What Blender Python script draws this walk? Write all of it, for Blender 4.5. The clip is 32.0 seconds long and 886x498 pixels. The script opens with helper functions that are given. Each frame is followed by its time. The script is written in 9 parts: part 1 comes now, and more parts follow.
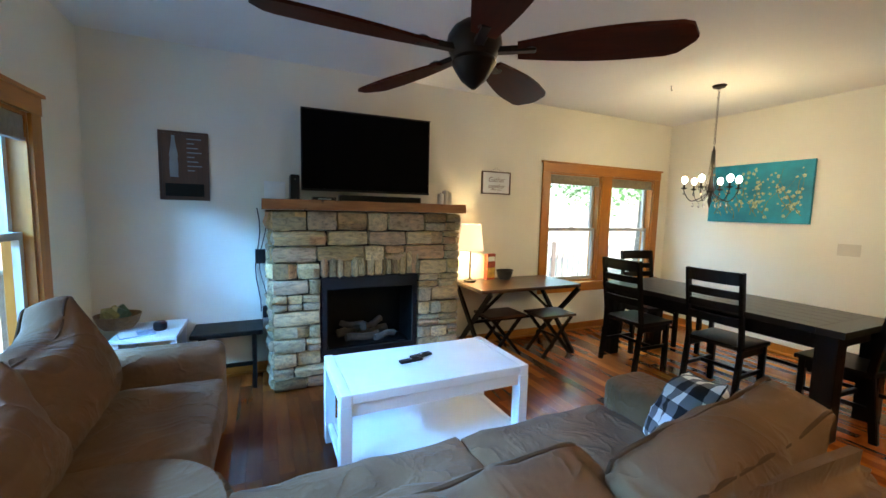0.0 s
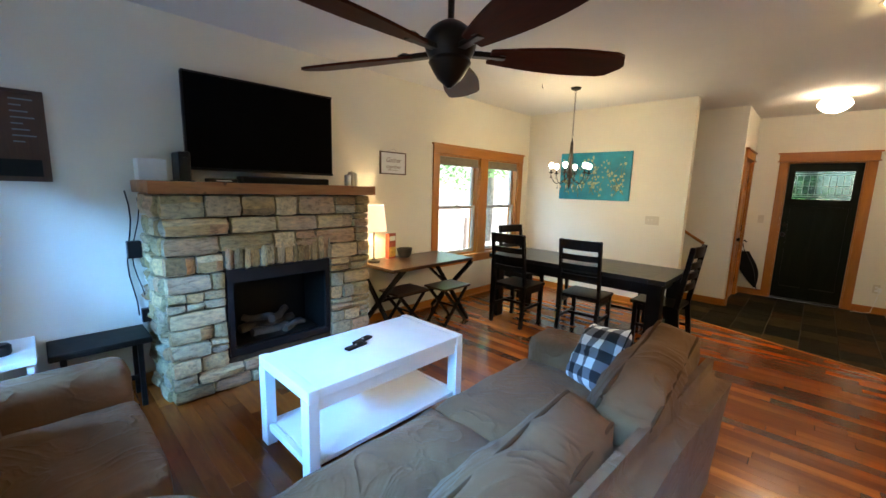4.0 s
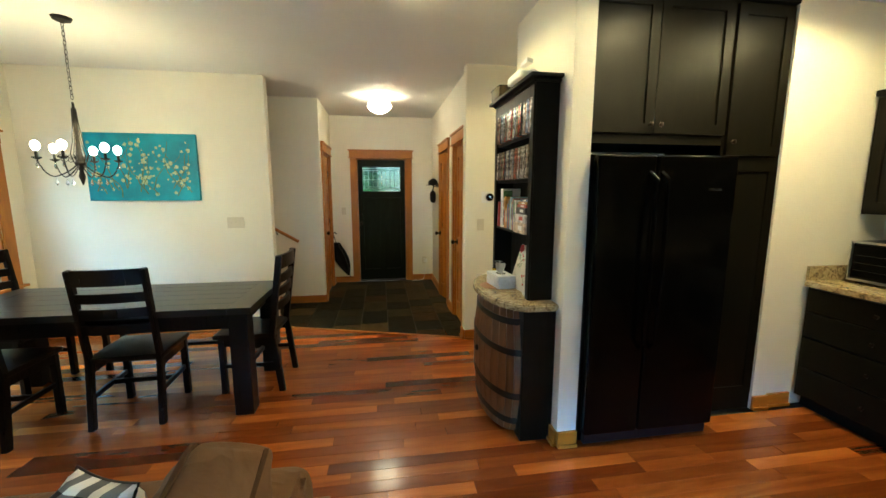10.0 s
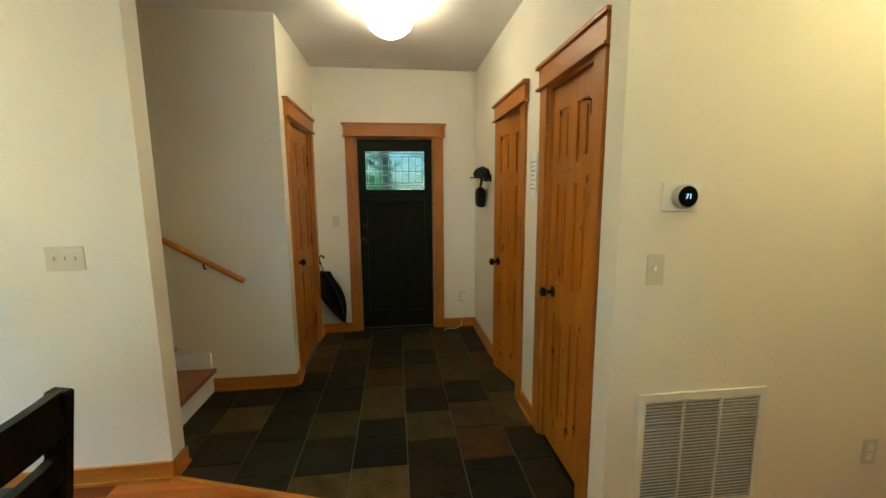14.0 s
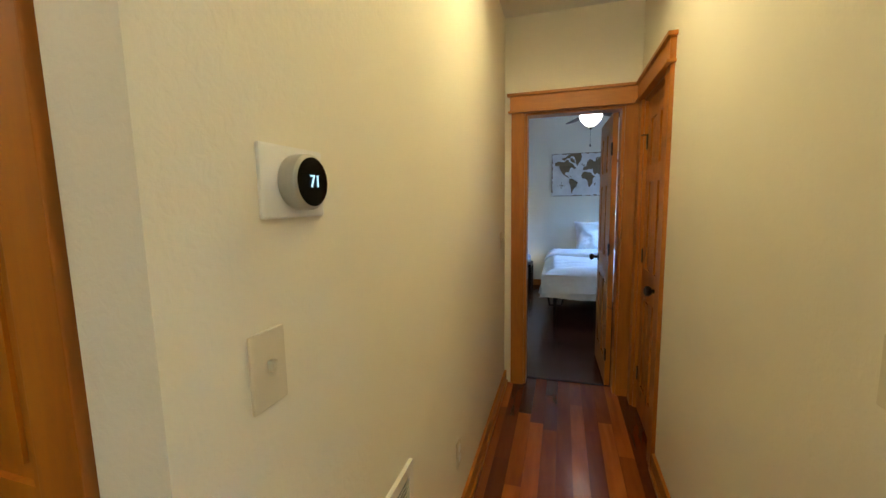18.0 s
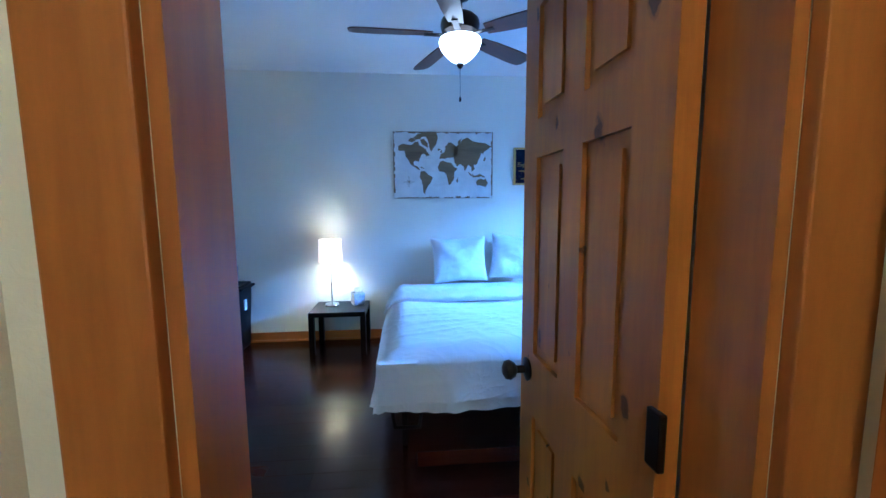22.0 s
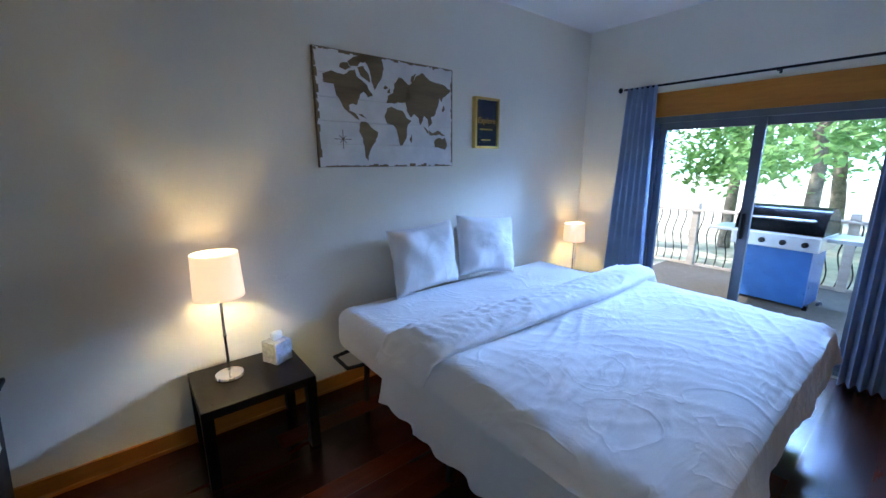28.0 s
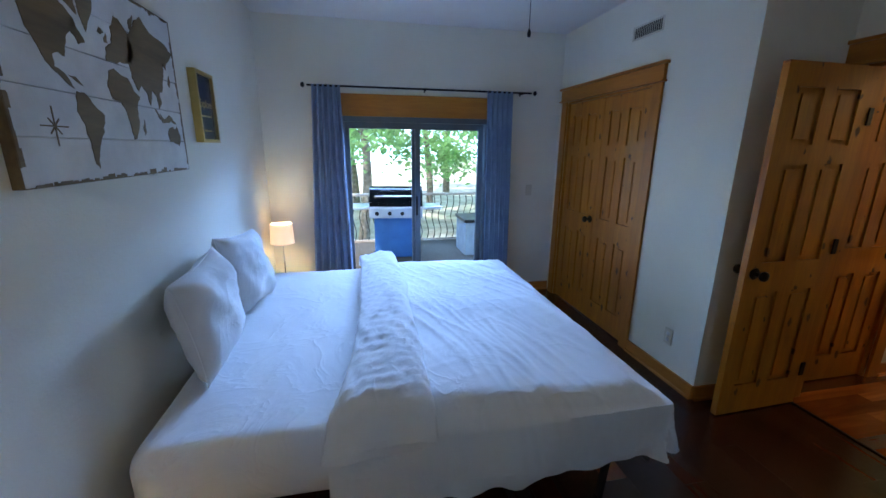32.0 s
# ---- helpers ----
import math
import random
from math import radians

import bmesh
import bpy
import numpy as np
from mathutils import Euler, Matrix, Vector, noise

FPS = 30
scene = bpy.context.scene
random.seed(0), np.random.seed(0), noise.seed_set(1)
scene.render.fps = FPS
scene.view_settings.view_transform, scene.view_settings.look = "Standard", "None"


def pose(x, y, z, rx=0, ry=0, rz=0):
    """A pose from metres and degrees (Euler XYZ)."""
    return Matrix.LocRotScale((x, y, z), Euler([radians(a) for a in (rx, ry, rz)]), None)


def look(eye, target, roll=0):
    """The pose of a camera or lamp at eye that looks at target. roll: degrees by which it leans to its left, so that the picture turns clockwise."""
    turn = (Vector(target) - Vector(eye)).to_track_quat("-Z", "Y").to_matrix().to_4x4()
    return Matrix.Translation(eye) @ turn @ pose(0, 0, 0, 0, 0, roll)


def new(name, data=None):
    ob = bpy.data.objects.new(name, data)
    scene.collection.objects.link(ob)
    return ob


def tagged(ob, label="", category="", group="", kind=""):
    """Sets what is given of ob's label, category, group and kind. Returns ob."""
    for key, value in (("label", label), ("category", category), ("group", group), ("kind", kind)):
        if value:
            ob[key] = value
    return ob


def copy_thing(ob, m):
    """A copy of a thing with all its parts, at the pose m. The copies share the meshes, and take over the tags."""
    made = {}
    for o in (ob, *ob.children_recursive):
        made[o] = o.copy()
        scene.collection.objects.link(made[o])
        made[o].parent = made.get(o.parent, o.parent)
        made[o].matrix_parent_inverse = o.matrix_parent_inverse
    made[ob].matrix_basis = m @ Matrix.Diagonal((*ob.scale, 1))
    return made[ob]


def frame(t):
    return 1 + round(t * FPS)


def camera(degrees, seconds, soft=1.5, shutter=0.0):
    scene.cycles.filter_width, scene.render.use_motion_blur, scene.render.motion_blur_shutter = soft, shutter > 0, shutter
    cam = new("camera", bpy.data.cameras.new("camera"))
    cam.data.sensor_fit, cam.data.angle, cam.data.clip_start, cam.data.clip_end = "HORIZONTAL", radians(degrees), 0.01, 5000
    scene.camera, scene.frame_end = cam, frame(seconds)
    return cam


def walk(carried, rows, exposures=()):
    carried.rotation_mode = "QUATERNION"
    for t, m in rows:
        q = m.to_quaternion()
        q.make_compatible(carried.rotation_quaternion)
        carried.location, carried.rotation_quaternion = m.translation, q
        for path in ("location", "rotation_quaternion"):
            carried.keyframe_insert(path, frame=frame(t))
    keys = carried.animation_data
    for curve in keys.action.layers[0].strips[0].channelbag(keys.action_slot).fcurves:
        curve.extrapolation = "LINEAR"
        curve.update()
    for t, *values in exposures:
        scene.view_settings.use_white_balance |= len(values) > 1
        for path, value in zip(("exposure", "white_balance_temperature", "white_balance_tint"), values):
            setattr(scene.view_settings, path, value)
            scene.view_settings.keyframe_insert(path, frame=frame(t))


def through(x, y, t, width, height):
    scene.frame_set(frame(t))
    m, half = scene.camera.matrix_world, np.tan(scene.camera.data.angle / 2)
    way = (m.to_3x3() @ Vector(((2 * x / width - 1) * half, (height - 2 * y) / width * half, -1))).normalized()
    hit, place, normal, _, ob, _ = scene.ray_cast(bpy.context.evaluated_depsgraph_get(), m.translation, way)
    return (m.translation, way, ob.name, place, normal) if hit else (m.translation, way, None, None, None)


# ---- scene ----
cam = camera(97.1, 32.0)
PATH = [
    (0.0, (0.771, 0.475, 1.457), (1.602, 2.284, 1.267), 1.40),
    (0.5, (0.635, 0.448, 1.469), (1.385, 2.290, 1.268), 1.66),
    (1.0, (0.462, 0.424, 1.460), (1.136, 2.294, 1.241), 1.78),
    (1.5, (0.317, 0.392, 1.450), (0.944, 2.277, 1.217), 1.81),
    (2.0, (0.258, 0.440, 1.432), (0.908, 2.316, 1.194), 1.70),
    (2.5, (0.251, 0.550, 1.431), (0.997, 2.390, 1.190), 1.49),
    (4.5, (0.287, 0.741, 1.542), (1.946, 1.817, 1.244), 1.27),
    (5.0, (0.367, 0.798, 1.520), (2.193, 1.566, 1.247), 0.38),
    (5.5, (0.314, 0.851, 1.501), (2.237, 1.323, 1.214), -0.12),
    (6.0, (0.292, 0.911, 1.490), (2.259, 1.124, 1.198), -0.28),
    (6.5, (0.276, 0.940, 1.481), (2.254, 0.932, 1.187), -0.42),
    (7.0, (0.280, 0.961, 1.474), (2.255, 0.823, 1.190), -0.48),
    (7.5, (0.315, 0.939, 1.469), (2.288, 0.753, 1.204), -0.56),
    (8.0, (0.500, 0.897, 1.503), (2.469, 0.665, 1.239), -0.47),
    (8.5, (0.696, 0.850, 1.510), (2.660, 0.584, 1.239), -0.33),
    (9.0, (0.974, 0.821, 1.503), (2.937, 0.556, 1.223), -0.30),
    (9.5, (1.194, 0.809, 1.519), (3.154, 0.540, 1.225), -0.32),
    (10.0, (1.412, 0.733, 1.521), (3.365, 0.420, 1.226), 0.02),
    (10.5, (1.631, 0.727, 1.502), (3.573, 0.347, 1.209), -0.02),
    (11.0, (1.905, 0.781, 1.518), (3.832, 0.332, 1.225), -0.05),
    (11.5, (2.288, 0.720, 1.501), (4.228, 0.322, 1.217), -0.22),
    (12.0, (2.646, 0.723, 1.495), (4.593, 0.362, 1.213), -0.25),
    (12.5, (3.027, 0.739, 1.482), (4.981, 0.410, 1.208), -0.29),
    (13.0, (3.342, 0.726, 1.481), (5.304, 0.451, 1.202), -0.21),
    (13.5, (3.634, 0.722, 1.479), (5.599, 0.482, 1.193), -0.60),
    (15.5, (4.346, 0.634, 1.482), (6.309, 0.386, 1.194), 0.46),
    (16.0, (4.454, 0.702, 1.483), (6.338, 0.105, 1.173), -0.12),
    (16.5, (4.548, 0.678, 1.445), (6.287, -0.270, 1.167), -0.01),
    (17.0, (4.665, 0.584, 1.394), (6.084, -0.813, 1.206), -0.13),
    (17.5, (4.732, 0.353, 1.406), (5.779, -1.338, 1.190), -0.83),
    (18.0, (4.803, 0.195, 1.424), (5.382, -1.704, 1.181), -0.99),
    (18.5, (4.852, 0.027, 1.430), (5.055, -1.946, 1.171), -0.93),
    (19.0, (4.855, -0.410, 1.453), (4.894, -2.393, 1.192), -1.17),
    (19.5, (4.868, -0.724, 1.432), (4.765, -2.706, 1.186), -0.99),
    (20.0, (4.868, -1.020, 1.426), (4.746, -3.000, 1.166), -1.10),
    (20.5, (4.820, -1.336, 1.421), (4.740, -3.319, 1.173), -0.48),
    (21.0, (4.835, -1.718, 1.467), (4.654, -3.695, 1.224), -1.47),
    (21.5, (4.860, -2.086, 1.416), (4.648, -4.064, 1.205), -0.42),
    (22.0, (4.832, -2.362, 1.396), (4.658, -4.342, 1.174), -0.34),
    (22.5, (4.801, -2.629, 1.364), (4.612, -4.613, 1.197), -1.02),
    (23.0, (4.815, -2.752, 1.383), (4.672, -4.732, 1.143), -1.32),
    (23.5, (4.752, -2.956, 1.316), (4.855, -4.939, 1.079), -0.84),
    (24.0, (4.801, -3.106, 1.358), (4.990, -5.075, 1.064), -0.36),
    (24.5, (4.902, -3.216, 1.359), (5.044, -5.194, 1.093), -0.12),
    (26.5, (5.543, -3.700, 1.470), (4.857, -5.536, 1.070), 0.29),
    (27.0, (5.685, -3.789, 1.469), (4.766, -5.517, 1.052), 0.46),
    (27.5, (5.762, -3.950, 1.488), (4.709, -5.598, 1.069), 0.19),
    (28.0, (5.887, -4.121, 1.500), (4.667, -5.645, 1.064), -0.17),
    (28.5, (6.068, -4.262, 1.526), (4.639, -5.580, 1.057), 0.02),
    (29.0, (6.136, -4.414, 1.531), (4.563, -5.549, 1.045), 0.34),
    (29.5, (6.208, -4.529, 1.559), (4.505, -5.455, 1.068), 1.16),
    (30.0, (6.281, -4.737, 1.576), (4.451, -5.367, 1.072), 1.54),
    (30.5, (6.292, -4.928, 1.563), (4.411, -5.375, 1.051), 1.78),
    (31.0, (6.258, -5.167, 1.577), (4.342, -5.433, 1.070), 1.67),
    (31.5, (6.244, -5.393, 1.575), (4.307, -5.325, 1.080), 1.19),
    (32.0, (6.191, -5.561, 1.586), (4.294, -5.173, 1.085), 0.58),
]
EXPO = [(0.0, 1.82, 6250, 12), (2.5, 1.8, 5800, 15), (5.0, 1.9, 6700, 14), (7.0, 2.0, 6400, 7), (10.0, 2.08, 5800, 0), (13.0, 2.0, 5750, -1), (16.0, 1.9, 6150, 3), (18.0, 1.78, 6050, 5), (19.5, 1.5, 6000, 9), (20.5, 1.5, 4900, 10), (21.0, 1.6, 4550, 10), (22.0, 2.15, 4150, 5), (23.0, 2.4, 4400, 0), (24.0, 1.9, 5250, 2), (27.0, 1.35, 6150, 13), (32.0, 1.18, 6100, 10)]
walk(cam, [(t, look(eye, target, roll)) for t, eye, target, roll in PATH], EXPO)

# ---- world and large lights ----
world = bpy.data.worlds.new("sky")
scene.world = world
world.use_nodes = True
wn = world.node_tree.nodes
sky = wn.new("ShaderNodeTexSky")
sky.sky_type, sky.sun_disc = "NISHITA", False
sky.sun_elevation, sky.sun_rotation = radians(48), radians(139)
world.node_tree.links.new(sky.outputs[0], wn["Background"].inputs[0])
wn["Background"].inputs[1].default_value = 0.15

sun_data = bpy.data.lights.new("sun", "SUN")
sun_data.energy, sun_data.angle, sun_data.color = 4.5, radians(0.6), (1.0, 0.95, 0.86)
sun = new("sun", sun_data)
sun.matrix_world = look((14, -16, 30), (0, 0, 0))


def area_lamp(name, loc, target, w, h, watts, color):
    d = bpy.data.lights.new(name, "AREA")
    d.shape, d.size, d.size_y, d.energy, d.color = "RECTANGLE", w, h, watts, color
    ob = new(name, d)
    ob.matrix_world = look(loc, target)
    return ob


DAY = (0.16, 0.47, 1.0)
# area lamps added outside the openings, for the skylight that falls in
area_lamp("skylight_west", (-3.3, 2.3, 3.2), (0.9, 2.6, 0.9), 5.5, 0.7, 450, DAY)
area_lamp("skylight_north", (4.8, 6.2, 3.5), (4.7, 3.4, 0.8), 2.6, 1.4, 105, (0.45, 0.75, 1.0))
area_lamp("skylight_slider", (-0.2, -4.55, 2.44), (4.4, -5.6, 0.9), 2.5, 0.46, 225, (0.27, 0.49, 1.0))
area_lamp("skylight_east", (8.6, -5.05, 3.3), (6.4, -5.05, 1.3), 1.6, 1.2, 22, (0.6, 0.8, 1.0))


def bulb(name, loc, watts, color, r=0.04):
    d = bpy.data.lights.new(name, "POINT")
    d.energy, d.color, d.shadow_soft_size = watts, color, r
    ob = new(name, d)
    ob.location = loc
    return ob


def spot(name, loc, watts, color):
    d = bpy.data.lights.new(name, "SPOT")
    d.energy, d.color, d.shadow_soft_size, d.spot_size, d.spot_blend = watts, color, 0.05, radians(165), 0.35
    ob = new(name, d)
    ob.location = loc
    return ob


WARM = (1.0, 0.75, 0.34)
CANS = [(3.93, 0.50), (3.05, -0.95), (3.03, -1.84), (2.23, -1.43), (4.77, -1.35)]
for cx, cy in CANS:
    spot("recessed_bulb", (cx, cy, 2.67), 9.5 if cx > 4 else 14, WARM)
    # extra point lamp added below the can, only for the halo on the ceiling
    bulb("recessed_glow", (cx, cy, 2.615), 0.4, WARM, 0.05)
bulb("table_lamp_bulb", (2.72, 4.03, 1.15), 24, WARM, 0.03)
bulb("bedside_bulb", (5.60, -6.26, 0.94), 11.0, WARM, 0.03)
bulb("bedside_bulb", (2.45, -6.31, 0.81), 8.0, WARM, 0.03)
CHAND = (4.69, 2.87)
bulb("chandelier_bulb", (CHAND[0], CHAND[1], 1.93), 8, WARM, 0.12)

# ---- materials ----
class Net:
    """A small builder for node materials."""

    def __init__(self, name, rough=0.5, metal=0.0, spec=0.5):
        self.m = bpy.data.materials.new(name)
        self.m.use_nodes = True
        self.t = self.m.node_tree
        self.b = self.t.nodes["Principled BSDF"]
        self.b.inputs["Roughness"].default_value = rough
        self.b.inputs["Metallic"].default_value = metal
        self.b.inputs["Specular IOR Level"].default_value = spec
        self.co = self.t.nodes.new("ShaderNodeTexCoord")

    def n(self, kind, **ins):
        node = self.t.nodes.new(kind)
        for k, v in ins.items():
            node.inputs[k.replace("_", " ")].default_value = v
        return node

    def link(self, a, b):
        self.t.links.new(a, b)

    def coords(self, scale=(1, 1, 1), rot=(0, 0, 0), space="Object", shift=None):
        mp = self.t.nodes.new("ShaderNodeMapping")
        mp.inputs["Scale"].default_value = scale
        mp.inputs["Rotation"].default_value = rot
        self.link(self.co.outputs[space], mp.inputs["Vector"])
        if shift is not None:
            self.link(shift, mp.inputs["Location"])
        return mp.outputs[0]

    def noise(self, vec, scale, detail=4.0, rough=0.55, dist=0.0):
        nd = self.n("ShaderNodeTexNoise", Scale=scale, Detail=detail, Roughness=rough, Distortion=dist)
        self.link(vec, nd.inputs["Vector"])
        return nd.outputs["Fac"]

    def ramp(self, fac, stops):
        r = self.t.nodes.new("ShaderNodeValToRGB")
        el = r.color_ramp.elements
        while len(el) < len(stops):
            el.new(0.5)
        for e, (p, c) in zip(el, stops):
            e.position, e.color = p, (*c, 1)
        self.link(fac, r.inputs[0])
        return r.outputs[0]

    def mix(self, fac, a, b, mode="MIX"):
        x = self.t.nodes.new("ShaderNodeMix")
        x.data_type, x.blend_type = "RGBA", mode
        for sock, v in ((x.inputs[0], fac), (x.inputs[6], a), (x.inputs[7], b)):
            if isinstance(v, (int, float)):
                sock.default_value = v
            elif isinstance(v, tuple):
                sock.default_value = (*v, 1)
            else:
                self.link(v, sock)
        return x.outputs[2]

    def math(self, op, a, b=0.0):
        x = self.t.nodes.new("ShaderNodeMath")
        x.operation = op
        for sock, v in zip(x.inputs, (a, b)):
            if isinstance(v, (int, float)):
                sock.default_value = v
            else:
                self.link(v, sock)
        return x.outputs[0]

    def piece(self):
        """A number from 0 to 1 of each separate piece, be it an object or an island of a mesh."""
        ob = self.t.nodes.new("ShaderNodeObjectInfo").outputs["Random"]
        isl = self.t.nodes.new("ShaderNodeNewGeometry").outputs["Random Per Island"]
        return self.math("FRACT", self.math("ADD", ob, isl))

    def color(self, c):
        if isinstance(c, tuple):
            self.b.inputs["Base Color"].default_value = (*c, 1)
        else:
            self.link(c, self.b.inputs["Base Color"])

    def rough(self, fac, lo, hi):
        r = self.t.nodes.new("ShaderNodeMapRange")
        r.inputs[3].default_value, r.inputs[4].default_value = lo, hi
        self.link(fac, r.inputs[0])
        self.link(r.outputs[0], self.b.inputs["Roughness"])

    def bump(self, h, strength, dist=0.002):
        bp = self.n("ShaderNodeBump", Strength=strength, Distance=dist)
        self.link(h, bp.inputs["Height"])
        self.link(bp.outputs[0], self.b.inputs["Normal"])


def mat_plain(name, c, rough=0.5, metal=0.0, vary=0.12, scale=6.0, bump=0.0, bscale=200.0, spec=0.5):
    """Paint, plastic or metal with faint mottling and fine relief."""
    k = Net(name, rough, metal, spec)
    v = k.coords()
    f = k.noise(v, scale)
    lo, hi = tuple(x * (1 - vary) for x in c), tuple(min(1, x * (1 + vary)) for x in c)
    k.color(k.ramp(f, [(0.3, lo), (0.7, hi)]))
    k.rough(k.noise(v, scale * 3), max(0.02, rough - 0.08), min(1, rough + 0.08))
    if bump:
        k.bump(k.noise(v, bscale, 6), bump)
    return k.m


def mat_wood(name, cols, rough=0.4, axis="z", scale=1.0, knots=False, pieces=False, gloss=0.0, bump=0.15, spec=0.5):
    """Wood with grain along an axis."""
    k = Net(name, rough, 0, spec)
    st = {"x": (0.12, 1, 1), "y": (1, 0.12, 1), "z": (1, 1, 0.12)}[axis]
    shift = None
    if pieces:
        comb = k.t.nodes.new("ShaderNodeCombineXYZ")
        pc = k.piece()
        for i in range(3):
            k.link(k.math("MULTIPLY", pc, 37.0 + 11 * i), comb.inputs[i])
        shift = comb.outputs[0]
    v = k.coords(tuple(s * scale for s in st), shift=shift)
    g1 = k.noise(v, 9.0, 3, 0.5, 1.2)
    g2 = k.noise(v, 60.0, 4, 0.6, 0.3)
    base = k.ramp(g1, [(0.25, cols[0]), (0.5, cols[1]), (0.75, cols[2])])
    base = k.mix(0.18 if pieces else 0.35, base, k.ramp(g2, [(0.3, cols[0]), (0.7, cols[2])]))
    if pieces:
        tone = k.ramp(pc, [(0.0, (0.42, 0.33, 0.28)), (0.14, (0.72, 0.62, 0.54)), (0.4, (0.98, 0.9, 0.8)), (0.68, (1.25, 1.22, 1.1)), (0.88, (1.7, 1.75, 1.5)), (1.0, (2.1, 2.3, 1.9))])
        base = k.mix(1.0, base, tone, "MULTIPLY")
    if knots:
        vo = k.n("ShaderNodeTexVoronoi", Scale=5.6 * scale)
        vo.voronoi_dimensions = "2D"
        xyz, flat = k.t.nodes.new("ShaderNodeSeparateXYZ"), k.t.nodes.new("ShaderNodeCombineXYZ")
        k.link(k.coords((1.25, 1, 0.72)), xyz.inputs[0])
        waver = k.math("MULTIPLY", k.math("SUBTRACT", k.noise(k.coords(), 38, 2), 0.5), 0.03)
        k.link(k.math("ADD", k.math("ADD", xyz.outputs[0], waver), k.math("MULTIPLY", xyz.outputs[1], 0.3)), flat.inputs[0])
        k.link(k.math("SUBTRACT", xyz.outputs[2], waver), flat.inputs[1])
        k.link(flat.outputs[0], vo.inputs["Vector"])
        cell = k.t.nodes.new("ShaderNodeSeparateColor")
        k.link(vo.outputs["Color"], cell.inputs[0])
        size = k.math("MAXIMUM", k.math("SUBTRACT", cell.outputs[0], 0.15), 0.02)
        ring = k.math("DIVIDE", vo.outputs["Distance"], k.math("MULTIPLY", size, 0.17))
        heart = k.ramp(ring, [(0.0, (1, 1, 1)), (0.45, (0.8, 0.8, 0.8)), (0.62, (0.95, 0.95, 0.95)), (0.75, (0.2, 0.2, 0.2)), (1.0, (0, 0, 0))])
        halo = k.ramp(ring, [(0.0, (1, 1, 1)), (0.9, (0.7, 0.7, 0.7)), (2.6, (0, 0, 0))])
        base = k.mix(k.math("MULTIPLY", halo, 0.4), base, (0.2, 0.06, 0.006))
        base = k.mix(k.math("MULTIPLY", heart, 0.92), base, (0.045, 0.013, 0.003))
    k.color(base)
    spread = 0.015 if pieces else 0.08
    k.rough(g2, max(0.05, rough - spread), min(1, rough + spread))
    if gloss:
        k.b.inputs["Coat Weight"].default_value = gloss
        k.b.inputs["Coat Roughness"].default_value = 0.12
    k.bump(g2, bump, 0.001)
    return k.m


def mat_wall():
    k = Net("wall_paint", 0.62, 0, 0.35)
    v = k.coords()
    f = k.noise(v, 1.2, 3)
    k.color(k.ramp(f, [(0.3, (0.77, 0.735, 0.62)), (0.7, (0.82, 0.785, 0.67))]))
    k.bump(k.noise(v, 55, 5, 0.6, 0.6), 0.35, 0.004)
    return k.m


def mat_ceiling():
    k = Net("ceiling_paint", 0.75, 0, 0.3)
    v = k.coords()
    k.color(k.ramp(k.noise(v, 1.0, 2), [(0.3, (0.74, 0.73, 0.7)), (0.7, (0.79, 0.78, 0.75))]))
    k.bump(k.noise(v, 40, 5, 0.6, 0.5), 0.3, 0.004)
    return k.m


def mat_stone(name, stops, rough=0.85, bump=0.8, scale=5.0, spec=0.3):
    k = Net(name, rough, 0, spec)
    pc = k.piece()
    comb = k.t.nodes.new("ShaderNodeCombineXYZ")
    for i in range(3):
        k.link(k.math("MULTIPLY", pc, 53.0 + 17 * i), comb.inputs[i])
    v = k.coords(shift=comb.outputs[0])
    tone = k.ramp(pc, stops)
    f = k.noise(v, scale, 6, 0.65, 0.4)
    col = k.mix(1.0, tone, k.ramp(f, [(0.25, (0.36, 0.34, 0.32)), (0.5, (0.95, 0.95, 0.95)), (0.75, (1.45, 1.32, 1.1))]), "MULTIPLY")
    k.color(col)
    k.bump(k.noise(v, scale * 3, 8, 0.7), bump, 0.012)
    return k.m


def mat_fabric(name, c1, c2, bump=0.4, rough=0.95, scale=3.0, folds=0.0):
    k = Net(name, rough, 0, 0.15)
    v = k.coords()
    f = k.noise(v, scale, 5, 0.6, 0.4)
    k.color(k.ramp(f, [(0.3, c1), (0.7, c2)]))
    h = k.math("ADD", k.noise(v, 11, 5, 0.55, 1.6), k.math("MULTIPLY", k.noise(v, 500, 2), 0.25))
    if folds:
        n = k.noise(v, folds, 3, 0.5, 1.8)
        ridge = k.math("POWER", k.math("SUBTRACT", 1.0, k.math("ABSOLUTE", k.math("MULTIPLY", k.math("SUBTRACT", n, 0.5), 4.0))), 4.0)
        h = k.math("ADD", k.math("MULTIPLY", h, 0.5), k.math("MULTIPLY", ridge, 1.1))
    k.bump(h, bump, 0.012 if folds else 0.01)
    k.b.inputs["Sheen Weight"].default_value = 0.25
    return k.m


def mat_check(name, step):
    """Black and white buffalo check with a grey where the bands cross."""
    k = Net(name, 0.9, 0, 0.2)
    sep = k.t.nodes.new("ShaderNodeSeparateXYZ")
    k.link(k.coords((1 / step, 1 / step, 1 / step)), sep.inputs[0])
    a = k.math("GREATER_THAN", k.math("FRACT", sep.outputs[0]), 0.5)
    b = k.math("GREATER_THAN", k.math("FRACT", sep.outputs[2]), 0.5)
    s = k.math("MULTIPLY", k.math("ADD", a, b), 0.5)
    k.color(k.ramp(s, [(0.0, (0.78, 0.77, 0.74)), (0.5, (0.16, 0.16, 0.17)), (1.0, (0.015, 0.015, 0.017))]))
    k.bump(k.noise(k.coords(), 300, 2), 0.3, 0.002)
    return k.m


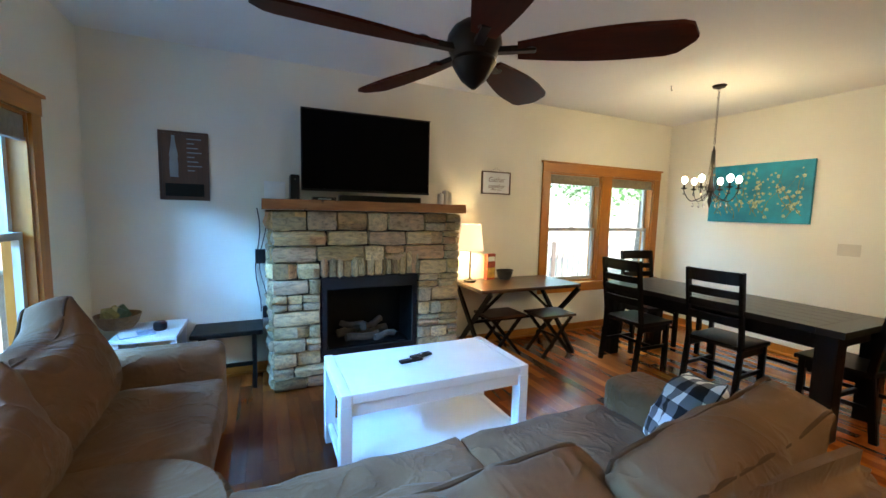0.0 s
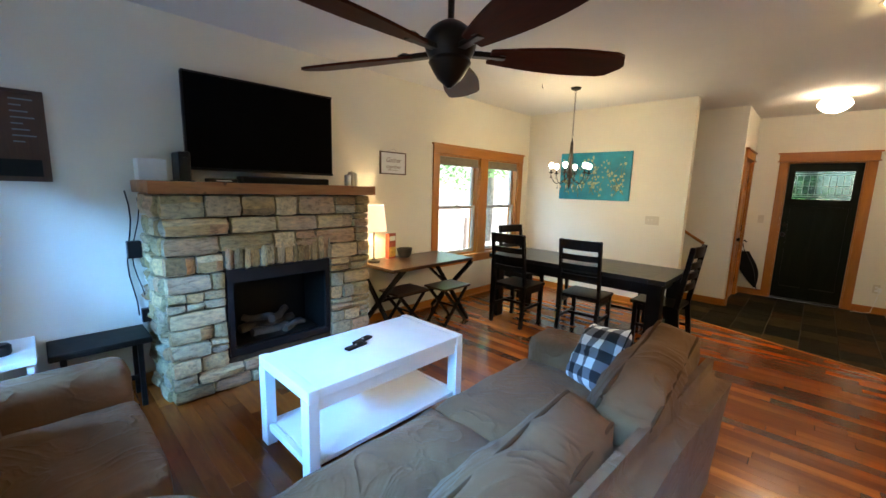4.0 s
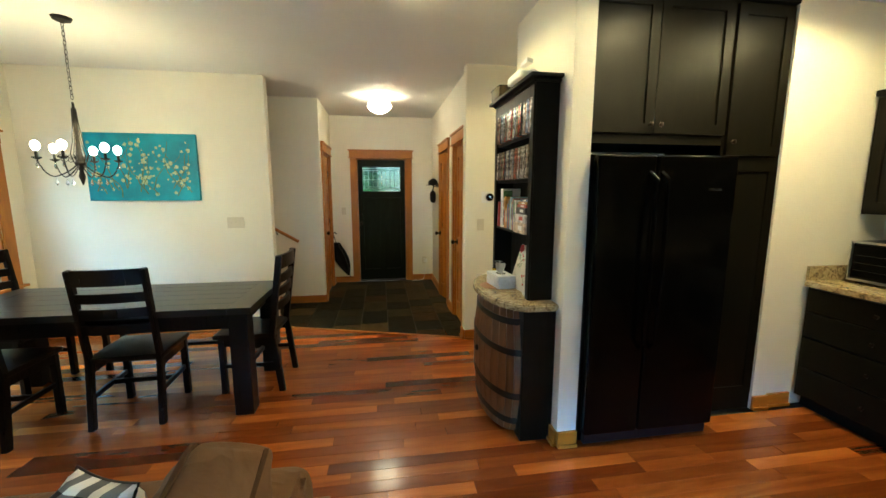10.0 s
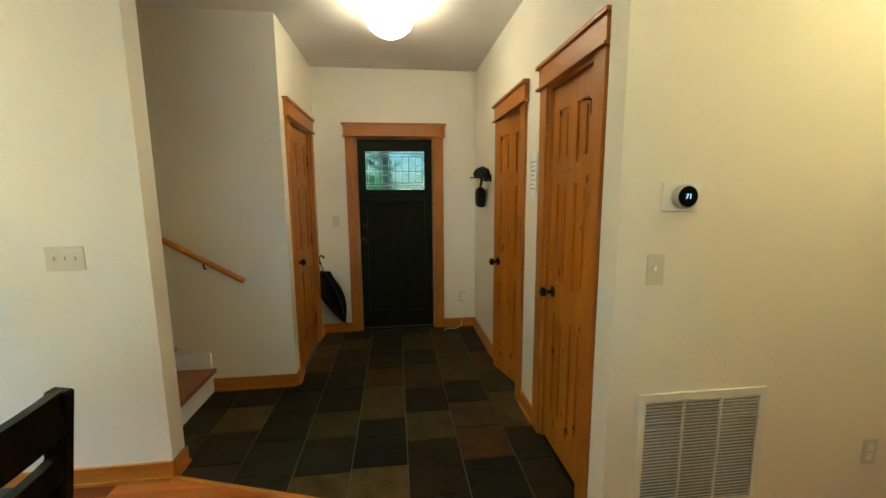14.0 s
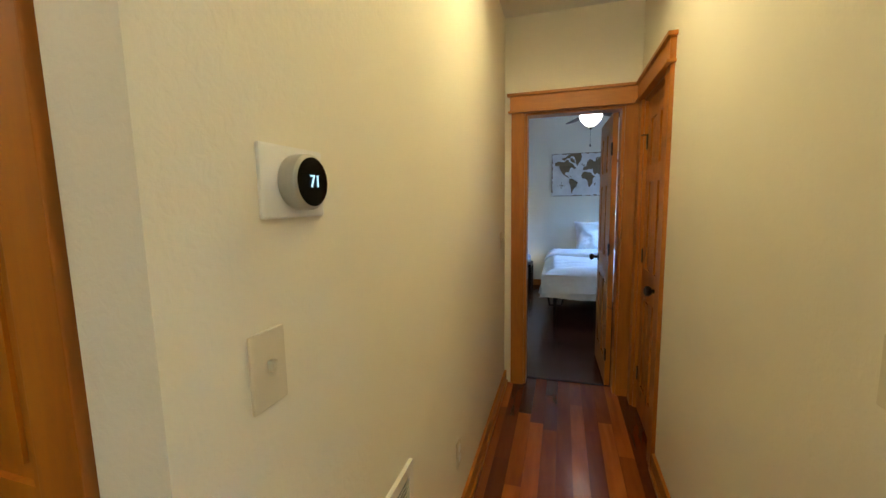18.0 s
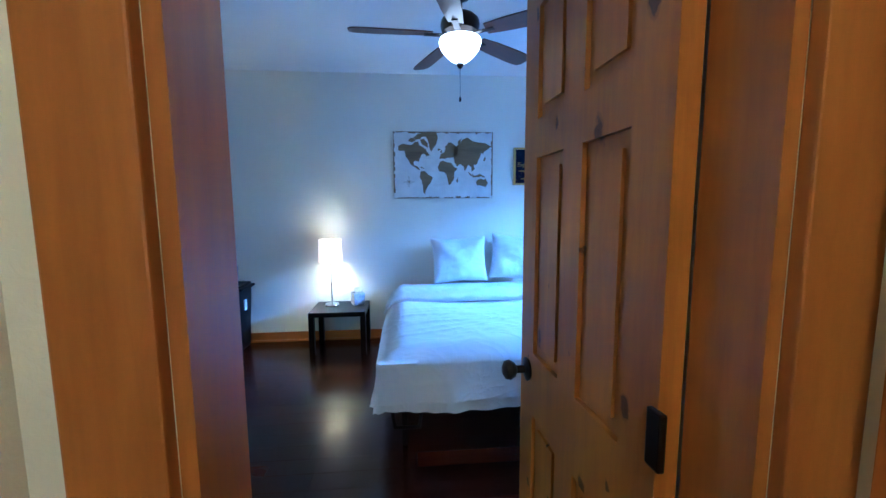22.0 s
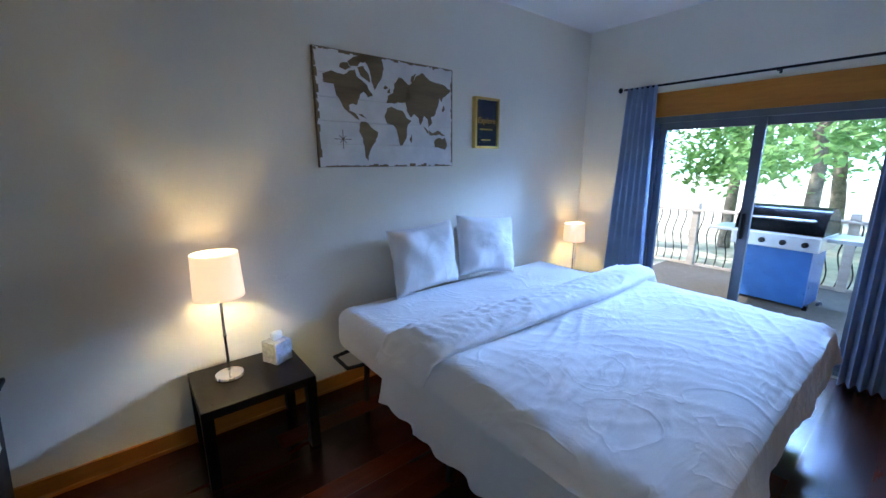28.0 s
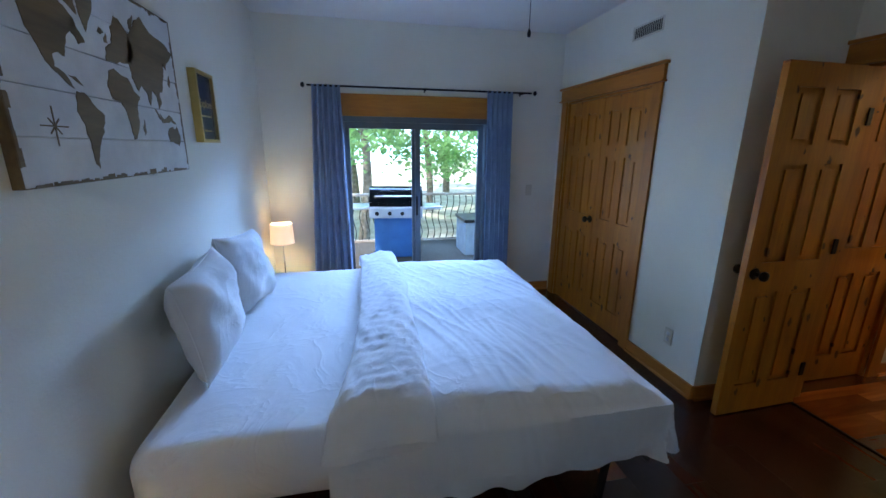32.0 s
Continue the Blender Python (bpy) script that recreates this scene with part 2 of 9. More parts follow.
def mat_granite():
    k = Net("granite", 0.12)
    v = k.coords()
    f = k.noise(v, 22, 5, 0.65, 1.6)
    g = k.noise(v, 90, 4, 0.7)
    base = k.ramp(f, [(0.34, (0.025, 0.018, 0.01)), (0.42, (0.22, 0.14, 0.05)), (0.5, (0.42, 0.32, 0.15)), (0.7, (0.58, 0.48, 0.28))])
    k.color(k.mix(0.3, base, k.ramp(g, [(0.35, (0.05, 0.035, 0.02)), (0.6, (0.6, 0.52, 0.38))])))
    return k.m


def mat_emit(name, c, strength):
    k = Net(name, 0.4)
    k.color(c)
    k.b.inputs["Emission Color"].default_value = (*c, 1)
    k.b.inputs["Emission Strength"].default_value = strength
    return k.m


def mat_glass(name, tint=(1, 1, 1), rough=0.0):
    k = Net(name, rough)
    k.color(tint)
    k.b.inputs["Transmission Weight"].default_value = 1.0
    k.b.inputs["IOR"].default_value = 1.08
    return k.m


def mat_cloth_lamp(name, c, strength):
    """A lampshade: opaque cloth whose own emission stands in for the bulb's light."""
    k = Net(name, 0.9, 0, 0.1)
    k.color(c)
    k.b.inputs["Emission Color"].default_value = (1.0, 0.66, 0.36, 1)
    k.b.inputs["Emission Strength"].default_value = strength
    return k.m


PINE = [(0.31, 0.092, 0.004), (0.43, 0.146, 0.007), (0.55, 0.21, 0.013)]
OAKTRIM = [(0.31, 0.098, 0.006), (0.41, 0.143, 0.01), (0.5, 0.187, 0.015)]
DARKW = [(0.0028, 0.0018, 0.0013), (0.005, 0.0032, 0.0022), (0.009, 0.0056, 0.004)]
M_WALL, M_CEIL = mat_wall(), mat_ceiling()
M_TRIM = mat_wood("fir_trim", OAKTRIM, 0.42)
M_TRIMX = mat_wood("fir_trim_x", OAKTRIM, 0.42, "x")
M_TRIMY = mat_wood("fir_trim_y", OAKTRIM, 0.42, "y")
M_PINE = mat_wood("knotty_pine", PINE, 0.38, "z", 1.0, True)
M_FLOOR = mat_wood("tigerwood_floor", [(0.13, 0.03, 0.005), (0.2, 0.05, 0.008), (0.27, 0.078, 0.014)], 0.24, "y", 1.0, False, True, 0.35, 0.006, 0.4)
M_FLOORX = mat_wood("tigerwood_corridor", [(0.13, 0.03, 0.005), (0.2, 0.05, 0.008), (0.27, 0.078, 0.014)], 0.24, "y", 1.0, False, True, 0.35, 0.006, 0.4)
M_BEDFLOOR = mat_wood("mahogany_floor", [(0.022, 0.0036, 0.001), (0.032, 0.0055, 0.0015), (0.046, 0.0088, 0.0022)], 0.25, "x", 1.0, False, True, 0.15, 0.006, 0.25)
M_STONE = mat_stone("ledge_stone", [(0.0, (0.236, 0.156, 0.074)), (0.15, (0.519, 0.372, 0.176)), (0.3, (0.295, 0.252, 0.135)), (0.45, (0.614, 0.480, 0.270)), (0.6, (0.378, 0.336, 0.216)), (0.72, (0.496, 0.288, 0.149)), (0.85, (0.354, 0.348, 0.257)), (1.0, (0.649, 0.468, 0.230))])
M_MORTAR = mat_plain("mortar", (0.05, 0.042, 0.03), 0.95, 0, 0.25, 20, 0.6, 80)
M_SLATE = mat_stone("slate", [(0.0, (0.010, 0.008, 0.004)), (0.15, (0.022, 0.019, 0.008)), (0.3, (0.009, 0.010, 0.006)), (0.45, (0.085, 0.058, 0.02)), (0.55, (0.013, 0.012, 0.006)), (0.68, (0.05, 0.042, 0.017)), (0.8, (0.058, 0.026, 0.008)), (0.9, (0.017, 0.014, 0.006)), (1.0, (0.045, 0.042, 0.02))], 0.55, 0.7, 6.0, 0.2)
M_GROUT = mat_plain("grout", (0.09, 0.085, 0.07), 0.9, 0, 0.2, 30)
M_DARKWOOD = mat_wood("espresso_wood", DARKW, 0.3, "z", 1.0, False, False, 0.06, 0.15, 0.15)
M_DARKWOODY = mat_wood("espresso_wood_y", [(0.005, 0.004, 0.0026), (0.009, 0.0075, 0.005), (0.016, 0.013, 0.009)], 0.3, "y", 1.0, False, True, 0.12, 0.15, 0.25)
M_BROWNWOOD = mat_wood("walnut_top", [(0.03, 0.011, 0.004), (0.055, 0.02, 0.007), (0.085, 0.033, 0.012)], 0.3, "x", 1.0, False, False, 0.35)
M_MANTEL = mat_wood("mantel_beam", [(0.16, 0.055, 0.016), (0.27, 0.105, 0.03), (0.38, 0.17, 0.055)], 0.5, "x", 1.0, True)
M_SOFA = mat_fabric("taupe_microfibre", (0.115, 0.058, 0.026), (0.175, 0.097, 0.048), 0.6, 0.95, 3.0, 2.4)
M_SOFA.node_tree.nodes["Principled BSDF"].inputs["Sheen Weight"].default_value = 0.05
M_PIPING = mat_plain("seam_piping", (0.075, 0.04, 0.02), 0.95, 0, 0.12, 6.0, 0, 200, 0.1)
M_CHECK = mat_check("buffalo_check", 0.115)
M_BLUE = mat_fabric("royal_blue_fleece", (0.0004, 0.024, 0.16), (0.001, 0.045, 0.26), 0.5)
M_BLUE.node_tree.nodes["Principled BSDF"].inputs["Sheen Weight"].default_value = 0.0
M_WHITEPAINT = mat_plain("white_paint", (0.78, 0.79, 0.8), 0.35, 0, 0.04, 5, 0.08, 60)
M_BLACKCAB = mat_wood("black_stained_cabinet", [(0.0032, 0.0028, 0.0014), (0.0045, 0.0038, 0.0019), (0.0075, 0.0062, 0.003)], 0.45, "z", 1.5, spec=0.1)
M_BLACKCAB.node_tree.nodes["Principled BSDF"].inputs["Specular IOR Level"].default_value = 0.16
M_BLACKGLOSS = mat_plain("black_enamel", (0.0015, 0.0015, 0.0015), 0.16, 0, 0.1, 8, 0.04, 120, 0.08)
M_BLACK = mat_plain("matt_black", (0.004, 0.004, 0.004), 0.55, 0, 0.12, 6.0, 0, 200, 0.12)
M_BLACKPL = mat_plain("black_plastic", (0.01, 0.01, 0.011), 0.35, 0, 0.12, 6.0, 0, 200, 0.15)
M_IRON = mat_plain("wrought_iron", (0.02, 0.018, 0.016), 0.45, 0.6)
M_BRONZE = mat_plain("oiled_bronze", (0.025, 0.017, 0.012), 0.35, 0.8)
M_STEEL = mat_plain("brushed_steel", (0.55, 0.54, 0.52), 0.38, 1.0, 0.04, 4)
M_CHROME = mat_plain("chrome", (0.75, 0.75, 0.76), 0.12, 1.0, 0.03)
M_GRANITE = mat_granite()
M_SCREEN = mat_plain("tv_screen", (0.002, 0.002, 0.0025), 0.4, 0, 0.1, 6.0, 0, 200, 0.03)
M_GLASS = mat_glass("window_glass")
M_WHITEPLASTIC = mat_plain("white_plastic", (0.64, 0.59, 0.47), 0.4, 0, 0.03)
M_VENT = mat_plain("white_vent_enamel", (0.74, 0.72, 0.66), 0.4, 0, 0.03)
M_VINYL = mat_plain("window_vinyl", (0.44, 0.42, 0.37), 0.45, 0, 0.05)
M_FANBLADE = mat_wood("fan_blade_mahogany", [(0.03, 0.006, 0.002), (0.055, 0.011, 0.004), (0.1, 0.018, 0.006)], 0.5, "x", spec=0.15)
M_BULB = mat_emit("lit_bulb", (1.0, 0.86, 0.62), 12)
M_CANLIT = mat_emit("lit_recessed_lamp", (1.0, 0.88, 0.68), 8)
M_GLOBE = mat_emit("lit_glass_shade", (1.0, 0.80, 0.52), 9)
M_BOWL = mat_emit("lit_alabaster_bowl", (1.0, 0.95, 0.88), 1.7)
M_SHADE = mat_cloth_lamp("linen_lampshade", (0.75, 0.66, 0.52), 0.42)
M_BEDDING = mat_fabric("white_cotton", (0.70, 0.69, 0.68), (0.76, 0.75, 0.74), 0.16, 0.9, 2.0, 2.6)
M_CURTAIN = mat_fabric("grey_blue_curtain", (0.2, 0.27, 0.4), (0.28, 0.36, 0.5), 0.3)
M_NAVY = mat_plain("navy_plastic", (0.02, 0.05, 0.14), 0.4)
M_BLIND = mat_fabric("woven_blind", (0.2, 0.165, 0.11), (0.3, 0.25, 0.17), 0.6, 0.9, 30)
M_PAPER = mat_plain("paper", (0.8, 0.8, 0.78), 0.8, 0, 0.03)
M_DOORPAINT = mat_wood("dark_green_door", [(0.006, 0.008, 0.004), (0.009, 0.012, 0.006), (0.014, 0.017, 0.01)], 0.45, "z", spec=0.1)
def mat_leaf(name, c, through):
    """A leaf that lets some light through."""
    k = Net(name, 0.5, 0, 0.4)
    f = k.noise(k.coords(), 3)
    k.color(k.ramp(f, [(0.3, tuple(x * 0.6 for x in c)), (0.7, tuple(x * 1.4 for x in c))]))
    tr = k.t.nodes.new("ShaderNodeBsdfTranslucent")
    tr.inputs["Color"].default_value = (*through, 1)
    mx = k.t.nodes.new("ShaderNodeMixShader")
    mx.inputs[0].default_value = 0.45
    k.link(k.b.outputs[0], mx.inputs[1])
    k.link(tr.outputs[0], mx.inputs[2])
    k.link(mx.outputs[0], k.t.nodes["Material Output"].inputs[0])
    return k.m


M_LEAF = mat_leaf("leaf", (0.08, 0.16, 0.05), (0.2, 0.45, 0.12))
M_LEAF2 = mat_leaf("leaf_light", (0.15, 0.28, 0.1), (0.4, 0.7, 0.3))
M_BARK = mat_plain("bark", (0.2, 0.18, 0.15), 0.95, 0, 0.4, 8, 1.0, 30)
M_DECK = mat_wood("deck_board", [(0.3, 0.29, 0.28), (0.36, 0.35, 0.34), (0.42, 0.41, 0.39)], 0.75, "y", 1.0, False, True)
M_GROUND = mat_plain("forest_ground", (0.42, 0.4, 0.33), 0.95, 0, 0.4, 1.5, 1.0, 10)
for dull, level in ((M_DOORPAINT, 0.1), (M_SLATE, 0.1), (M_DARKWOOD, 0.14), (M_DARKWOODY, 0.3), (M_BEDFLOOR, 0.3), (M_FLOOR, 0.38), (M_FLOORX, 0.38), (M_FANBLADE, 0.08), (M_BLACK, 0.2), (M_BLACKPL, 0.25)):
    dull.node_tree.nodes["Principled BSDF"].inputs["Specular IOR Level"].default_value = level

# ---- mesh helpers ----
def bm_new():
    return bmesh.new()


def add_box(bm, x0, y0, z0, x1, y1, z1, m=None):
    c = ((x0 + x1) / 2, (y0 + y1) / 2, (z0 + z1) / 2)
    r = bmesh.ops.create_cube(bm, size=1, matrix=Matrix.LocRotScale(c, None, (abs(x1 - x0), abs(y1 - y0), abs(z1 - z0))))
    if m is not None:
        bmesh.ops.transform(bm, matrix=m, verts=r["verts"])
    return r["verts"]


def box(x0, y0, z0, x1, y1, z1, bev=0.0, seg=2, m=None):
    bm = bm_new()
    add_box(bm, x0, y0, z0, x1, y1, z1, m)
    if bev:
        bmesh.ops.bevel(bm, geom=bm.edges[:], offset=bev, segments=seg, affect="EDGES", profile=0.6)
    return bm


def bar(p, q, w, h, bev=0.0, up=(0, 0, 1)):
    """A straight board of section w x h from p to q."""
    p, q = Vector(p), Vector(q)
    d = q - p
    z = d.normalized()
    u = Vector(up)
    if abs(z.dot(u)) > 0.98:
        u = Vector((0, 1, 0))
    x = u.cross(z).normalized()
    y = z.cross(x)
    rot = Matrix((x, y, z)).transposed().to_4x4()
    bm = bm_new()
    add_box(bm, -w / 2, -h / 2, 0, w / 2, h / 2, d.length)
    if bev:
        bmesh.ops.bevel(bm, geom=bm.edges[:], offset=bev, segments=2, affect="EDGES")
    bm.transform(Matrix.Translation(p) @ rot)
    return bm


def lathe(profile, steps=28, close=True):
    """A turned body from (radius, height) pairs."""
    bm = bm_new()
    rings = []
    for r, z in profile:
        rings.append([bm.verts.new((max(r, 1e-4) * math.cos(a), max(r, 1e-4) * math.sin(a), z)) for a in (2 * math.pi * i / steps for i in range(steps))])
    for a, b in zip(rings, rings[1:]):
        for i in range(steps):
            bm.faces.new((a[i], a[(i + 1) % steps], b[(i + 1) % steps], b[i]))
    if close:
        bm.faces.new(rings[0][::-1])
        bm.faces.new(rings[-1])
    return bm


def tube(points, r, steps=8):
    """A round bar that follows points."""
    pts = [Vector(p) for p in points]
    bm = bm_new()
    rings = []
    for i, p in enumerate(pts):
        d = (pts[min(i + 1, len(pts) - 1)] - pts[max(i - 1, 0)]).normalized()
        u = Vector((0, 0, 1)) if abs(d.z) < 0.9 else Vector((1, 0, 0))
        x = d.cross(u).normalized()
        y = d.cross(x)
        rr = r[i] if isinstance(r, (list, tuple)) else r
        rings.append([bm.verts.new(p + rr * (math.cos(a) * x + math.sin(a) * y)) for a in (2 * math.pi * k / steps for k in range(steps))])
    for a, b in zip(rings, rings[1:]):
        for k in range(steps):
            bm.faces.new((a[k], a[(k + 1) % steps], b[(k + 1) % steps], b[k]))
    bm.faces.new(rings[0][::-1])
    bm.faces.new(rings[-1])
    bmesh.ops.recalc_face_normals(bm, faces=bm.faces[:])
    return bm


def moved(bm, x=0, y=0, z=0, rx=0, ry=0, rz=0):
    bm.transform(pose(x, y, z, rx, ry, rz))
    return bm


def join(*bms):
    out = bm_new()
    for b in bms:
        me = bpy.data.meshes.new("tmp")
        b.to_mesh(me)
        out.from_mesh(me)
        bpy.data.meshes.remove(me)
        b.free()
    return out


def soft(bm, amount, scale, seed=0.0):
    """Uneven cloth or rough stone: moves each vertex by noise."""
    for v in bm.verts:
        n = noise.noise_vector(v.co * scale + Vector((seed, seed * 1.7, -seed)))
        v.co += n * amount
    return bm


def cushion(w, d, h, puff=0.06, n=10, wrinkle=0.012, seed=1.0):
    """A stuffed cushion centred on the origin, its base at z = 0."""
    bm = bm_new()
    add_box(bm, -w / 2, -d / 2, 0, w / 2, d / 2, h)
    bmesh.ops.subdivide_edges(bm, edges=bm.edges[:], cuts=n, use_grid_fill=True)
    for v in bm.verts:
        u, t, s = v.co.x / (w / 2), v.co.y / (d / 2), (v.co.z - h / 2) / (h / 2)
        fx, fy, fz = 1 - u * u, 1 - t * t, 1 - s * s
        v.co.z += puff * s * max(fx, 0) ** 0.6 * max(fy, 0) ** 0.6
        v.co.x += 0.5 * puff * u * max(fy, 0) ** 0.6 * max(fz, 0) ** 0.6
        v.co.y += 0.5 * puff * t * max(fx, 0) ** 0.6 * max(fz, 0) ** 0.6
        nrm = noise.noise(v.co * 5 + Vector((seed, 0, seed))) + (1 - abs(noise.noise(Vector((v.co.x * 4 + v.co.y * 2 + seed, v.co.y * 7 - v.co.x, seed))))) ** 8
        v.co += Vector((0, 0, 1)) * wrinkle * nrm
    bmesh.ops.smooth_vert(bm, verts=bm.verts[:], factor=0.5, use_axis_x=True, use_axis_y=True, use_axis_z=True)
    bmesh.ops.smooth_vert(bm, verts=bm.verts[:], factor=0.5, use_axis_x=True, use_axis_y=True, use_axis_z=True)
    return bm


def pillow_mesh(w, h, t, seed=1.0, n=16, sag=0.03, wrinkle=0.012):
    """A stuffed pillow standing in the xz plane, its base at z = 0, with pointed corners and a seam."""
    bm = bm_new()
    sides = []
    for sgn in (-1, 1):
        g = []
        for i in range(n + 1):
            row = []
            for j in range(n + 1):
                u, v = 2 * i / n - 1, 2 * j / n - 1
                x = w / 2 * u * (1 - sag * (1 - v * v) * 1.2)
                z = h / 2 * v * (1 - sag * (1 - u * u) * 1.2)
                f = max(0.0, (1 - u ** 4)) ** 0.55 * max(0.0, (1 - v ** 4)) ** 0.55
                k = noise.noise(Vector((u * 1.6 + seed, v * 1.6, sgn * 2.0)))
                e = noise.noise(Vector((u * 4 + seed, v * 4 - seed, sgn))) * (1 - f * 0.6)
                ridge = (1 - abs(noise.noise(Vector((u * 1.7 + v * 0.9 + seed, v * 2.6 - u * 0.6, sgn * 3.0))))) ** 7
                ridge += 0.6 * (1 - abs(noise.noise(Vector((u * 3.6 - v * 1.5, v * 3.2 + u + seed, sgn * 5.0))))) ** 9
                y = sgn * t / 2 * f * (1 + 0.35 * k) + sgn * wrinkle * (e + ridge * f) * (f > 0.001)
                row.append((x, y, z + h / 2))
            g.append(row)
        sides.append(g)
    vs = [[[bm.verts.new(c) if (s == 0 or 0 < i < n and 0 < j < n) else None for j, c in enumerate(row)] for i, row in enumerate(sides[s])] for s in (0, 1)]
    for i in range(n + 1):
        for j in range(n + 1):
            if vs[1][i][j] is None:
                vs[1][i][j] = vs[0][i][j]
    for s in (0, 1):
        for i in range(n):
            for j in range(n):
                q = (vs[s][i][j], vs[s][i + 1][j], vs[s][i + 1][j + 1], vs[s][i][j + 1])
                bm.faces.new(q if s == 0 else q[::-1])
    bmesh.ops.recalc_face_normals(bm, faces=bm.faces[:])
    return bm


def seam(w, h, sag=0.03, r=0.005, n=24):
    """The piping round a pillow's edge."""
    pts = []
    for k in range(4 * n + 1):
        a = k / n
        s, f = int(a) % 4, a - int(a)
        u, v = ((2 * f - 1, -1), (1, 2 * f - 1), (1 - 2 * f, 1), (-1, 1 - 2 * f))[s]
        pts.append((w / 2 * u * (1 - sag * (1 - v * v) * 1.2), 0, h / 2 * v * (1 - sag * (1 - u * u) * 1.2) + h / 2))
    return tube(pts, r, 5)


def part(name, bm, material, parent=None, label="", smooth=False):
    """Links a bmesh as one mesh object under a thing or a part."""
    me = bpy.data.meshes.new(name)
    bm.to_mesh(me)
    bm.free()
    if smooth:
        me.polygons.foreach_set("use_smooth", [True] * len(me.polygons))
        if hasattr(me, "set_sharp_from_angle"):
            me.set_sharp_from_angle(angle=radians(smooth if smooth > 1 else 50))
    me.materials.append(material)
    ob = new(name, me)
    ob.parent = parent
    if label:
        tagged(ob, label)
    return ob


def thing(name, label, category, loc=(0, 0, 0), rz=0, group="", kind=""):
    ob = new(name)
    ob.empty_display_size = 0.05
    ob.matrix_basis = pose(*loc, 0, 0, rz)
    return tagged(ob, label, category, group, kind)


def structure(name, bm, material, label, category, smooth=False):
    return tagged(part(name, bm, material, None, "", smooth), label, category, "", "structure")


# ---- walls ----
H = 2.70


def wall(name, axis, c0, c1, a0, a1, holes=(), label="cream painted plaster wall", z1=H):
    """A wall whose length runs along axis from a0 to a1, with holes (b0, b1, z0, z1) through it."""
    bm = bm_new()

    def put(b0, b1, lo, hi):
        if b1 - b0 > 1e-4 and hi - lo > 1e-4:
            if axis == "x":
                add_box(bm, b0, c0, lo, b1, c1, hi)
            else:
                add_box(bm, c0, b0, lo, c1, b1, hi)

    at = a0
    for b0, b1, lo, hi in sorted(holes):
        put(at, b0, 0, z1)
        put(b0, b1, 0, lo)
        put(b0, b1, hi, z1)
        at = b1
    put(at, a1, 0, z1)
    return structure(name, bm, M_WALL, label, "wall")


NWIN = [(3.84, 4.66), (4.83, 5.62)]
WWIN = [(0.10, 1.16), (1.36, 2.44), (2.68, 3.48)]
EWIN = [(-5.69, -5.166), (-4.884, -4.33)]
wall("wall_north", "x", 4.20, 4.34, -0.42, 6.97, [(a, b, 0.62, 1.95) for a, b in NWIN])
wall("wall_west", "y", -0.56, -0.42, -2.87, 4.34, [(a, b, 0.6, 1.95) for a, b in WWIN])
wall("wall_dining", "y", 5.91, 6.03, 1.90, 4.20)
wall("wall_stairs", "y", 6.86, 6.97, 1.50, 4.20)
wall("wall_hall_closet", "x", 1.50, 1.62, 6.97, 8.03, [(7.06, 7.78, 0, 2.04)])
wall("wall_entry", "y", 8.03, 8.17, -0.265, 1.62, [(0.295, 1.102, 0, 2.04)])
wall("wall_hall_doors", "x", -0.265, -0.145, 5.335, 8.03, [(5.506, 6.02, 0, 2.04), (6.475, 7.04, 0, 2.04)])
wall("wall_thermostat", "y", 5.215, 5.335, -2.76, -0.10)
wall("wall_corridor", "y", 4.195, 4.315, -2.76, -0.28, [(-2.62, -2.03, 0, 2.04)])
wall("wall_fridge_side", "x", -0.40, -0.28, 3.43, 4.195)
wall("wall_pantry_side", "x", -1.93, -1.81, 3.60, 4.195)
wall("wall_kitchen_east", "y", 3.62, 3.74, -2.75, -1.93)
wall("wall_kitchen_south", "x", -2.87, -2.75, -0.42, 3.74)
wall("wall_bedroom_north", "x", -2.88, -2.76, 4.195, 6.95, [(4.41, 5.07, 0, 2.04)])
wall("wall_bedroom_return", "y", 4.195, 4.315, -3.38, -2.88)
wall("wall_bedroom_closet", "x", -3.50, -3.38, 2.18, 4.315, [(2.345, 3.565, 0, 2.04)])
wall("wall_bedroom_west", "y", 2.04, 2.18, -6.59, -3.38, [(-5.77, -4.26, 0.02, 1.95)])
wall("wall_bedroom_south", "x", -6.59, -6.45, 2.18, 6.95)
wall("wall_bedroom_east", "y", 6.83, 6.95, -6.45, -2.88, [(a, b, 1.54, 2.095) for a, b in EWIN])
# plain closing walls behind the closet and bath doors
wall("wall_bath_back", "x", -1.5, -1.4, 5.335, 8.17)
wall("wall_bath_side", "y", 6.25, 6.35, -1.4, -0.265)
wall("wall_linen_back", "y", 3.80, 3.86, -2.76, -1.93)
structure("ceiling", box(-0.8, -6.7, H, 8.3, 4.6, H + 0.12), M_CEIL, "white textured plaster ceiling", "ceiling")
structure("floor_base", box(-0.67, -6.59, -0.2, 8.2, 4.45, -0.03), M_MORTAR, "concrete slab under the floors", "floor")


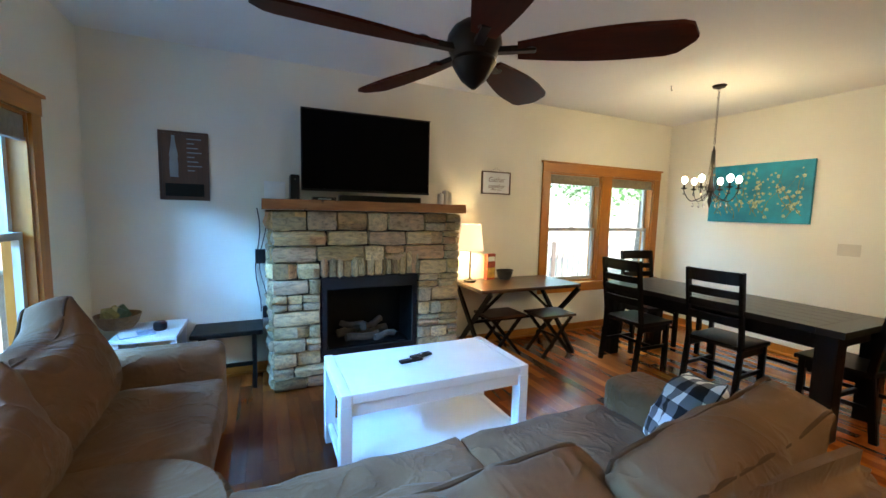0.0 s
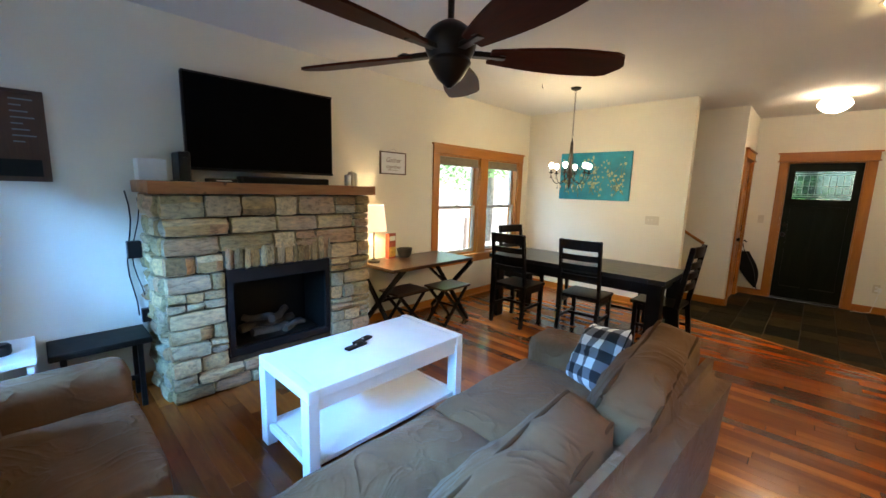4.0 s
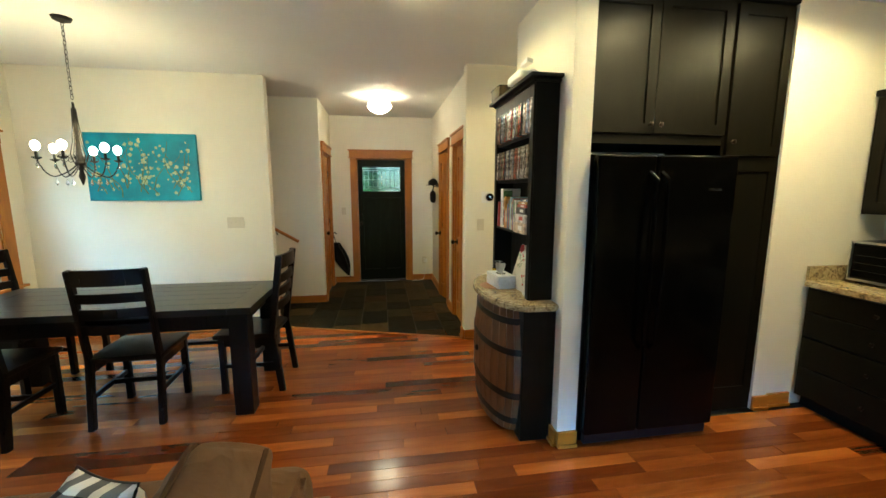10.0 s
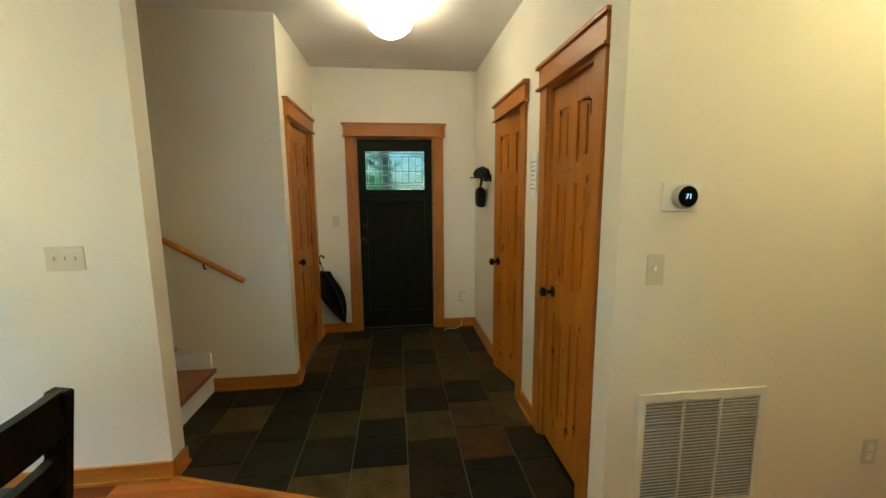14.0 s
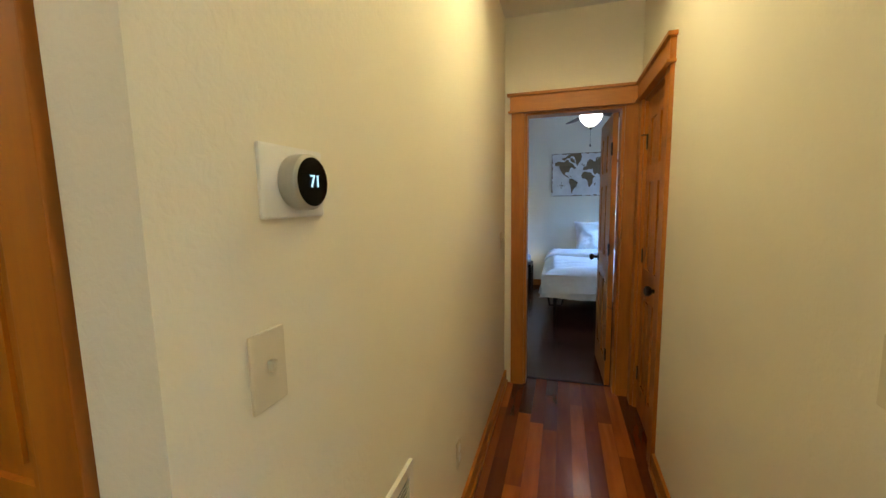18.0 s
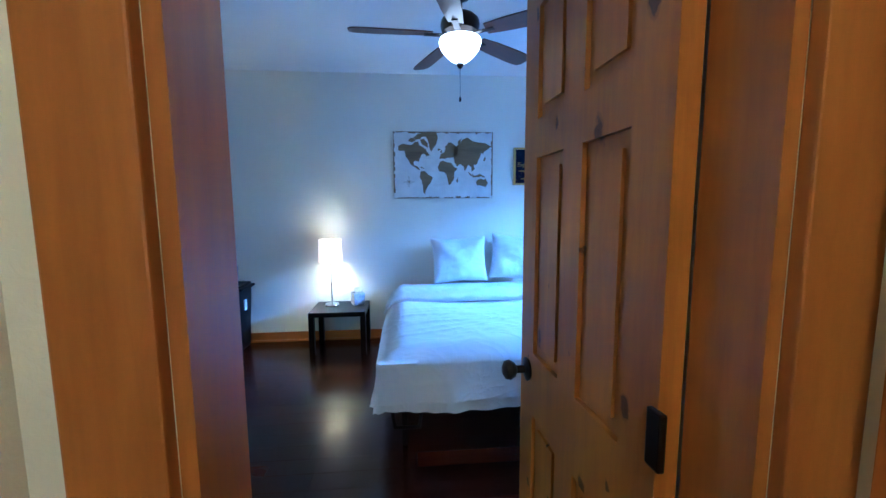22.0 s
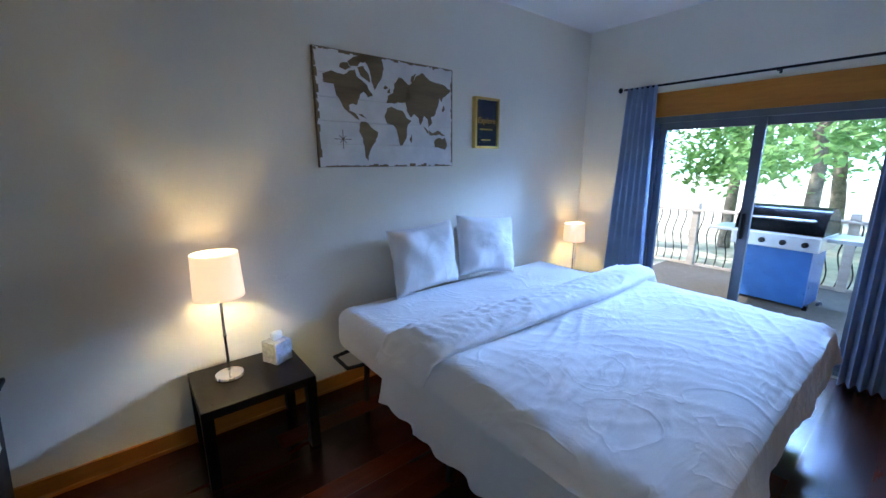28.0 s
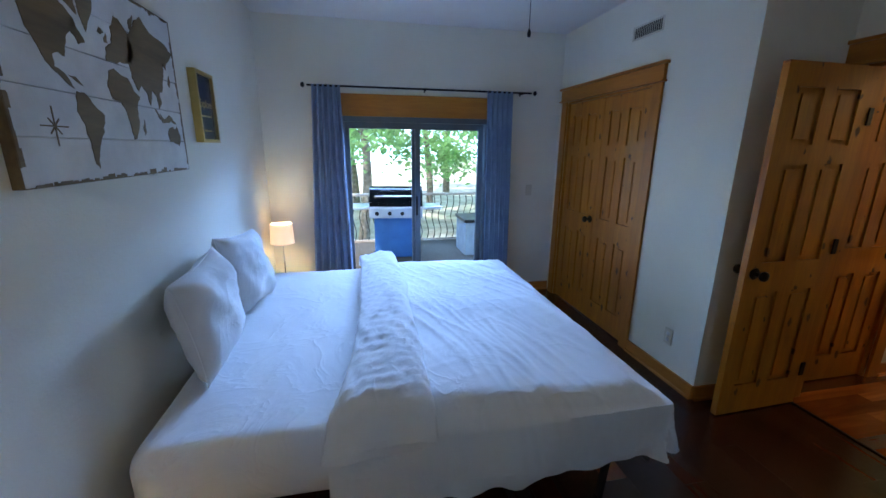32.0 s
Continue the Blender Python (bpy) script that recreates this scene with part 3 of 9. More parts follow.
# ---- trim ----
def baseboard(x0, y0, x1, y1, side):
    """A baseboard along a wall face; side: the way into the room."""
    sx, sy = side
    bm = bm_new()
    t = 0.016
    if sx:
        add_box(bm, x0, y0, 0.0, x0 + sx * t, y1, 0.095)
        add_box(bm, x0, y0, 0.0, x0 + sx * (t + 0.012), y1, 0.018)
    else:
        add_box(bm, x0, y0, 0.0, x1, y0 + sy * t, 0.095)
        add_box(bm, x0, y0, 0.0, x1, y0 + sy * (t + 0.012), 0.018)
    bmesh.ops.recalc_face_normals(bm, faces=bm.faces[:])
    structure("baseboard", bm, M_TRIMY if sx else M_TRIMX, "fir baseboard along the wall", "baseboard")


for a in [(-0.42, 4.20, 0.82, 4.20, (0, -1)), (2.42, 4.20, 5.91, 4.20, (0, -1)), (5.91, 1.90, 5.91, 4.20, (-1, 0)), (-0.42, -2.75, -0.42, 4.20, (1, 0)),
          (6.86, 1.50, 6.86, 2.10, (-1, 0)), (5.91, 1.90, 6.03, 1.90, (0, -1)), (8.03, -0.145, 8.03, 0.20, (-1, 0)), (8.03, 1.197, 8.03, 1.50, (-1, 0)),
          (6.86, 1.50, 6.965, 1.50, (0, -1)), (5.215, -0.10, 5.335, -0.10, (0, 1)), (6.115, -0.145, 6.38, -0.145, (0, 1)), (7.135, -0.145, 8.03, -0.145, (0, 1)), (7.875, 1.50, 8.03, 1.50, (0, -1)),
          (5.215, -2.76, 5.215, -0.10, (-1, 0)), (4.315, -1.935, 4.315, -0.28, (1, 0)), (3.43, -0.40, 3.43, -0.28, (-1, 0)), (3.43, -0.28, 4.315, -0.28, (0, 1)),
          (3.60, -1.93, 3.60, -1.81, (-1, 0)), (3.62, -2.13, 3.62, -1.93, (-1, 0)),
          (2.18, -6.45, 6.83, -6.45, (0, 1)), (6.83, -6.45, 6.83, -2.88, (-1, 0)), (5.165, -2.88, 6.83, -2.88, (0, -1)), (2.18, -6.45, 2.18, -5.80, (1, 0)),
          (2.18, -4.22, 2.18, -3.50, (1, 0)), (3.66, -3.50, 4.315, -3.50, (0, -1)), (4.315, -3.50, 4.315, -2.88, (1, 0))]:
    baseboard(*a)


# ---- doors ----
def casing(parent, w, z, cw=0.095, yf=0.0, ydir=-1):
    """Craftsman casing round an opening of width w and height z, on the wall face yf."""
    t = 0.02
    y0, y1 = sorted((yf, yf + ydir * t))
    part("casing_side", box(-cw, y0, 0, 0, y1, z, 0.003), M_TRIM, parent)
    part("casing_side", box(w, y0, 0, w + cw, y1, z, 0.003), M_TRIM, parent)
    y0, y1 = sorted((yf, yf + ydir * (t + 0.006)))
    part("casing_head", box(-cw - 0.01, y0, z + 0.014, w + cw + 0.01, y1, z + 0.115, 0.003), M_TRIMX, parent)
    y0, y1 = sorted((yf, yf + ydir * (t + 0.022)))
    part("casing_fillet", box(-cw - 0.022, y0, z, w + cw + 0.022, y1, z + 0.014, 0.003), M_TRIMX, parent)
    part("casing_cap", box(-cw - 0.03, y0, z + 0.115, w + cw + 0.03, y1 if ydir > 0 else y1, z + 0.135, 0.003), M_TRIMX, parent)


def knob(parent, x, z, y, out=-1, mat=None):
    bm = moved(lathe([(0.032, 0), (0.034, 0.006), (0.012, 0.012), (0.011, 0.035), (0.022, 0.042), (0.029, 0.055), (0.026, 0.068), (0.012, 0.076)], 18), rx=90 if out < 0 else -90)
    part("door_knob", moved(bm, x, y, z), mat or M_BRONZE, parent, "oil-rubbed bronze door knob", 40)


def leaf(parent, w, z, y0=0.0, t=0.036, knob_x=None, hinge_x=None, material=None, both=True):
    """A six-panel door leaf, its near face at y0."""
    mt = material or M_PINE
    mw = w / 2
    st, ms = min(0.105, w * 0.16), 0.09
    bm = bm_new()
    add_box(bm, 0, y0, 0.008, st, y0 + t, z)
    add_box(bm, w - st, y0, 0.008, w, y0 + t, z)
    for lo, hi in ((0.2, 0.80), (0.98, 1.52), (1.62, z - 0.12)):
        add_box(bm, mw - ms / 2, y0, lo, mw + ms / 2, y0 + t, hi)
    for lo, hi in ((0.008, 0.2), (0.80, 0.98), (1.52, 1.62), (z - 0.12, z)):
        add_box(bm, st, y0, lo, w - st, y0 + t, hi)
    frame_ob = part("leaf", bm, mt, parent, "knotty pine six-panel leaf")
    for lo, hi in ((0.2, 0.80), (0.98, 1.52), (1.62, z - 0.12)):
        for a, b in ((st, mw - ms / 2), (mw + ms / 2, w - st)):
            p = bm_new()
            add_box(p, a, y0 + 0.011, lo, b, y0 + t - 0.011, hi)
            vs = add_box(p, a + 0.03, y0 + 0.004, lo + 0.03, b - 0.03, y0 + t - 0.004, hi - 0.03)
            part("panel", p, mt, frame_ob)
    if knob_x is not None:
        knob(parent, knob_x, 0.92, y0, -1)
        if both:
            knob(parent, knob_x, 0.92, y0 + t, 1)
    if hinge_x is not None:
        for hz in (0.25, 1.05, z - 0.25):
            part("hinge", box(hinge_x - 0.016, y0 - 0.008, hz - 0.045, hinge_x + 0.016, y0 + 0.004, hz + 0.045, 0.003), M_BRONZE, parent, "oil-rubbed bronze hinge")
    return frame_ob


def jamb(parent, w, z, t):
    bm = bm_new()
    add_box(bm, 0, 0, 0, 0.018, t, z)
    add_box(bm, w - 0.018, 0, 0, w, t, z)
    add_box(bm, 0.018, 0, z - 0.018, w - 0.018, t, z)
    part("jamb", bm, M_TRIM, parent)


def pine_door(name, label, loc, rz, w, open_deg=0.0, knob_side=1, back=False, recess=0.02, hang=True, double=False):
    d = thing(name, label, "door", loc, rz, "", "structure")
    casing(d, w, 2.04)
    if back:
        casing(d, w, 2.04, 0.095, 0.12, 1)
    jamb(d, w, 2.04, 0.12)
    iw = w - 0.042
    if double:
        for s in range(2):
            h = new("door_leaf")
            h.parent = d
            h.location = (0.021 + s * iw / 2, 0, 0)
            leaf(h, iw / 2 - 0.004, 2.02, recess, 0.03, None, None)
        knob(d, w / 2 - 0.05, 0.95, recess)
        return d
    if hang:
        kx = iw - 0.06 if knob_side > 0 else 0.06
        hx = 0.0 if knob_side > 0 else iw
        sub = new("door_leaf")
        sub.parent = d
        if open_deg:
            sub.matrix_basis = pose(0.021 if knob_side > 0 else w - 0.021, 0.118, 0, 0, 0, open_deg) @ pose(0 if knob_side > 0 else -iw, -0.04, 0)
            leaf(sub, iw, 2.02, 0.0, 0.036, kx, hx)
        else:
            sub.location = (0.021, 0, 0)
            leaf(sub, iw, 2.02, recess, 0.036, kx, hx, None, False)
    return d


hall_closet = pine_door("door_1", "closed knotty pine closet door in the entry hall", (7.06, 1.50, 0), 0, 0.72, 0, -1)
pine_door("door_2", "knotty pine door standing ajar to the bathroom", (7.04, -0.145, 0), 180, 0.565, 14, -1, True)
pine_door("door_3", "closed knotty pine coat closet door", (6.02, -0.145, 0), 180, 0.514, 0, -1)
pine_door("door_4", "closed knotty pine linen closet door in the corridor", (4.315, -2.62, 0), 90, 0.59, 0, 1)
bed_door = pine_door("door_5", "knotty pine bedroom door standing wide open", (5.07, -2.76, 0), 180, 0.66, -88, -1, True)
pine_door("door_6", "double knotty pine bedroom closet door", (2.345, -3.50, 0), 0, 1.22, 0, 1, False, 0.02, True, True)

# front door, dark with a leaded glass light
fd = thing("door_7", "dark green front door with a leaded glass light", "door", (8.03, 1.102, 0), -90, "", "structure")
casing(fd, 0.807, 2.04)
jamb(fd, 0.807, 2.04, 0.14)
bm = bm_new()
for a in [(0.02, 0.05, 0.01, 0.098, 0.095, 2.02), (0.709, 0.05, 0.01, 0.787, 0.095, 2.02), (0.098, 0.05, 0.01, 0.709, 0.095, 0.2), (0.098, 0.05, 1.40, 0.709, 0.095, 1.51),
          (0.098, 0.05, 1.905, 0.709, 0.095, 2.02), (0.355, 0.05, 0.2, 0.452, 0.095, 1.40)]:
    add_box(bm, *a)
add_box(bm, 0.098, 0.068, 0.2, 0.355, 0.085, 1.40)
add_box(bm, 0.452, 0.068, 0.2, 0.709, 0.085, 1.40)
fleaf = part("leaf", bm, M_DOORPAINT, fd)
part("shelf_moulding", box(0.07, 0.03, 1.385, 0.735, 0.052, 1.41, 0.004), M_DOORPAINT, fd)
M_DOORGLASS = mat_glass("obscure_glass", (0.1, 0.17, 0.18), 0.25)
pane = part("glass", box(0.1, 0.07, 1.512, 0.707, 0.076, 1.903), M_DOORGLASS, fd, "obscure leaded glass light")
cames = bm_new()
for k in range(9):
    x = 0.125 + k * 0.07
    add_box(cames, x - 0.003, 0.062, 1.56, x + 0.003, 0.07, 1.85)
for zc in (1.55, 1.58, 1.70, 1.85, 1.88):
    add_box(cames, 0.1, 0.0615, zc - 0.003, 0.707, 0.0695, zc + 0.003)
for k in range(5):
    x = 0.14 + k * 0.12
    add_box(cames, x, 0.063, 1.66, x + 0.055, 0.0685, 1.665)
    add_box(cames, x, 0.063, 1.76, x + 0.055, 0.0685, 1.765)
part("lead_came", cames, mat_plain("zinc_came", (0.6, 0.62, 0.62), 0.35, 0.3), fd, "pale zinc cames")
part("deadbolt", moved(lathe([(0.03, 0), (0.03, 0.015), (0.015, 0.022)], 16), 0.06, 0.05, 1.12, 90), M_BRONZE, fd)
knob(fd, 0.06, 0.98, 0.05)
part("threshold", box(0.02, 0.0, 0.0, 0.787, 0.14, 0.02, 0.004), M_BRONZE, fd)


# ---- windows ----
def sash(parent, w, z0, z1, y, t=0.035, fw=0.04):
    bm = bm_new()
    add_box(bm, 0, y, z0, fw, y + t, z1)
    add_box(bm, w - fw, y, z0, w, y + t, z1)
    add_box(bm, fw, y, z0, w - fw, y + t, z0 + fw)
    add_box(bm, fw, y, z1 - fw, w - fw, y + t, z1)
    s = part("sash", bm, M_VINYL, parent, "almond vinyl window sash")
    g = part("pane", box(fw, y + t / 2 - 0.002, z0 + fw, w - fw, y + t / 2 + 0.002, z1 - fw), M_GLASS, s, "clear window pane")
    g.visible_shadow = False
    return s


def hung_windows(name, label, loc, rz, units, z0, z1, thick, blind=0.12):
    """A row of double-hung units in one casing; units: (start, end) along local x."""
    d = thing(name, label, "window", loc, rz, "", "structure")
    a, b = units[0][0], units[-1][1]
    cw = 0.11
    part("casing_side", box(a - cw, -0.02, z0 - 0.02, a, 0, z1, 0.003), M_TRIM, d)
    part("casing_side", box(b, -0.02, z0 - 0.02, b + cw, 0, z1, 0.003), M_TRIM, d)
    for (p0, p1), (q0, q1) in zip(units, units[1:]):
        part("mullion_casing", box(p1, -0.02, z0 - 0.02, q0, 0, z1, 0.003), M_TRIM, d)
    part("casing_head", box(a - cw, -0.026, z1, b + cw, 0, z1 + 0.105, 0.003), M_TRIMX, d)
    part("casing_cap", box(a - cw - 0.02, -0.04, z1 + 0.105, b + cw + 0.02, 0, z1 + 0.125, 0.003), M_TRIMX, d)
    part("sill", box(a - cw - 0.03, -0.055, z0 - 0.025, b + cw + 0.03, 0.02, z0, 0.005), M_TRIMX, d)
    part("apron", box(a - cw, -0.018, z0 - 0.12, b + cw, 0, z0 - 0.025, 0.003), M_TRIMX, d)
    zm = (z0 + z1) / 2 - 0.01
    for p0, p1 in units:
        j = bm_new()
        add_box(j, p0, 0, z0, p0 + 0.02, thick, z1)
        add_box(j, p1 - 0.02, 0, z0, p1, thick, z1)
        add_box(j, p0 + 0.02, 0, z1 - 0.02, p1 - 0.02, thick, z1)
        add_box(j, p0 + 0.02, 0.02, z0, p1 - 0.02, thick, z0 + 0.02)
        part("jamb", j, M_TRIM, d)
        lo = sash(d, p1 - p0 - 0.044, z0 + 0.022, zm + 0.02, 0.045)
        hi = sash(d, p1 - p0 - 0.044, zm - 0.02, z1 - 0.022, 0.085)
        lo.location.x = hi.location.x = p0 + 0.022
        part("sash_lock", box((p0 + p1) / 2 - 0.03, 0.03, zm + 0.02, (p0 + p1) / 2 + 0.03, 0.05, zm + 0.032, 0.003), M_VINYL, d)
        if blind:
            part("blind", join(box(p0 + 0.024, 0.005, z1 - 0.02 - blind, p1 - 0.024, 0.03, z1 - 0.022, 0.008), box(p0 + 0.024, 0.0, z1 - 0.03 - blind, p1 - 0.024, 0.034, z1 - 0.01 - blind, 0.004)), M_BLIND, d, "woven roman shade pulled up")
    return d


hung_windows("window_1", "pair of double-hung windows cased in fir", (0, 4.20, 0), 0, NWIN, 0.62, 1.95, 0.14, 0.1)
# the window wall's local x runs along +y, with the room on local -y
hung_windows("window_2", "three double-hung windows cased in fir onto the deck", (-0.42, 0, 0), 90, WWIN, 0.6, 1.95, 0.14, 0.13)

# bedroom high window with frosted shades
ew = thing("window_3", "small high window with two frosted shaded panes", "window", (6.83, 0, 0), -90, "", "structure")
u = [(-b, -a) for a, b in EWIN][::-1]
part("casing_head", box(u[0][0] - 0.12, -0.02, 2.095, u[1][1] + 0.12, 0, 2.167, 0.003), M_TRIMX, ew)
part("casing_sill", box(u[0][0] - 0.12, -0.024, 1.467, u[1][1] + 0.12, 0, 1.54, 0.003), M_TRIMX, ew)
for a, b in ((u[0][0] - 0.12, u[0][0]), (u[0][1], u[1][0]), (u[1][1], u[1][1] + 0.12)):
    part("casing_side", box(a, -0.02, 1.54, b, 0, 2.095, 0.003), M_TRIM, ew)
M_SHADEPANE = mat_glass("frosted_shade", (0.3, 0.33, 0.34), 0.6)
for a, b in u:
    j = bm_new()
    add_box(j, a, 0, 1.54, a + 0.02, 0.12, 2.095)
    add_box(j, b - 0.02, 0, 1.54, b, 0.12, 2.095)
    add_box(j, a + 0.02, 0, 2.075, b - 0.02, 0.12, 2.095)
    add_box(j, a + 0.02, 0, 1.54, b - 0.02, 0.12, 1.51)
    part("jamb", j, M_TRIM, ew)
    blind_bm = bm_new()
    for k in range(26):
        z = 1.565 + k * 0.0195
        add_box(blind_bm, a + 0.024, 0.022 + 0.008 * (k % 2), z, b - 0.024, 0.025 + 0.008 * (k % 2), z + 0.0197)
    sp = part("cellular_shade", blind_bm, M_SHADEPANE, ew, "translucent pleated shade")
    sp.visible_shadow = False
    pn = part("pane", box(a + 0.02, 0.07, 1.56, b - 0.02, 0.074, 2.075), M_GLASS, ew)
    pn.visible_shadow = False

# bedroom sliding door
sd = thing("door_8", "sliding glass door onto the deck", "door", (2.18, -5.77, 0), 90, "", "structure")
W = 1.51
part("casing_head", box(-0.06, -0.02, 1.87, W + 0.06, 0, 2.07, 0.003), M_TRIMX, sd)
fr = bm_new()
M_ALU = mat_plain("aluminium_frame", (0.12, 0.14, 0.16), 0.4, 0.4)
for a in [(0, 0, 0.02, 0.05, 0.13, 1.87), (W - 0.05, 0, 0.02, W, 0.13, 1.87), (0.05, 0, 1.82, W - 0.05, 0.13, 1.87), (0.05, 0, 0.02, W - 0.05, 0.13, 0.05)]:
    add_box(fr, *a)
part("frame", fr, M_ALU, sd)
add = bm_new()
add_box(add, 0, 0.0, 1.87, W, 0.14, 1.95)
part("header", add, M_TRIMX, sd)
for i, (a, b, y) in enumerate(((0.05, 0.79, 0.03), (0.71, W - 0.05, 0.08))):
    s = bm_new()
    for q in [(a, y, 0.05, a + 0.05, y + 0.04, 1.82), (b - 0.05, y, 0.05, b, y + 0.04, 1.82), (a + 0.05, y, 1.76, b - 0.05, y + 0.04, 1.82), (a + 0.05, y, 0.05, b - 0.05, y + 0.04, 0.14)]:
        add_box(s, *q)
    pf = part("sliding_panel", s, M_ALU, sd)
    g = part("pane", box(a + 0.05, y + 0.018, 0.14, b - 0.05, y + 0.022, 1.76), M_GLASS, pf)
    g.visible_shadow = False
part("handle", box(0.74, 0.0, 0.9, 0.76, 0.03, 1.1, 0.004), M_BLACK, sd)

# ---- living room ----
def fireplace():
    f = thing("fireplace", "stacked ledge-stone gas fireplace with a black firebox", "fireplace", (1.62, 4.31, 0))
    core = bm_new()
    for a in [(-0.77, -0.57, 0, -0.45, 0, 1.44), (0.41, -0.57, 0, 0.77, 0, 1.44), (-0.45, -0.57, 1.0, 0.41, 0, 1.44), (-0.45, -0.57, 0, 0.41, 0, 0.22)]:
        add_box(core, *a)
    part("core", core, M_MORTAR, f)
    rnd = random.Random(3)
    shapes = []
    for i in range(14):
        b = box(-0.5, -0.5, -0.5, 0.5, 0.5, 0.5)
        bmesh.ops.subdivide_edges(b, edges=b.edges[:], cuts=2, use_grid_fill=True)
        for v in b.verts:
            e = sum(abs(c) > 0.45 for c in v.co)
            k = noise.noise_vector(v.co * 2.2 + Vector((i * 9.1, i, -i)))
            v.co += Vector((k.x * 0.05, k.y * 0.3, k.z * 0.1))
            if e > 1:
                v.co = Vector((v.co.x * 0.96, v.co.y * 0.82, v.co.z * 0.92))
            if e > 2:
                v.co = Vector((v.co.x * 0.97, v.co.y * 0.9, v.co.z * 0.92))
        me = bpy.data.meshes.new("stone")
        b.to_mesh(me)
        b.free()
        me.materials.append(M_STONE)
        me.polygons.foreach_set("use_smooth", [True] * len(me.polygons))
        me.set_sharp_from_angle(angle=radians(38))
        shapes.append(me)

    def stone(x0, x1, z0, z1, side=0):
        o = new("stone", rnd.choice(shapes))
        o.parent = f
        d = rnd.uniform(0.07, 0.12)
        g = 0.005
        w, h = x1 - x0 - g, z1 - z0 - g
        if side:
            o.location = (side * (0.77 + 0.012), (x0 + x1) / 2, (z0 + z1) / 2)
            o.rotation_euler = (0, 0, radians(90 * side))
        else:
            o.location = ((x0 + x1) / 2, -0.575, (z0 + z1) / 2)
            o.rotation_euler = (0, 0, radians(180) if rnd.random() < 0.5 else 0)
        o.scale = (w, d, h)

    def course(x0, x1, z0, z1, lo=0.12, hi=0.36, side=0):
        x = x0
        while x < x1 - 1e-3:
            w = rnd.uniform(lo, hi)
            if x1 - x - w < lo * 0.8:
                w = x1 - x
            if z1 - z0 > 0.1 and w < 0.22 and rnd.random() < 0.45:
                zm = z0 + (z1 - z0) * rnd.uniform(0.4, 0.6)
                stone(x, x + w, z0, zm, side)
                stone(x, x + w, zm, z1, side)
            else:
                stone(x, x + w, z0, z1, side)
            x += w

    z = 0.0
    while z < 1.44 - 1e-3:
        h = rnd.uniform(0.085, 0.135)
        if 1.44 - z - h < 0.06:
            h = 1.44 - z
        z1 = z + h
        if z1 < 0.26:
            course(-0.80, 0.80, z, z1)
        elif z1 <= 1.10 + 1e-3:
            course(-0.80, -0.44, z, z1, 0.1, 0.3)
            course(0.40, 0.80, z, z1, 0.1, 0.3)
        else:
            course(-0.80, 0.80, z, z1, 0.16, 0.42)
        course(-0.55, -0.02, z, z1, 0.12, 0.3, -1)
        course(-0.55, -0.02, z, z1, 0.12, 0.3, 1)
        z = z1
    x = -0.44
    while x < 0.40 - 1e-3:
        w = rnd.uniform(0.035, 0.075)
        w = min(w, 0.40 - x)
        stone(x, x + w, 0.90, 1.10 + rnd.uniform(-0.01, 0.02))
        x += w
    fb = bm_new()
    for a in [(-0.44, -0.56, 0.22, -0.42, -0.12, 0.92), (0.38, -0.56, 0.22, 0.40, -0.12, 0.92), (-0.42, -0.15, 0.22, 0.38, -0.12, 0.92), (-0.42, -0.56, 0.22, 0.38, -0.15, 0.245), (-0.42, -0.56, 0.88, 0.38, -0.15, 0.92)]:
        add_box(fb, *a)
    part("firebox", fb, M_BLACK, f, "matt black steel firebox")
    fr = bm_new()
    for a in [(-0.43, -0.60, 0.24, -0.39, -0.57, 0.90), (0.35, -0.60, 0.24, 0.39, -0.57, 0.90), (-0.39, -0.60, 0.80, 0.35, -0.57, 0.90), (-0.39, -0.60, 0.24, 0.35, -0.57, 0.29)]:
        add_box(fr, *a)
    part("surround", fr, M_BLACKPL, f, "black metal firebox surround")
    for i, (x0, y0, x1, y1, zz, r) in enumerate([(-0.26, -0.3, 0.22, -0.22, 0.33, 0.04), (-0.2, -0.4, 0.1, -0.36, 0.31, 0.035), (-0.05, -0.42, 0.16, -0.2, 0.40, 0.032), (-0.22, -0.24, -0.02, -0.4, 0.41, 0.03), (0.05, -0.44, 0.25, -0.36, 0.31, 0.03)]):
        b = tube([(x0 + (x1 - x0) * k / 6, y0 + (y1 - y0) * k / 6, zz + 0.012 * math.sin(k + i)) for k in range(7)], [r * (0.9 + 0.2 * ((k * 7 + i) % 3) / 3) for k in range(7)], 10)
        part("log", soft(b, 0.008, 14, i), M_LOG, f, "pale ceramic gas log", 60)
    part("ember_bed", soft(box(-0.36, -0.5, 0.245, 0.32, -0.17, 0.28), 0.004, 20), M_BLACK, f)
    beam = box(-0.86, -0.68, 1.445, 0.82, 0, 1.522)
    bmesh.ops.subdivide_edges(beam, edges=beam.edges[:], cuts=8, use_grid_fill=True)
    part("mantel", soft(beam, 0.006, 9), M_MANTEL, f, "rustic live-edge wooden mantel beam")
    return f


M_WAX = mat_plain("wax", (0.6, 0.55, 0.45), 0.6)
M_LOG = mat_plain("ceramic_log", (0.07, 0.06, 0.05), 0.9, 0, 0.4, 12, 0.8, 40)
fireplace()

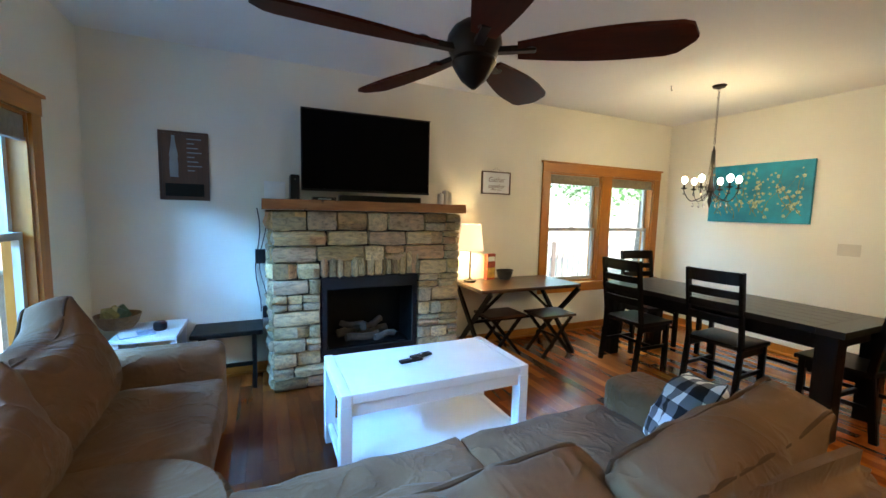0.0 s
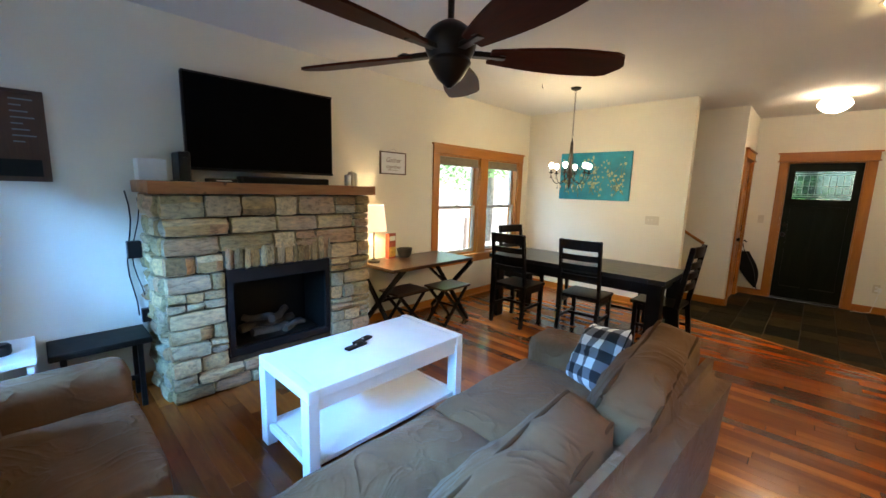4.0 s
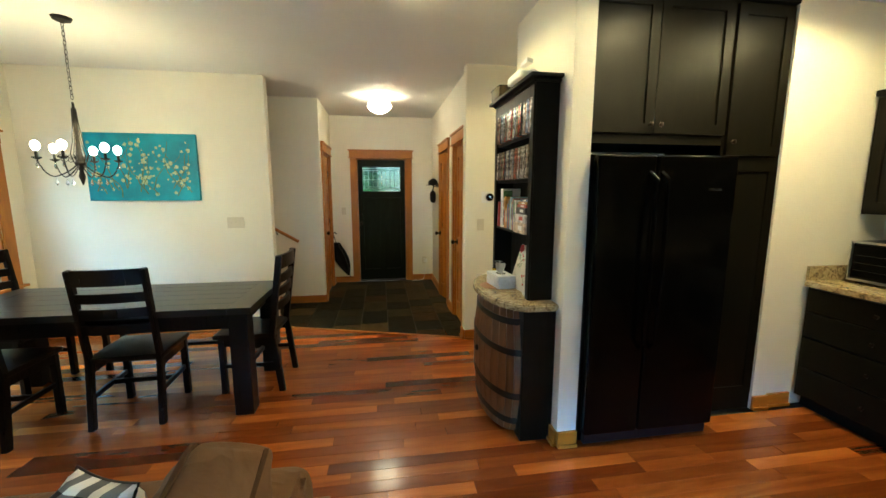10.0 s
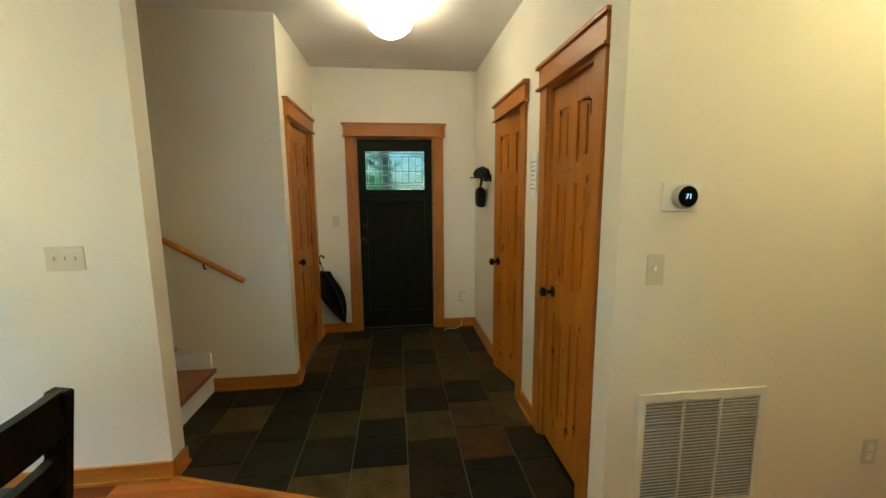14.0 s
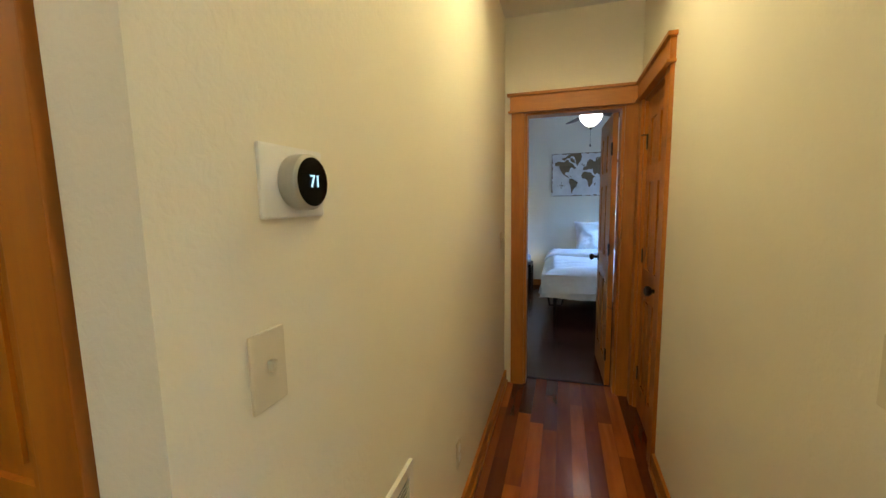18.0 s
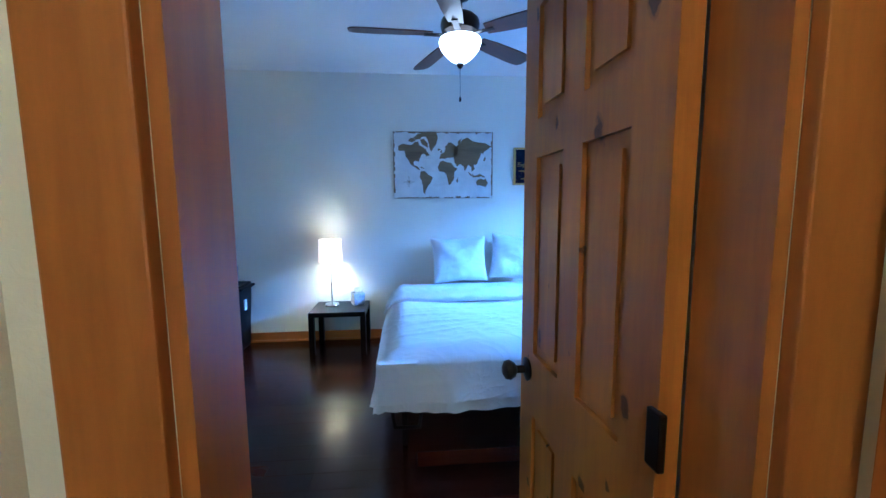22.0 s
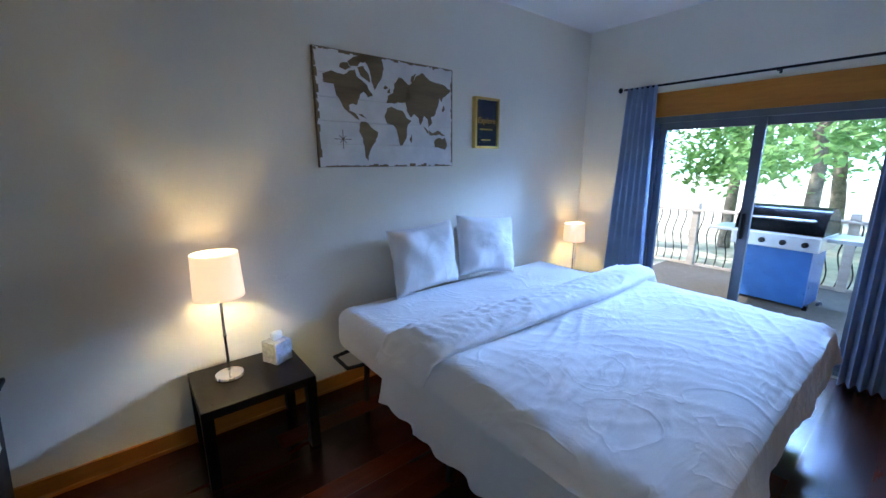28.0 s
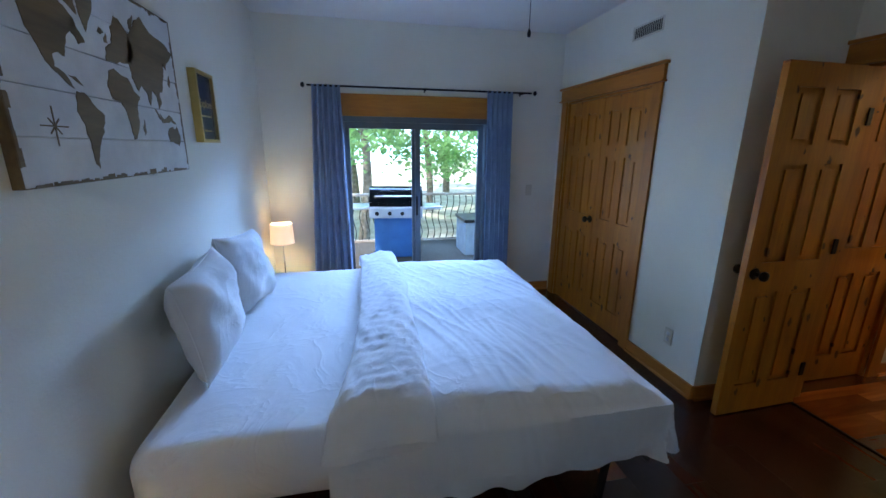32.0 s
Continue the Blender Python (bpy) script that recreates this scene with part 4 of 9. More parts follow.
tv = thing("television", "large black flat-screen television mounted above the mantel", "television", (1.64, 4.0, 1.61), -2.5)
part("body", box(-0.575, 0.0, 0.0, 0.575, 0.05, 0.69, 0.01), M_BLACKPL, tv)
part("screen", box(-0.563, -0.004, 0.018, 0.563, 0.0, 0.678), M_SCREEN, tv, "switched-off glossy black screen")
part("mount", join(box(-0.2, 0.05, 0.15, 0.2, 0.17, 0.2, 0.004), box(-0.15, 0.05, 0.1, 0.15, 0.185, 0.45, 0.004)), M_BLACK, tv)
part("bezel", box(-0.575, -0.008, 0.0, 0.575, -0.001, 0.017, 0.002), M_BLACKPL, tv)
part("bezel", box(-0.575, -0.008, 0.679, 0.575, -0.001, 0.69, 0.002), M_BLACKPL, tv)


def mantel_item(name, label, cat, loc, bm, mat, smooth=False):
    t = thing(name, label, cat, loc)
    part("body", bm, mat, t, "", smooth)
    return t


sb = mantel_item("soundbar", "slim black soundbar lying on the mantel", "soundbar", (1.70, 3.82, 1.52), box(-0.36, -0.045, 0, 0.36, 0.045, 0.055, 0.012), M_BLACKPL)
part("grille", box(-0.34, -0.048, 0.01, 0.34, -0.046, 0.045), M_BLACK, sb)
rt = mantel_item("router", "black upright wireless router on the mantel", "router", (1.0, 3.88, 1.52), box(-0.035, -0.1, 0, 0.035, 0.1, 0.2, 0.012), M_BLACKPL)
part("light", box(-0.01, -0.104, 0.16, 0.01, -0.1, 0.165), M_CHROME, rt)
part("base", box(-0.05, -0.11, 0, 0.05, 0.11, 0.012, 0.004), M_BLACKPL, rt)
mb = mantel_item("media_box", "small flat black media box on the mantel", "media player", (1.22, 3.80, 1.52), box(-0.09, -0.06, 0, 0.09, 0.06, 0.03, 0.006), M_BLACKPL)
part("label_strip", box(-0.05, -0.062, 0.012, 0.05, -0.06, 0.018), M_PAPER, mb)
wb = mantel_item("white_box", "white cardboard box at the end of the mantel", "box", (0.86, 4.08, 1.52), box(-0.08, -0.08, 0, 0.08, 0.08, 0.15, 0.004), M_PAPER)
for i, (x, h) in enumerate(((2.26, 0.1), (2.32, 0.13), (2.37, 0.12))):
    c = thing("candle", "pale pillar candle on the mantel", "candle", (x, 3.8 + 0.03 * i, 1.52), 0, "candles on the mantel")
    part("wax", lathe([(0.028, 0), (0.029, 0.01), (0.029, h - 0.01), (0.026, h), (0.012, h - 0.004)], 18), M_WAX if i else M_STEEL, c, "", 40)
    part("wick", lathe([(0.002, h - 0.004), (0.002, h + 0.012)], 6), M_BLACK, c)


def framed(name, label, cat, w, h, d, loc, rz, frame_mat, face_mat, fw=0.03):
    t = thing(name, label, cat, loc, rz)
    fr = bm_new()
    for a in [(-w / 2, -d, 0, -w / 2 + fw, 0, h), (w / 2 - fw, -d, 0, w / 2, 0, h), (-w / 2 + fw, -d, 0, w / 2 - fw, 0, fw), (-w / 2 + fw, -d, h - fw, w / 2 - fw, 0, h)]:
        add_box(fr, *a)
    part("frame", fr, frame_mat, t)
    part("face", box(-w / 2 + fw, -d * 0.6, fw, w / 2 - fw, -0.002, h - fw), face_mat, t)
    return t


def text_part(body, size, loc, material, parent, name="lettering", label="", rx=90, rz=0, shear=0.0, squeeze=1.0):
    """Flat lettering in the built-in typeface, turned into a mesh."""
    cu = bpy.data.curves.new(name, "FONT")
    cu.body, cu.size, cu.align_x, cu.align_y, cu.extrude, cu.shear = body, size, "CENTER", "CENTER", 0.0008, shear
    tmp = bpy.data.objects.new("tmp_text", cu)
    scene.collection.objects.link(tmp)
    me = bpy.data.meshes.new_from_object(tmp.evaluated_get(bpy.context.evaluated_depsgraph_get()))
    bpy.data.objects.remove(tmp)
    me.transform(Matrix.Diagonal((squeeze, 1, 1, 1)))
    me.materials.clear()
    me.materials.append(material)
    ob = new(name, me)
    ob.parent = parent
    ob.matrix_basis = pose(*loc, rx, 0, rz)
    if label:
        tagged(ob, label)
    return ob


M_SIGNDARK = mat_wood("sign_board", [(0.05, 0.022, 0.012), (0.085, 0.04, 0.02), (0.12, 0.06, 0.03)], 0.6)
M_GREYBLUE = mat_plain("grey_print", (0.25, 0.3, 0.33), 0.7)
bs = framed("bottle_sign", "dark wooden wall sign with a pale painted bottle", "sign", 0.334, 0.533, 0.025, (0.209, 4.20, 1.498), 0, M_SIGNDARK, M_SIGNDARK, 0.02)
bt = lathe([(0.028, 0), (0.03, 0.1), (0.026, 0.14), (0.03, 0.17), (0.018, 0.24), (0.011, 0.3), (0.012, 0.32)], 14)
for v in bt.verts:
    v.co.y *= 0.15
part("bottle_relief", moved(bt, -0.07, -0.018, 0.18), M_GREYBLUE, bs, "pale blue-grey painted bottle", 50)
for k in range(8):
    part("text_bar", box(0.02, -0.0175, 0.23 + k * 0.035, 0.02 + 0.05 + 0.05 * ((k * 5) % 3) / 2, -0.015, 0.238 + k * 0.035), M_GREYBLUE, bs)
part("lower_panel", box(-0.13, -0.019, 0.03, 0.13, -0.014, 0.13), M_BLACK, bs)

M_TAUPEINK = mat_plain("taupe_ink", (0.32, 0.24, 0.2), 0.8)
sg = framed("wall_sign", "small white framed sign with brown script lettering", "sign", 0.365, 0.245, 0.02, (3.10, 4.20, 1.662), 0, M_SIGNDARK, M_PAPER, 0.012)
text_part("Gather", 0.075, (0, -0.014, 0.155), M_TAUPEINK, sg, shear=0.3)
text_part("together", 0.06, (0, -0.014, 0.085), M_TAUPEINK, sg, shear=0.3)
part("text_bar", box(-0.07, -0.014, 0.045, 0.07, -0.012, 0.05), M_TAUPEINK, sg)
part("hanger", tube([(-0.08, -0.005, 0.245), (0, -0.004, 0.285), (0.08, -0.005, 0.245)], 0.0015, 5), M_IRON, sg)


# coffee table
def coffee_table():
    t = thing("coffee_table", "white painted slatted wooden coffee table with a lower shelf", "coffee table", (1.665, 2.65, 0))
    L, D, h = 0.565, 0.29, 0.535
    part("tabletop", box(-L + 0.055, -D, h - 0.055, L - 0.055, D, h, 0.006), M_WHITEPAINT, t)
    for s in (-1, 1):
        part("end_rail", box(s * L - (0.055 if s > 0 else 0), -D - 0.005, h - 0.06, s * L + (0.055 if s < 0 else 0), D + 0.005, h + 0.004, 0.006), M_WHITEPAINT, t)
        for q in (-1, 1):
            part("leg", box(s * (L - 0.028) - 0.03, q * (D - 0.035) - 0.04, 0, s * (L - 0.028) + 0.03, q * (D - 0.035) + 0.04, h - 0.06, 0.005), M_WHITEPAINT, t)
        part("end_stretcher", box(s * (L - 0.028) - 0.015, -D + 0.07, 0.09, s * (L - 0.028) + 0.015, D - 0.07, 0.13, 0.004), M_WHITEPAINT, t)
    for q in (-1, 1):
        part("apron", box(-L + 0.06, q * (D - 0.02) - 0.011, h - 0.12, L - 0.06, q * (D - 0.02) + 0.011, h - 0.055, 0.003), M_WHITEPAINT, t)
    part("shelf", box(-L + 0.05, -D + 0.02, 0.105, L - 0.05, D - 0.02, 0.13, 0.004), M_WHITEPAINT, t)


coffee_table()
for i, (dx, rz) in enumerate(((-0.025, 68), (0.03, 75))):
    r = thing("remote_control", "black remote control lying on the coffee table", "remote control", (1.62 + dx * 1.6, 2.695 + dx, 0.535), rz + 30, "remotes on the table")
    part("body", box(-0.022, -0.075, 0, 0.022, 0.075, 0.016, 0.006), M_BLACKPL, r)
    part("button_pad", box(-0.015, -0.05, 0.016, 0.015, 0.0, 0.0185, 0.001), M_BLACK, r)
    part("button", lathe([(0.008, 0.016), (0.008, 0.019)], 12), M_STEEL, r)


# sofa
def sofa():
    s = thing("sectional_sofa", "taupe microfibre sectional sofa with loose cushions", "sofa", (1.12, 1.4, 0))
    o = Vector((1.0, 1.4, 0))

    def rb(x0, y0, z0, x1, y1, z1, bev=0.04, name="base", amt=0.006):
        b = box(x0 - o.x, y0 - o.y, z0, x1 - o.x, y1 - o.y, z1, bev, 3)
        bmesh.ops.subdivide_edges(b, edges=[e for e in b.edges if e.calc_length() > 0.15], cuts=4, use_grid_fill=True)
        return part(name, soft(b, amt, 5, x0), M_SOFA, s, "", 50)

    rb(0.3, 1.08, 0.05, 2.35, 1.90, 0.27)
    rb(-0.42, 1.1, 0.05, 0.36, 3.10, 0.27)
    # long back, leaning outwards
    b = bm_new()
    add_box(b, -0.1 - o.x, 0.94 - o.y, 0.05, 2.40 - o.x, 1.14 - o.y, 0.76)
    bmesh.ops.bevel(b, geom=b.edges[:], offset=0.085, segments=5, affect="EDGES")
    bmesh.ops.subdivide_edges(b, edges=[e for e in b.edges if e.calc_length() > 0.2], cuts=8, use_grid_fill=True)
    for v in b.verts:
        v.co.y += 0.10 - 0.05 * (v.co.x + o.x) - 0.04 * max(0, v.co.z - 0.2) / 0.55
    part("backrest", soft(b, 0.007, 4), M_SOFA, s, "taupe backrest with a rolled top", 50)
    b = bm_new()
    add_box(b, -0.50 - o.x, 1.06 - o.y, 0.05, -0.32 - o.x, 3.12 - o.y, 0.76)
    bmesh.ops.bevel(b, geom=b.edges[:], offset=0.085, segments=5, affect="EDGES")
    bmesh.ops.subdivide_edges(b, edges=[e for e in b.edges if e.calc_length() > 0.2], cuts=8, use_grid_fill=True)
    part("backrest", soft(b, 0.007, 4, 3), M_SOFA, s, "taupe backrest along the windows", 50)
    b = bm_new()
    add_box(b, -0.50 - o.x, 1.03 - o.y, 0.05, 0.02 - o.x, 1.22 - o.y, 0.76)
    bmesh.ops.bevel(b, geom=b.edges[:], offset=0.05, segments=3, affect="EDGES")
    part("corner_back", b, M_SOFA, s, "", 50)
    # arms
    for nm, (x0, y0, x1, y1), zt in (("armrest", (2.30, 0.98, 2.60, 1.98), 0.60), ("armrest", (-0.44, 3.05, 0.42, 3.30), 0.62)):
        b = box(x0 - o.x, y0 - o.y, 0.05, x1 - o.x, y1 - o.y, zt, 0.085, 5)
        part(nm, soft(b, 0.006, 4, x0), M_SOFA, s, "rounded taupe armrest", 50)
    # seat cushions
    def seat(x0, y0, x1, y1, z0=0.25, h=0.19, seed=1.0):
        c = cushion(x1 - x0, y1 - y0, h, 0.035, 22, 0.016, seed)
        p = part("seat_cushion", moved(c, (x0 + x1) / 2 - o.x, (y0 + y1) / 2 - o.y, z0), M_SOFA, s, "soft taupe seat cushion", 60)
        return p

    seat(1.44, 1.12, 2.30, 1.97, seed=2)
    seat(0.52, 1.12, 1.43, 1.97, seed=5)
    seat(-0.30, 2.33, 0.42, 3.05, seed=8)
    # rounded corner seat
    b = bm_new()
    outline = [(-0.32, 1.10), (0.51, 1.10), (0.56, 1.75)] + [(0.22 + 0.34 * math.cos(a), 1.86 + 0.44 * math.sin(a)) for a in [k * math.pi / 16 for k in range(0, 8)]] + [(0.1, 2.32), (-0.32, 2.32)]
    lo = [b.verts.new((x - o.x, y - o.y, 0.26)) for x, y in outline]
    face = b.faces.new(lo)
    ex = bmesh.ops.extrude_face_region(b, geom=[face])
    for v in [v for v in ex["geom"] if isinstance(v, bmesh.types.BMVert)]:
        v.co.z = 0.455
    bmesh.ops.recalc_face_normals(b, faces=b.faces[:])
    bmesh.ops.bevel(b, geom=b.edges[:], offset=0.035, segments=3, affect="EDGES")
    part("corner_seat", soft(b, 0.006, 6), M_SOFA, s, "rounded taupe corner seat", 50)
    # loose back cushions
    def back(x, y, z, w, h, rx, rz, seed, ry=0, peak=0.0, puff=0.06):
        """A slumped box cushion with piping round both faces."""
        th = 0.16
        c = moved(cushion(w, h, th, puff, 30, 0.014, seed), 0, th / 2, h / 2, 90)
        for v in c.verts:
            u, t = v.co.x / (w / 2), v.co.z / h
            corner = min(1.0, abs(u)) ** 5 * min(1.0, abs(2 * t - 1)) ** 5
            v.co.x *= 1 - 0.07 * corner
            v.co.z += (-0.045 if t > 0.5 else 0.02) * corner + 0.022 * noise.noise(Vector((v.co.x * 3.5 + seed, v.co.y * 4, 7))) * t
            v.co.z -= 0.035 * max(0.0, t) * (1 - u * u) * (1 + noise.noise(Vector((v.co.x * 3, seed, 0))))
            fold = (1 - abs(noise.noise(Vector((v.co.x * 7 + v.co.z * 3 + seed, v.co.z * 5, v.co.y * 2))))) ** 5
            v.co.y += math.copysign(1, v.co.y) * 0.012 * fold
            v.co.z += 0.012 * noise.noise(Vector((v.co.x * 6 + seed, 0, 3))) * t + peak * max(0.0, u) ** 2 * max(0.0, t)
        p = part("back_cushion", c, M_SOFA, s, "loose slouching back cushion", 80)
        p.matrix_basis = pose(x - o.x, y - o.y, z, rx, ry, rz)
        for q in (-1, 1):
            rim = []
            for k in range(41):
                u = -1 + k / 20
                sag = 0.035 * (1 - u * u) * (1 + noise.noise(Vector((u * w / 2 * 3, seed, 0))))
                rim.append((u * w / 2 * 0.96, q * (th / 2 + 0.006), h - 0.002 - 0.05 * abs(u) ** 8 + 0.022 * noise.noise(Vector((u * w / 2 * 3.5 + seed, q * th * 2, 7))) - sag + 0.012 * noise.noise(Vector((u * w * 3 + seed, 0, 3))) + peak * max(0.0, u) ** 2))
            part("piping", tube([(-w / 2 * 0.98, q * th / 2, 0.06)] + rim + [(w / 2 * 0.98, q * th / 2, 0.06)], 0.007, 6), M_PIPING, p, "seam piping")

    back(1.91, 1.24, 0.43, 0.84, 0.45, 18, 3, 3.3, -4, 0.03, 0.075)
    back(1.00, 1.31, 0.42, 0.91, 0.42, 21, 4, 6.1, 2, 0.02, 0.085)
    back(0.09, 1.46, 0.42, 0.87, 0.36, 20, -2, 9.7, -2, 0.03, 0.075)
    back(-0.14, 2.68, 0.44, 0.70, 0.44, -20, 86, 12.2, -10, 0.12, 0.1)
    back(-0.13, 2.02, 0.42, 0.72, 0.39, -24, 86, 15.9, -2, 0.12, 0.1)
    for x, y in ((2.5, 1.05), (2.5, 1.9), (-0.38, 3.2), (0.34, 3.2), (-0.4, 1.0), (0.45, 1.8)):
        part("foot", moved(lathe([(0.025, 0), (0.035, 0.05)], 12), x - o.x, y - o.y, 0), M_DARKWOOD, s)


sofa()


def throw_pillow(loc, m, seed):
    t = thing("throw_pillow", "black and white buffalo-check throw pillow leaning on the sofa", "pillow", loc, 0, "check throw pillows")
    t.matrix_basis = m
    part("cover", pillow_mesh(0.39, 0.39, 0.15, seed, 18, 0.05, 0.008), M_CHECK, t, "", 80)
    part("piping", seam(0.39, 0.39, 0.05, 0.004), M_BLACK, t)


throw_pillow((2.14, 1.48, 0.45), pose(2.29, 1.52, 0.44, 28, 14, 52), 4)
throw_pillow((-0.1, 1.7, 0.45), pose(0.04, 1.86, 0.41, 14, -8, -76), 7)

bl = thing("blue_blanket", "royal blue fleece blanket folded over the sofa's corner", "blanket", (-0.25, 1.25, 0.73))
part("fold", soft(cushion(0.46, 0.46, 0.12, 0.06, 22, 0.03, 4.0), 0.02, 6), M_BLUE, bl, "", 80)
part("fold", soft(moved(cushion(0.43, 0.40, 0.08, 0.06, 20, 0.035, 9.0), 0.01, 0.01, 0.11), 0.02, 6, 3), M_BLUE, bl, "", 80)
part("hanging_fold", soft(moved(cushion(0.42, 0.40, 0.06, 0.03, 16, 0.03, 2.0), 0.0, -0.25, -0.12, 90), 0.014, 7, 5), M_BLUE, bl, "", 80)


# ceiling fan
def ceiling_fan():
    f = thing("ceiling_fan", "dark bronze ceiling fan with five carved mahogany blades", "ceiling fan", (1.54, 1.90, -0.055))
    part("canopy", moved(lathe([(0.03, -0.1), (0.06, -0.07), (0.075, -0.02), (0.075, 0)], 24), 0, 0, 2.755), M_BRONZE, f, "", 40)
    part("downrod", moved(lathe([(0.014, -0.45), (0.014, -0.03)], 12), 0, 0, 2.70), M_BRONZE, f, "", 40)
    part("motor", moved(lathe([(0.02, 0.12), (0.05, 0.105), (0.085, 0.08), (0.105, 0.05), (0.11, 0.02), (0.10, -0.01), (0.085, -0.035), (0.09, -0.05), (0.07, -0.085), (0.05, -0.115), (0.02, -0.14), (0.008, -0.15)], 32), 0, 0, 2.15), M_BRONZE, f, "ornate dark bronze motor housing", 35)
    for k in range(5):
        a = -36 + 72 * k
        b = bm_new()
        n = 16
        prof = []
        for i in range(n + 1):
            u = i / n
            x = 0.17 + 0.63 * u
            hw = 0.045 + 0.05 * math.sin(min(1, u * 1.25) * math.pi * 0.62)
            if u > 0.86:
                hw *= math.sqrt(max(0.02, 1 - ((u - 0.86) / 0.14) ** 2))
            prof.append((x, hw))
        top, bot = [], []
        for x, hw in prof:
            for lst, z in ((top, 0.006), (bot, -0.006)):
                lst.append([b.verts.new((x, s * hw, z + 0.02 * (x - 0.17) - 0.22 * s * hw)) for s in (-1, -0.5, 0, 0.5, 1)])
        for i in range(n):
            for j in range(4):
                b.faces.new((top[i][j], top[i + 1][j], top[i + 1][j + 1], top[i][j + 1]))
                b.faces.new((bot[i][j], bot[i][j + 1], bot[i + 1][j + 1], bot[i + 1][j]))
            b.faces.new((top[i][0], bot[i][0], bot[i + 1][0], top[i + 1][0]))
            b.faces.new((top[i][4], top[i + 1][4], bot[i + 1][4], bot[i][4]))
        b.faces.new([top[0][j] for j in range(5)] + [bot[0][j] for j in range(4, -1, -1)])
        b.faces.new([top[n][j] for j in range(4, -1, -1)] + [bot[n][j] for j in range(5)])
        bmesh.ops.recalc_face_normals(b, faces=b.faces[:])
        p = part("blade", b, M_FANBLADE, f, "leaf-shaped mahogany blade", 60)
        p.matrix_basis = pose(0, 0, 2.14, 0, 0, a)
        br = part("blade_bracket", join(box(0.08, -0.02, -0.008, 0.24, 0.02, 0.014, 0.005), moved(lathe([(0.03, 0), (0.035, 0.01), (0.02, 0.02)], 14), 0.22, 0, 0)), M_BRONZE, p)


ceiling_fan()


# trestle table with stools
tt = thing("trestle_table", "walnut-topped folding table on dark crossed legs", "table", (3.20, 3.87, 0))
part("tabletop", box(-0.60, -0.31, 0.70, 0.60, 0.31, 0.735, 0.006), M_BROWNWOOD, tt)
for sx in (-0.55, 0.52):
    part("leg", bar((sx, -0.33, 0), (sx, 0.33, 0.70), 0.05, 0.03, 0.004, (1, 0, 0)), M_DARKWOOD, tt)
    part("leg", bar((sx + 0.03, 0.33, 0), (sx + 0.03, -0.33, 0.70), 0.05, 0.03, 0.004, (1, 0, 0)), M_DARKWOOD, tt)
part("brace", bar((-0.53, 0.0, 0.34), (-0.1, 0.0, 0.69), 0.03, 0.025, 0.003), M_DARKWOOD, tt)
part("brace", bar((0.53, 0.0, 0.34), (0.1, 0.0, 0.69), 0.03, 0.025, 0.003), M_DARKWOOD, tt)
part("stretcher", bar((-0.54, 0.0, 0.35), (0.54, 0.0, 0.35), 0.03, 0.03, 0.003), M_DARKWOOD, tt)
st = None
for i, (sx, sy) in enumerate(((2.98, 3.84), (3.50, 3.68))):
    if st is None:
        st = thing("folding_stool", "low dark wooden stool with crossed legs under the table", "stool", (sx, sy, 0), 0, "stools at the trestle table")
        part("seat", box(-0.22, -0.16, 0.41, 0.22, 0.16, 0.435, 0.006), M_BROWNWOOD, st)
        for q in (-0.14, 0.12):
            part("leg", bar((-0.19, q, 0), (0.17, q, 0.41), 0.035, 0.022, 0.003, (0, 1, 0)), M_DARKWOOD, st)
            part("leg", bar((0.19, q + 0.023, 0), (-0.17, q + 0.023, 0.41), 0.035, 0.022, 0.003, (0, 1, 0)), M_DARKWOOD, st)
        part("stretcher", bar((0, -0.15, 0.2), (0, 0.15, 0.2), 0.02, 0.02, 0.002), M_DARKWOOD, st)
    else:
        copy_thing(st, pose(sx, sy, 0, 0, 0, 0))


def table_lamp(name, label, loc, base_h, shade_z, shade_h, r0, r1, base_mat, stem_r=0.008, group=""):
    t = thing(name, label, "lamp", loc, 0, group)
    part("base", lathe([(0.065, 0), (0.07, 0.008), (0.066, 0.02), (0.03, 0.028), (0.012, 0.04)], 24), base_mat, t, "", 40)
    part("stem", lathe([(stem_r, 0.03), (stem_r, shade_z * 0.5), (stem_r * 1.6, shade_z * 0.52), (stem_r, shade_z * 0.55), (stem_r, shade_z + 0.04), (0.018, shade_z + 0.05), (0.018, shade_z + 0.09)], 14), base_mat, t, "", 40)
    sh = bm_new()
    n = 36
    rings = []
    for r, z in ((r0, 0), (r1, shade_h), (r1 - 0.003, shade_h), (r0 - 0.003, 0)):
        rings.append([sh.verts.new((r * math.cos(2 * math.pi * i / n), r * math.sin(2 * math.pi * i / n), shade_z + z)) for i in range(n)])
    for a, b in ((0, 1), (1, 2), (2, 3), (3, 0)):
        for i in range(n):
            sh.faces.new((rings[a][i], rings[a][(i + 1) % n], rings[b][(i + 1) % n], rings[b][i]))
    bmesh.ops.recalc_face_normals(sh, faces=sh.faces[:])
    s = part("shade", sh, M_SHADE, t, "glowing cream cloth drum shade", 60)
    part("bulb", moved(lathe([(0.012, 0), (0.03, 0.03), (0.028, 0.05), (0.01, 0.065)], 14), 0, 0, shade_z + 0.09), M_BULB, t, "lit bulb", 60)
    return t


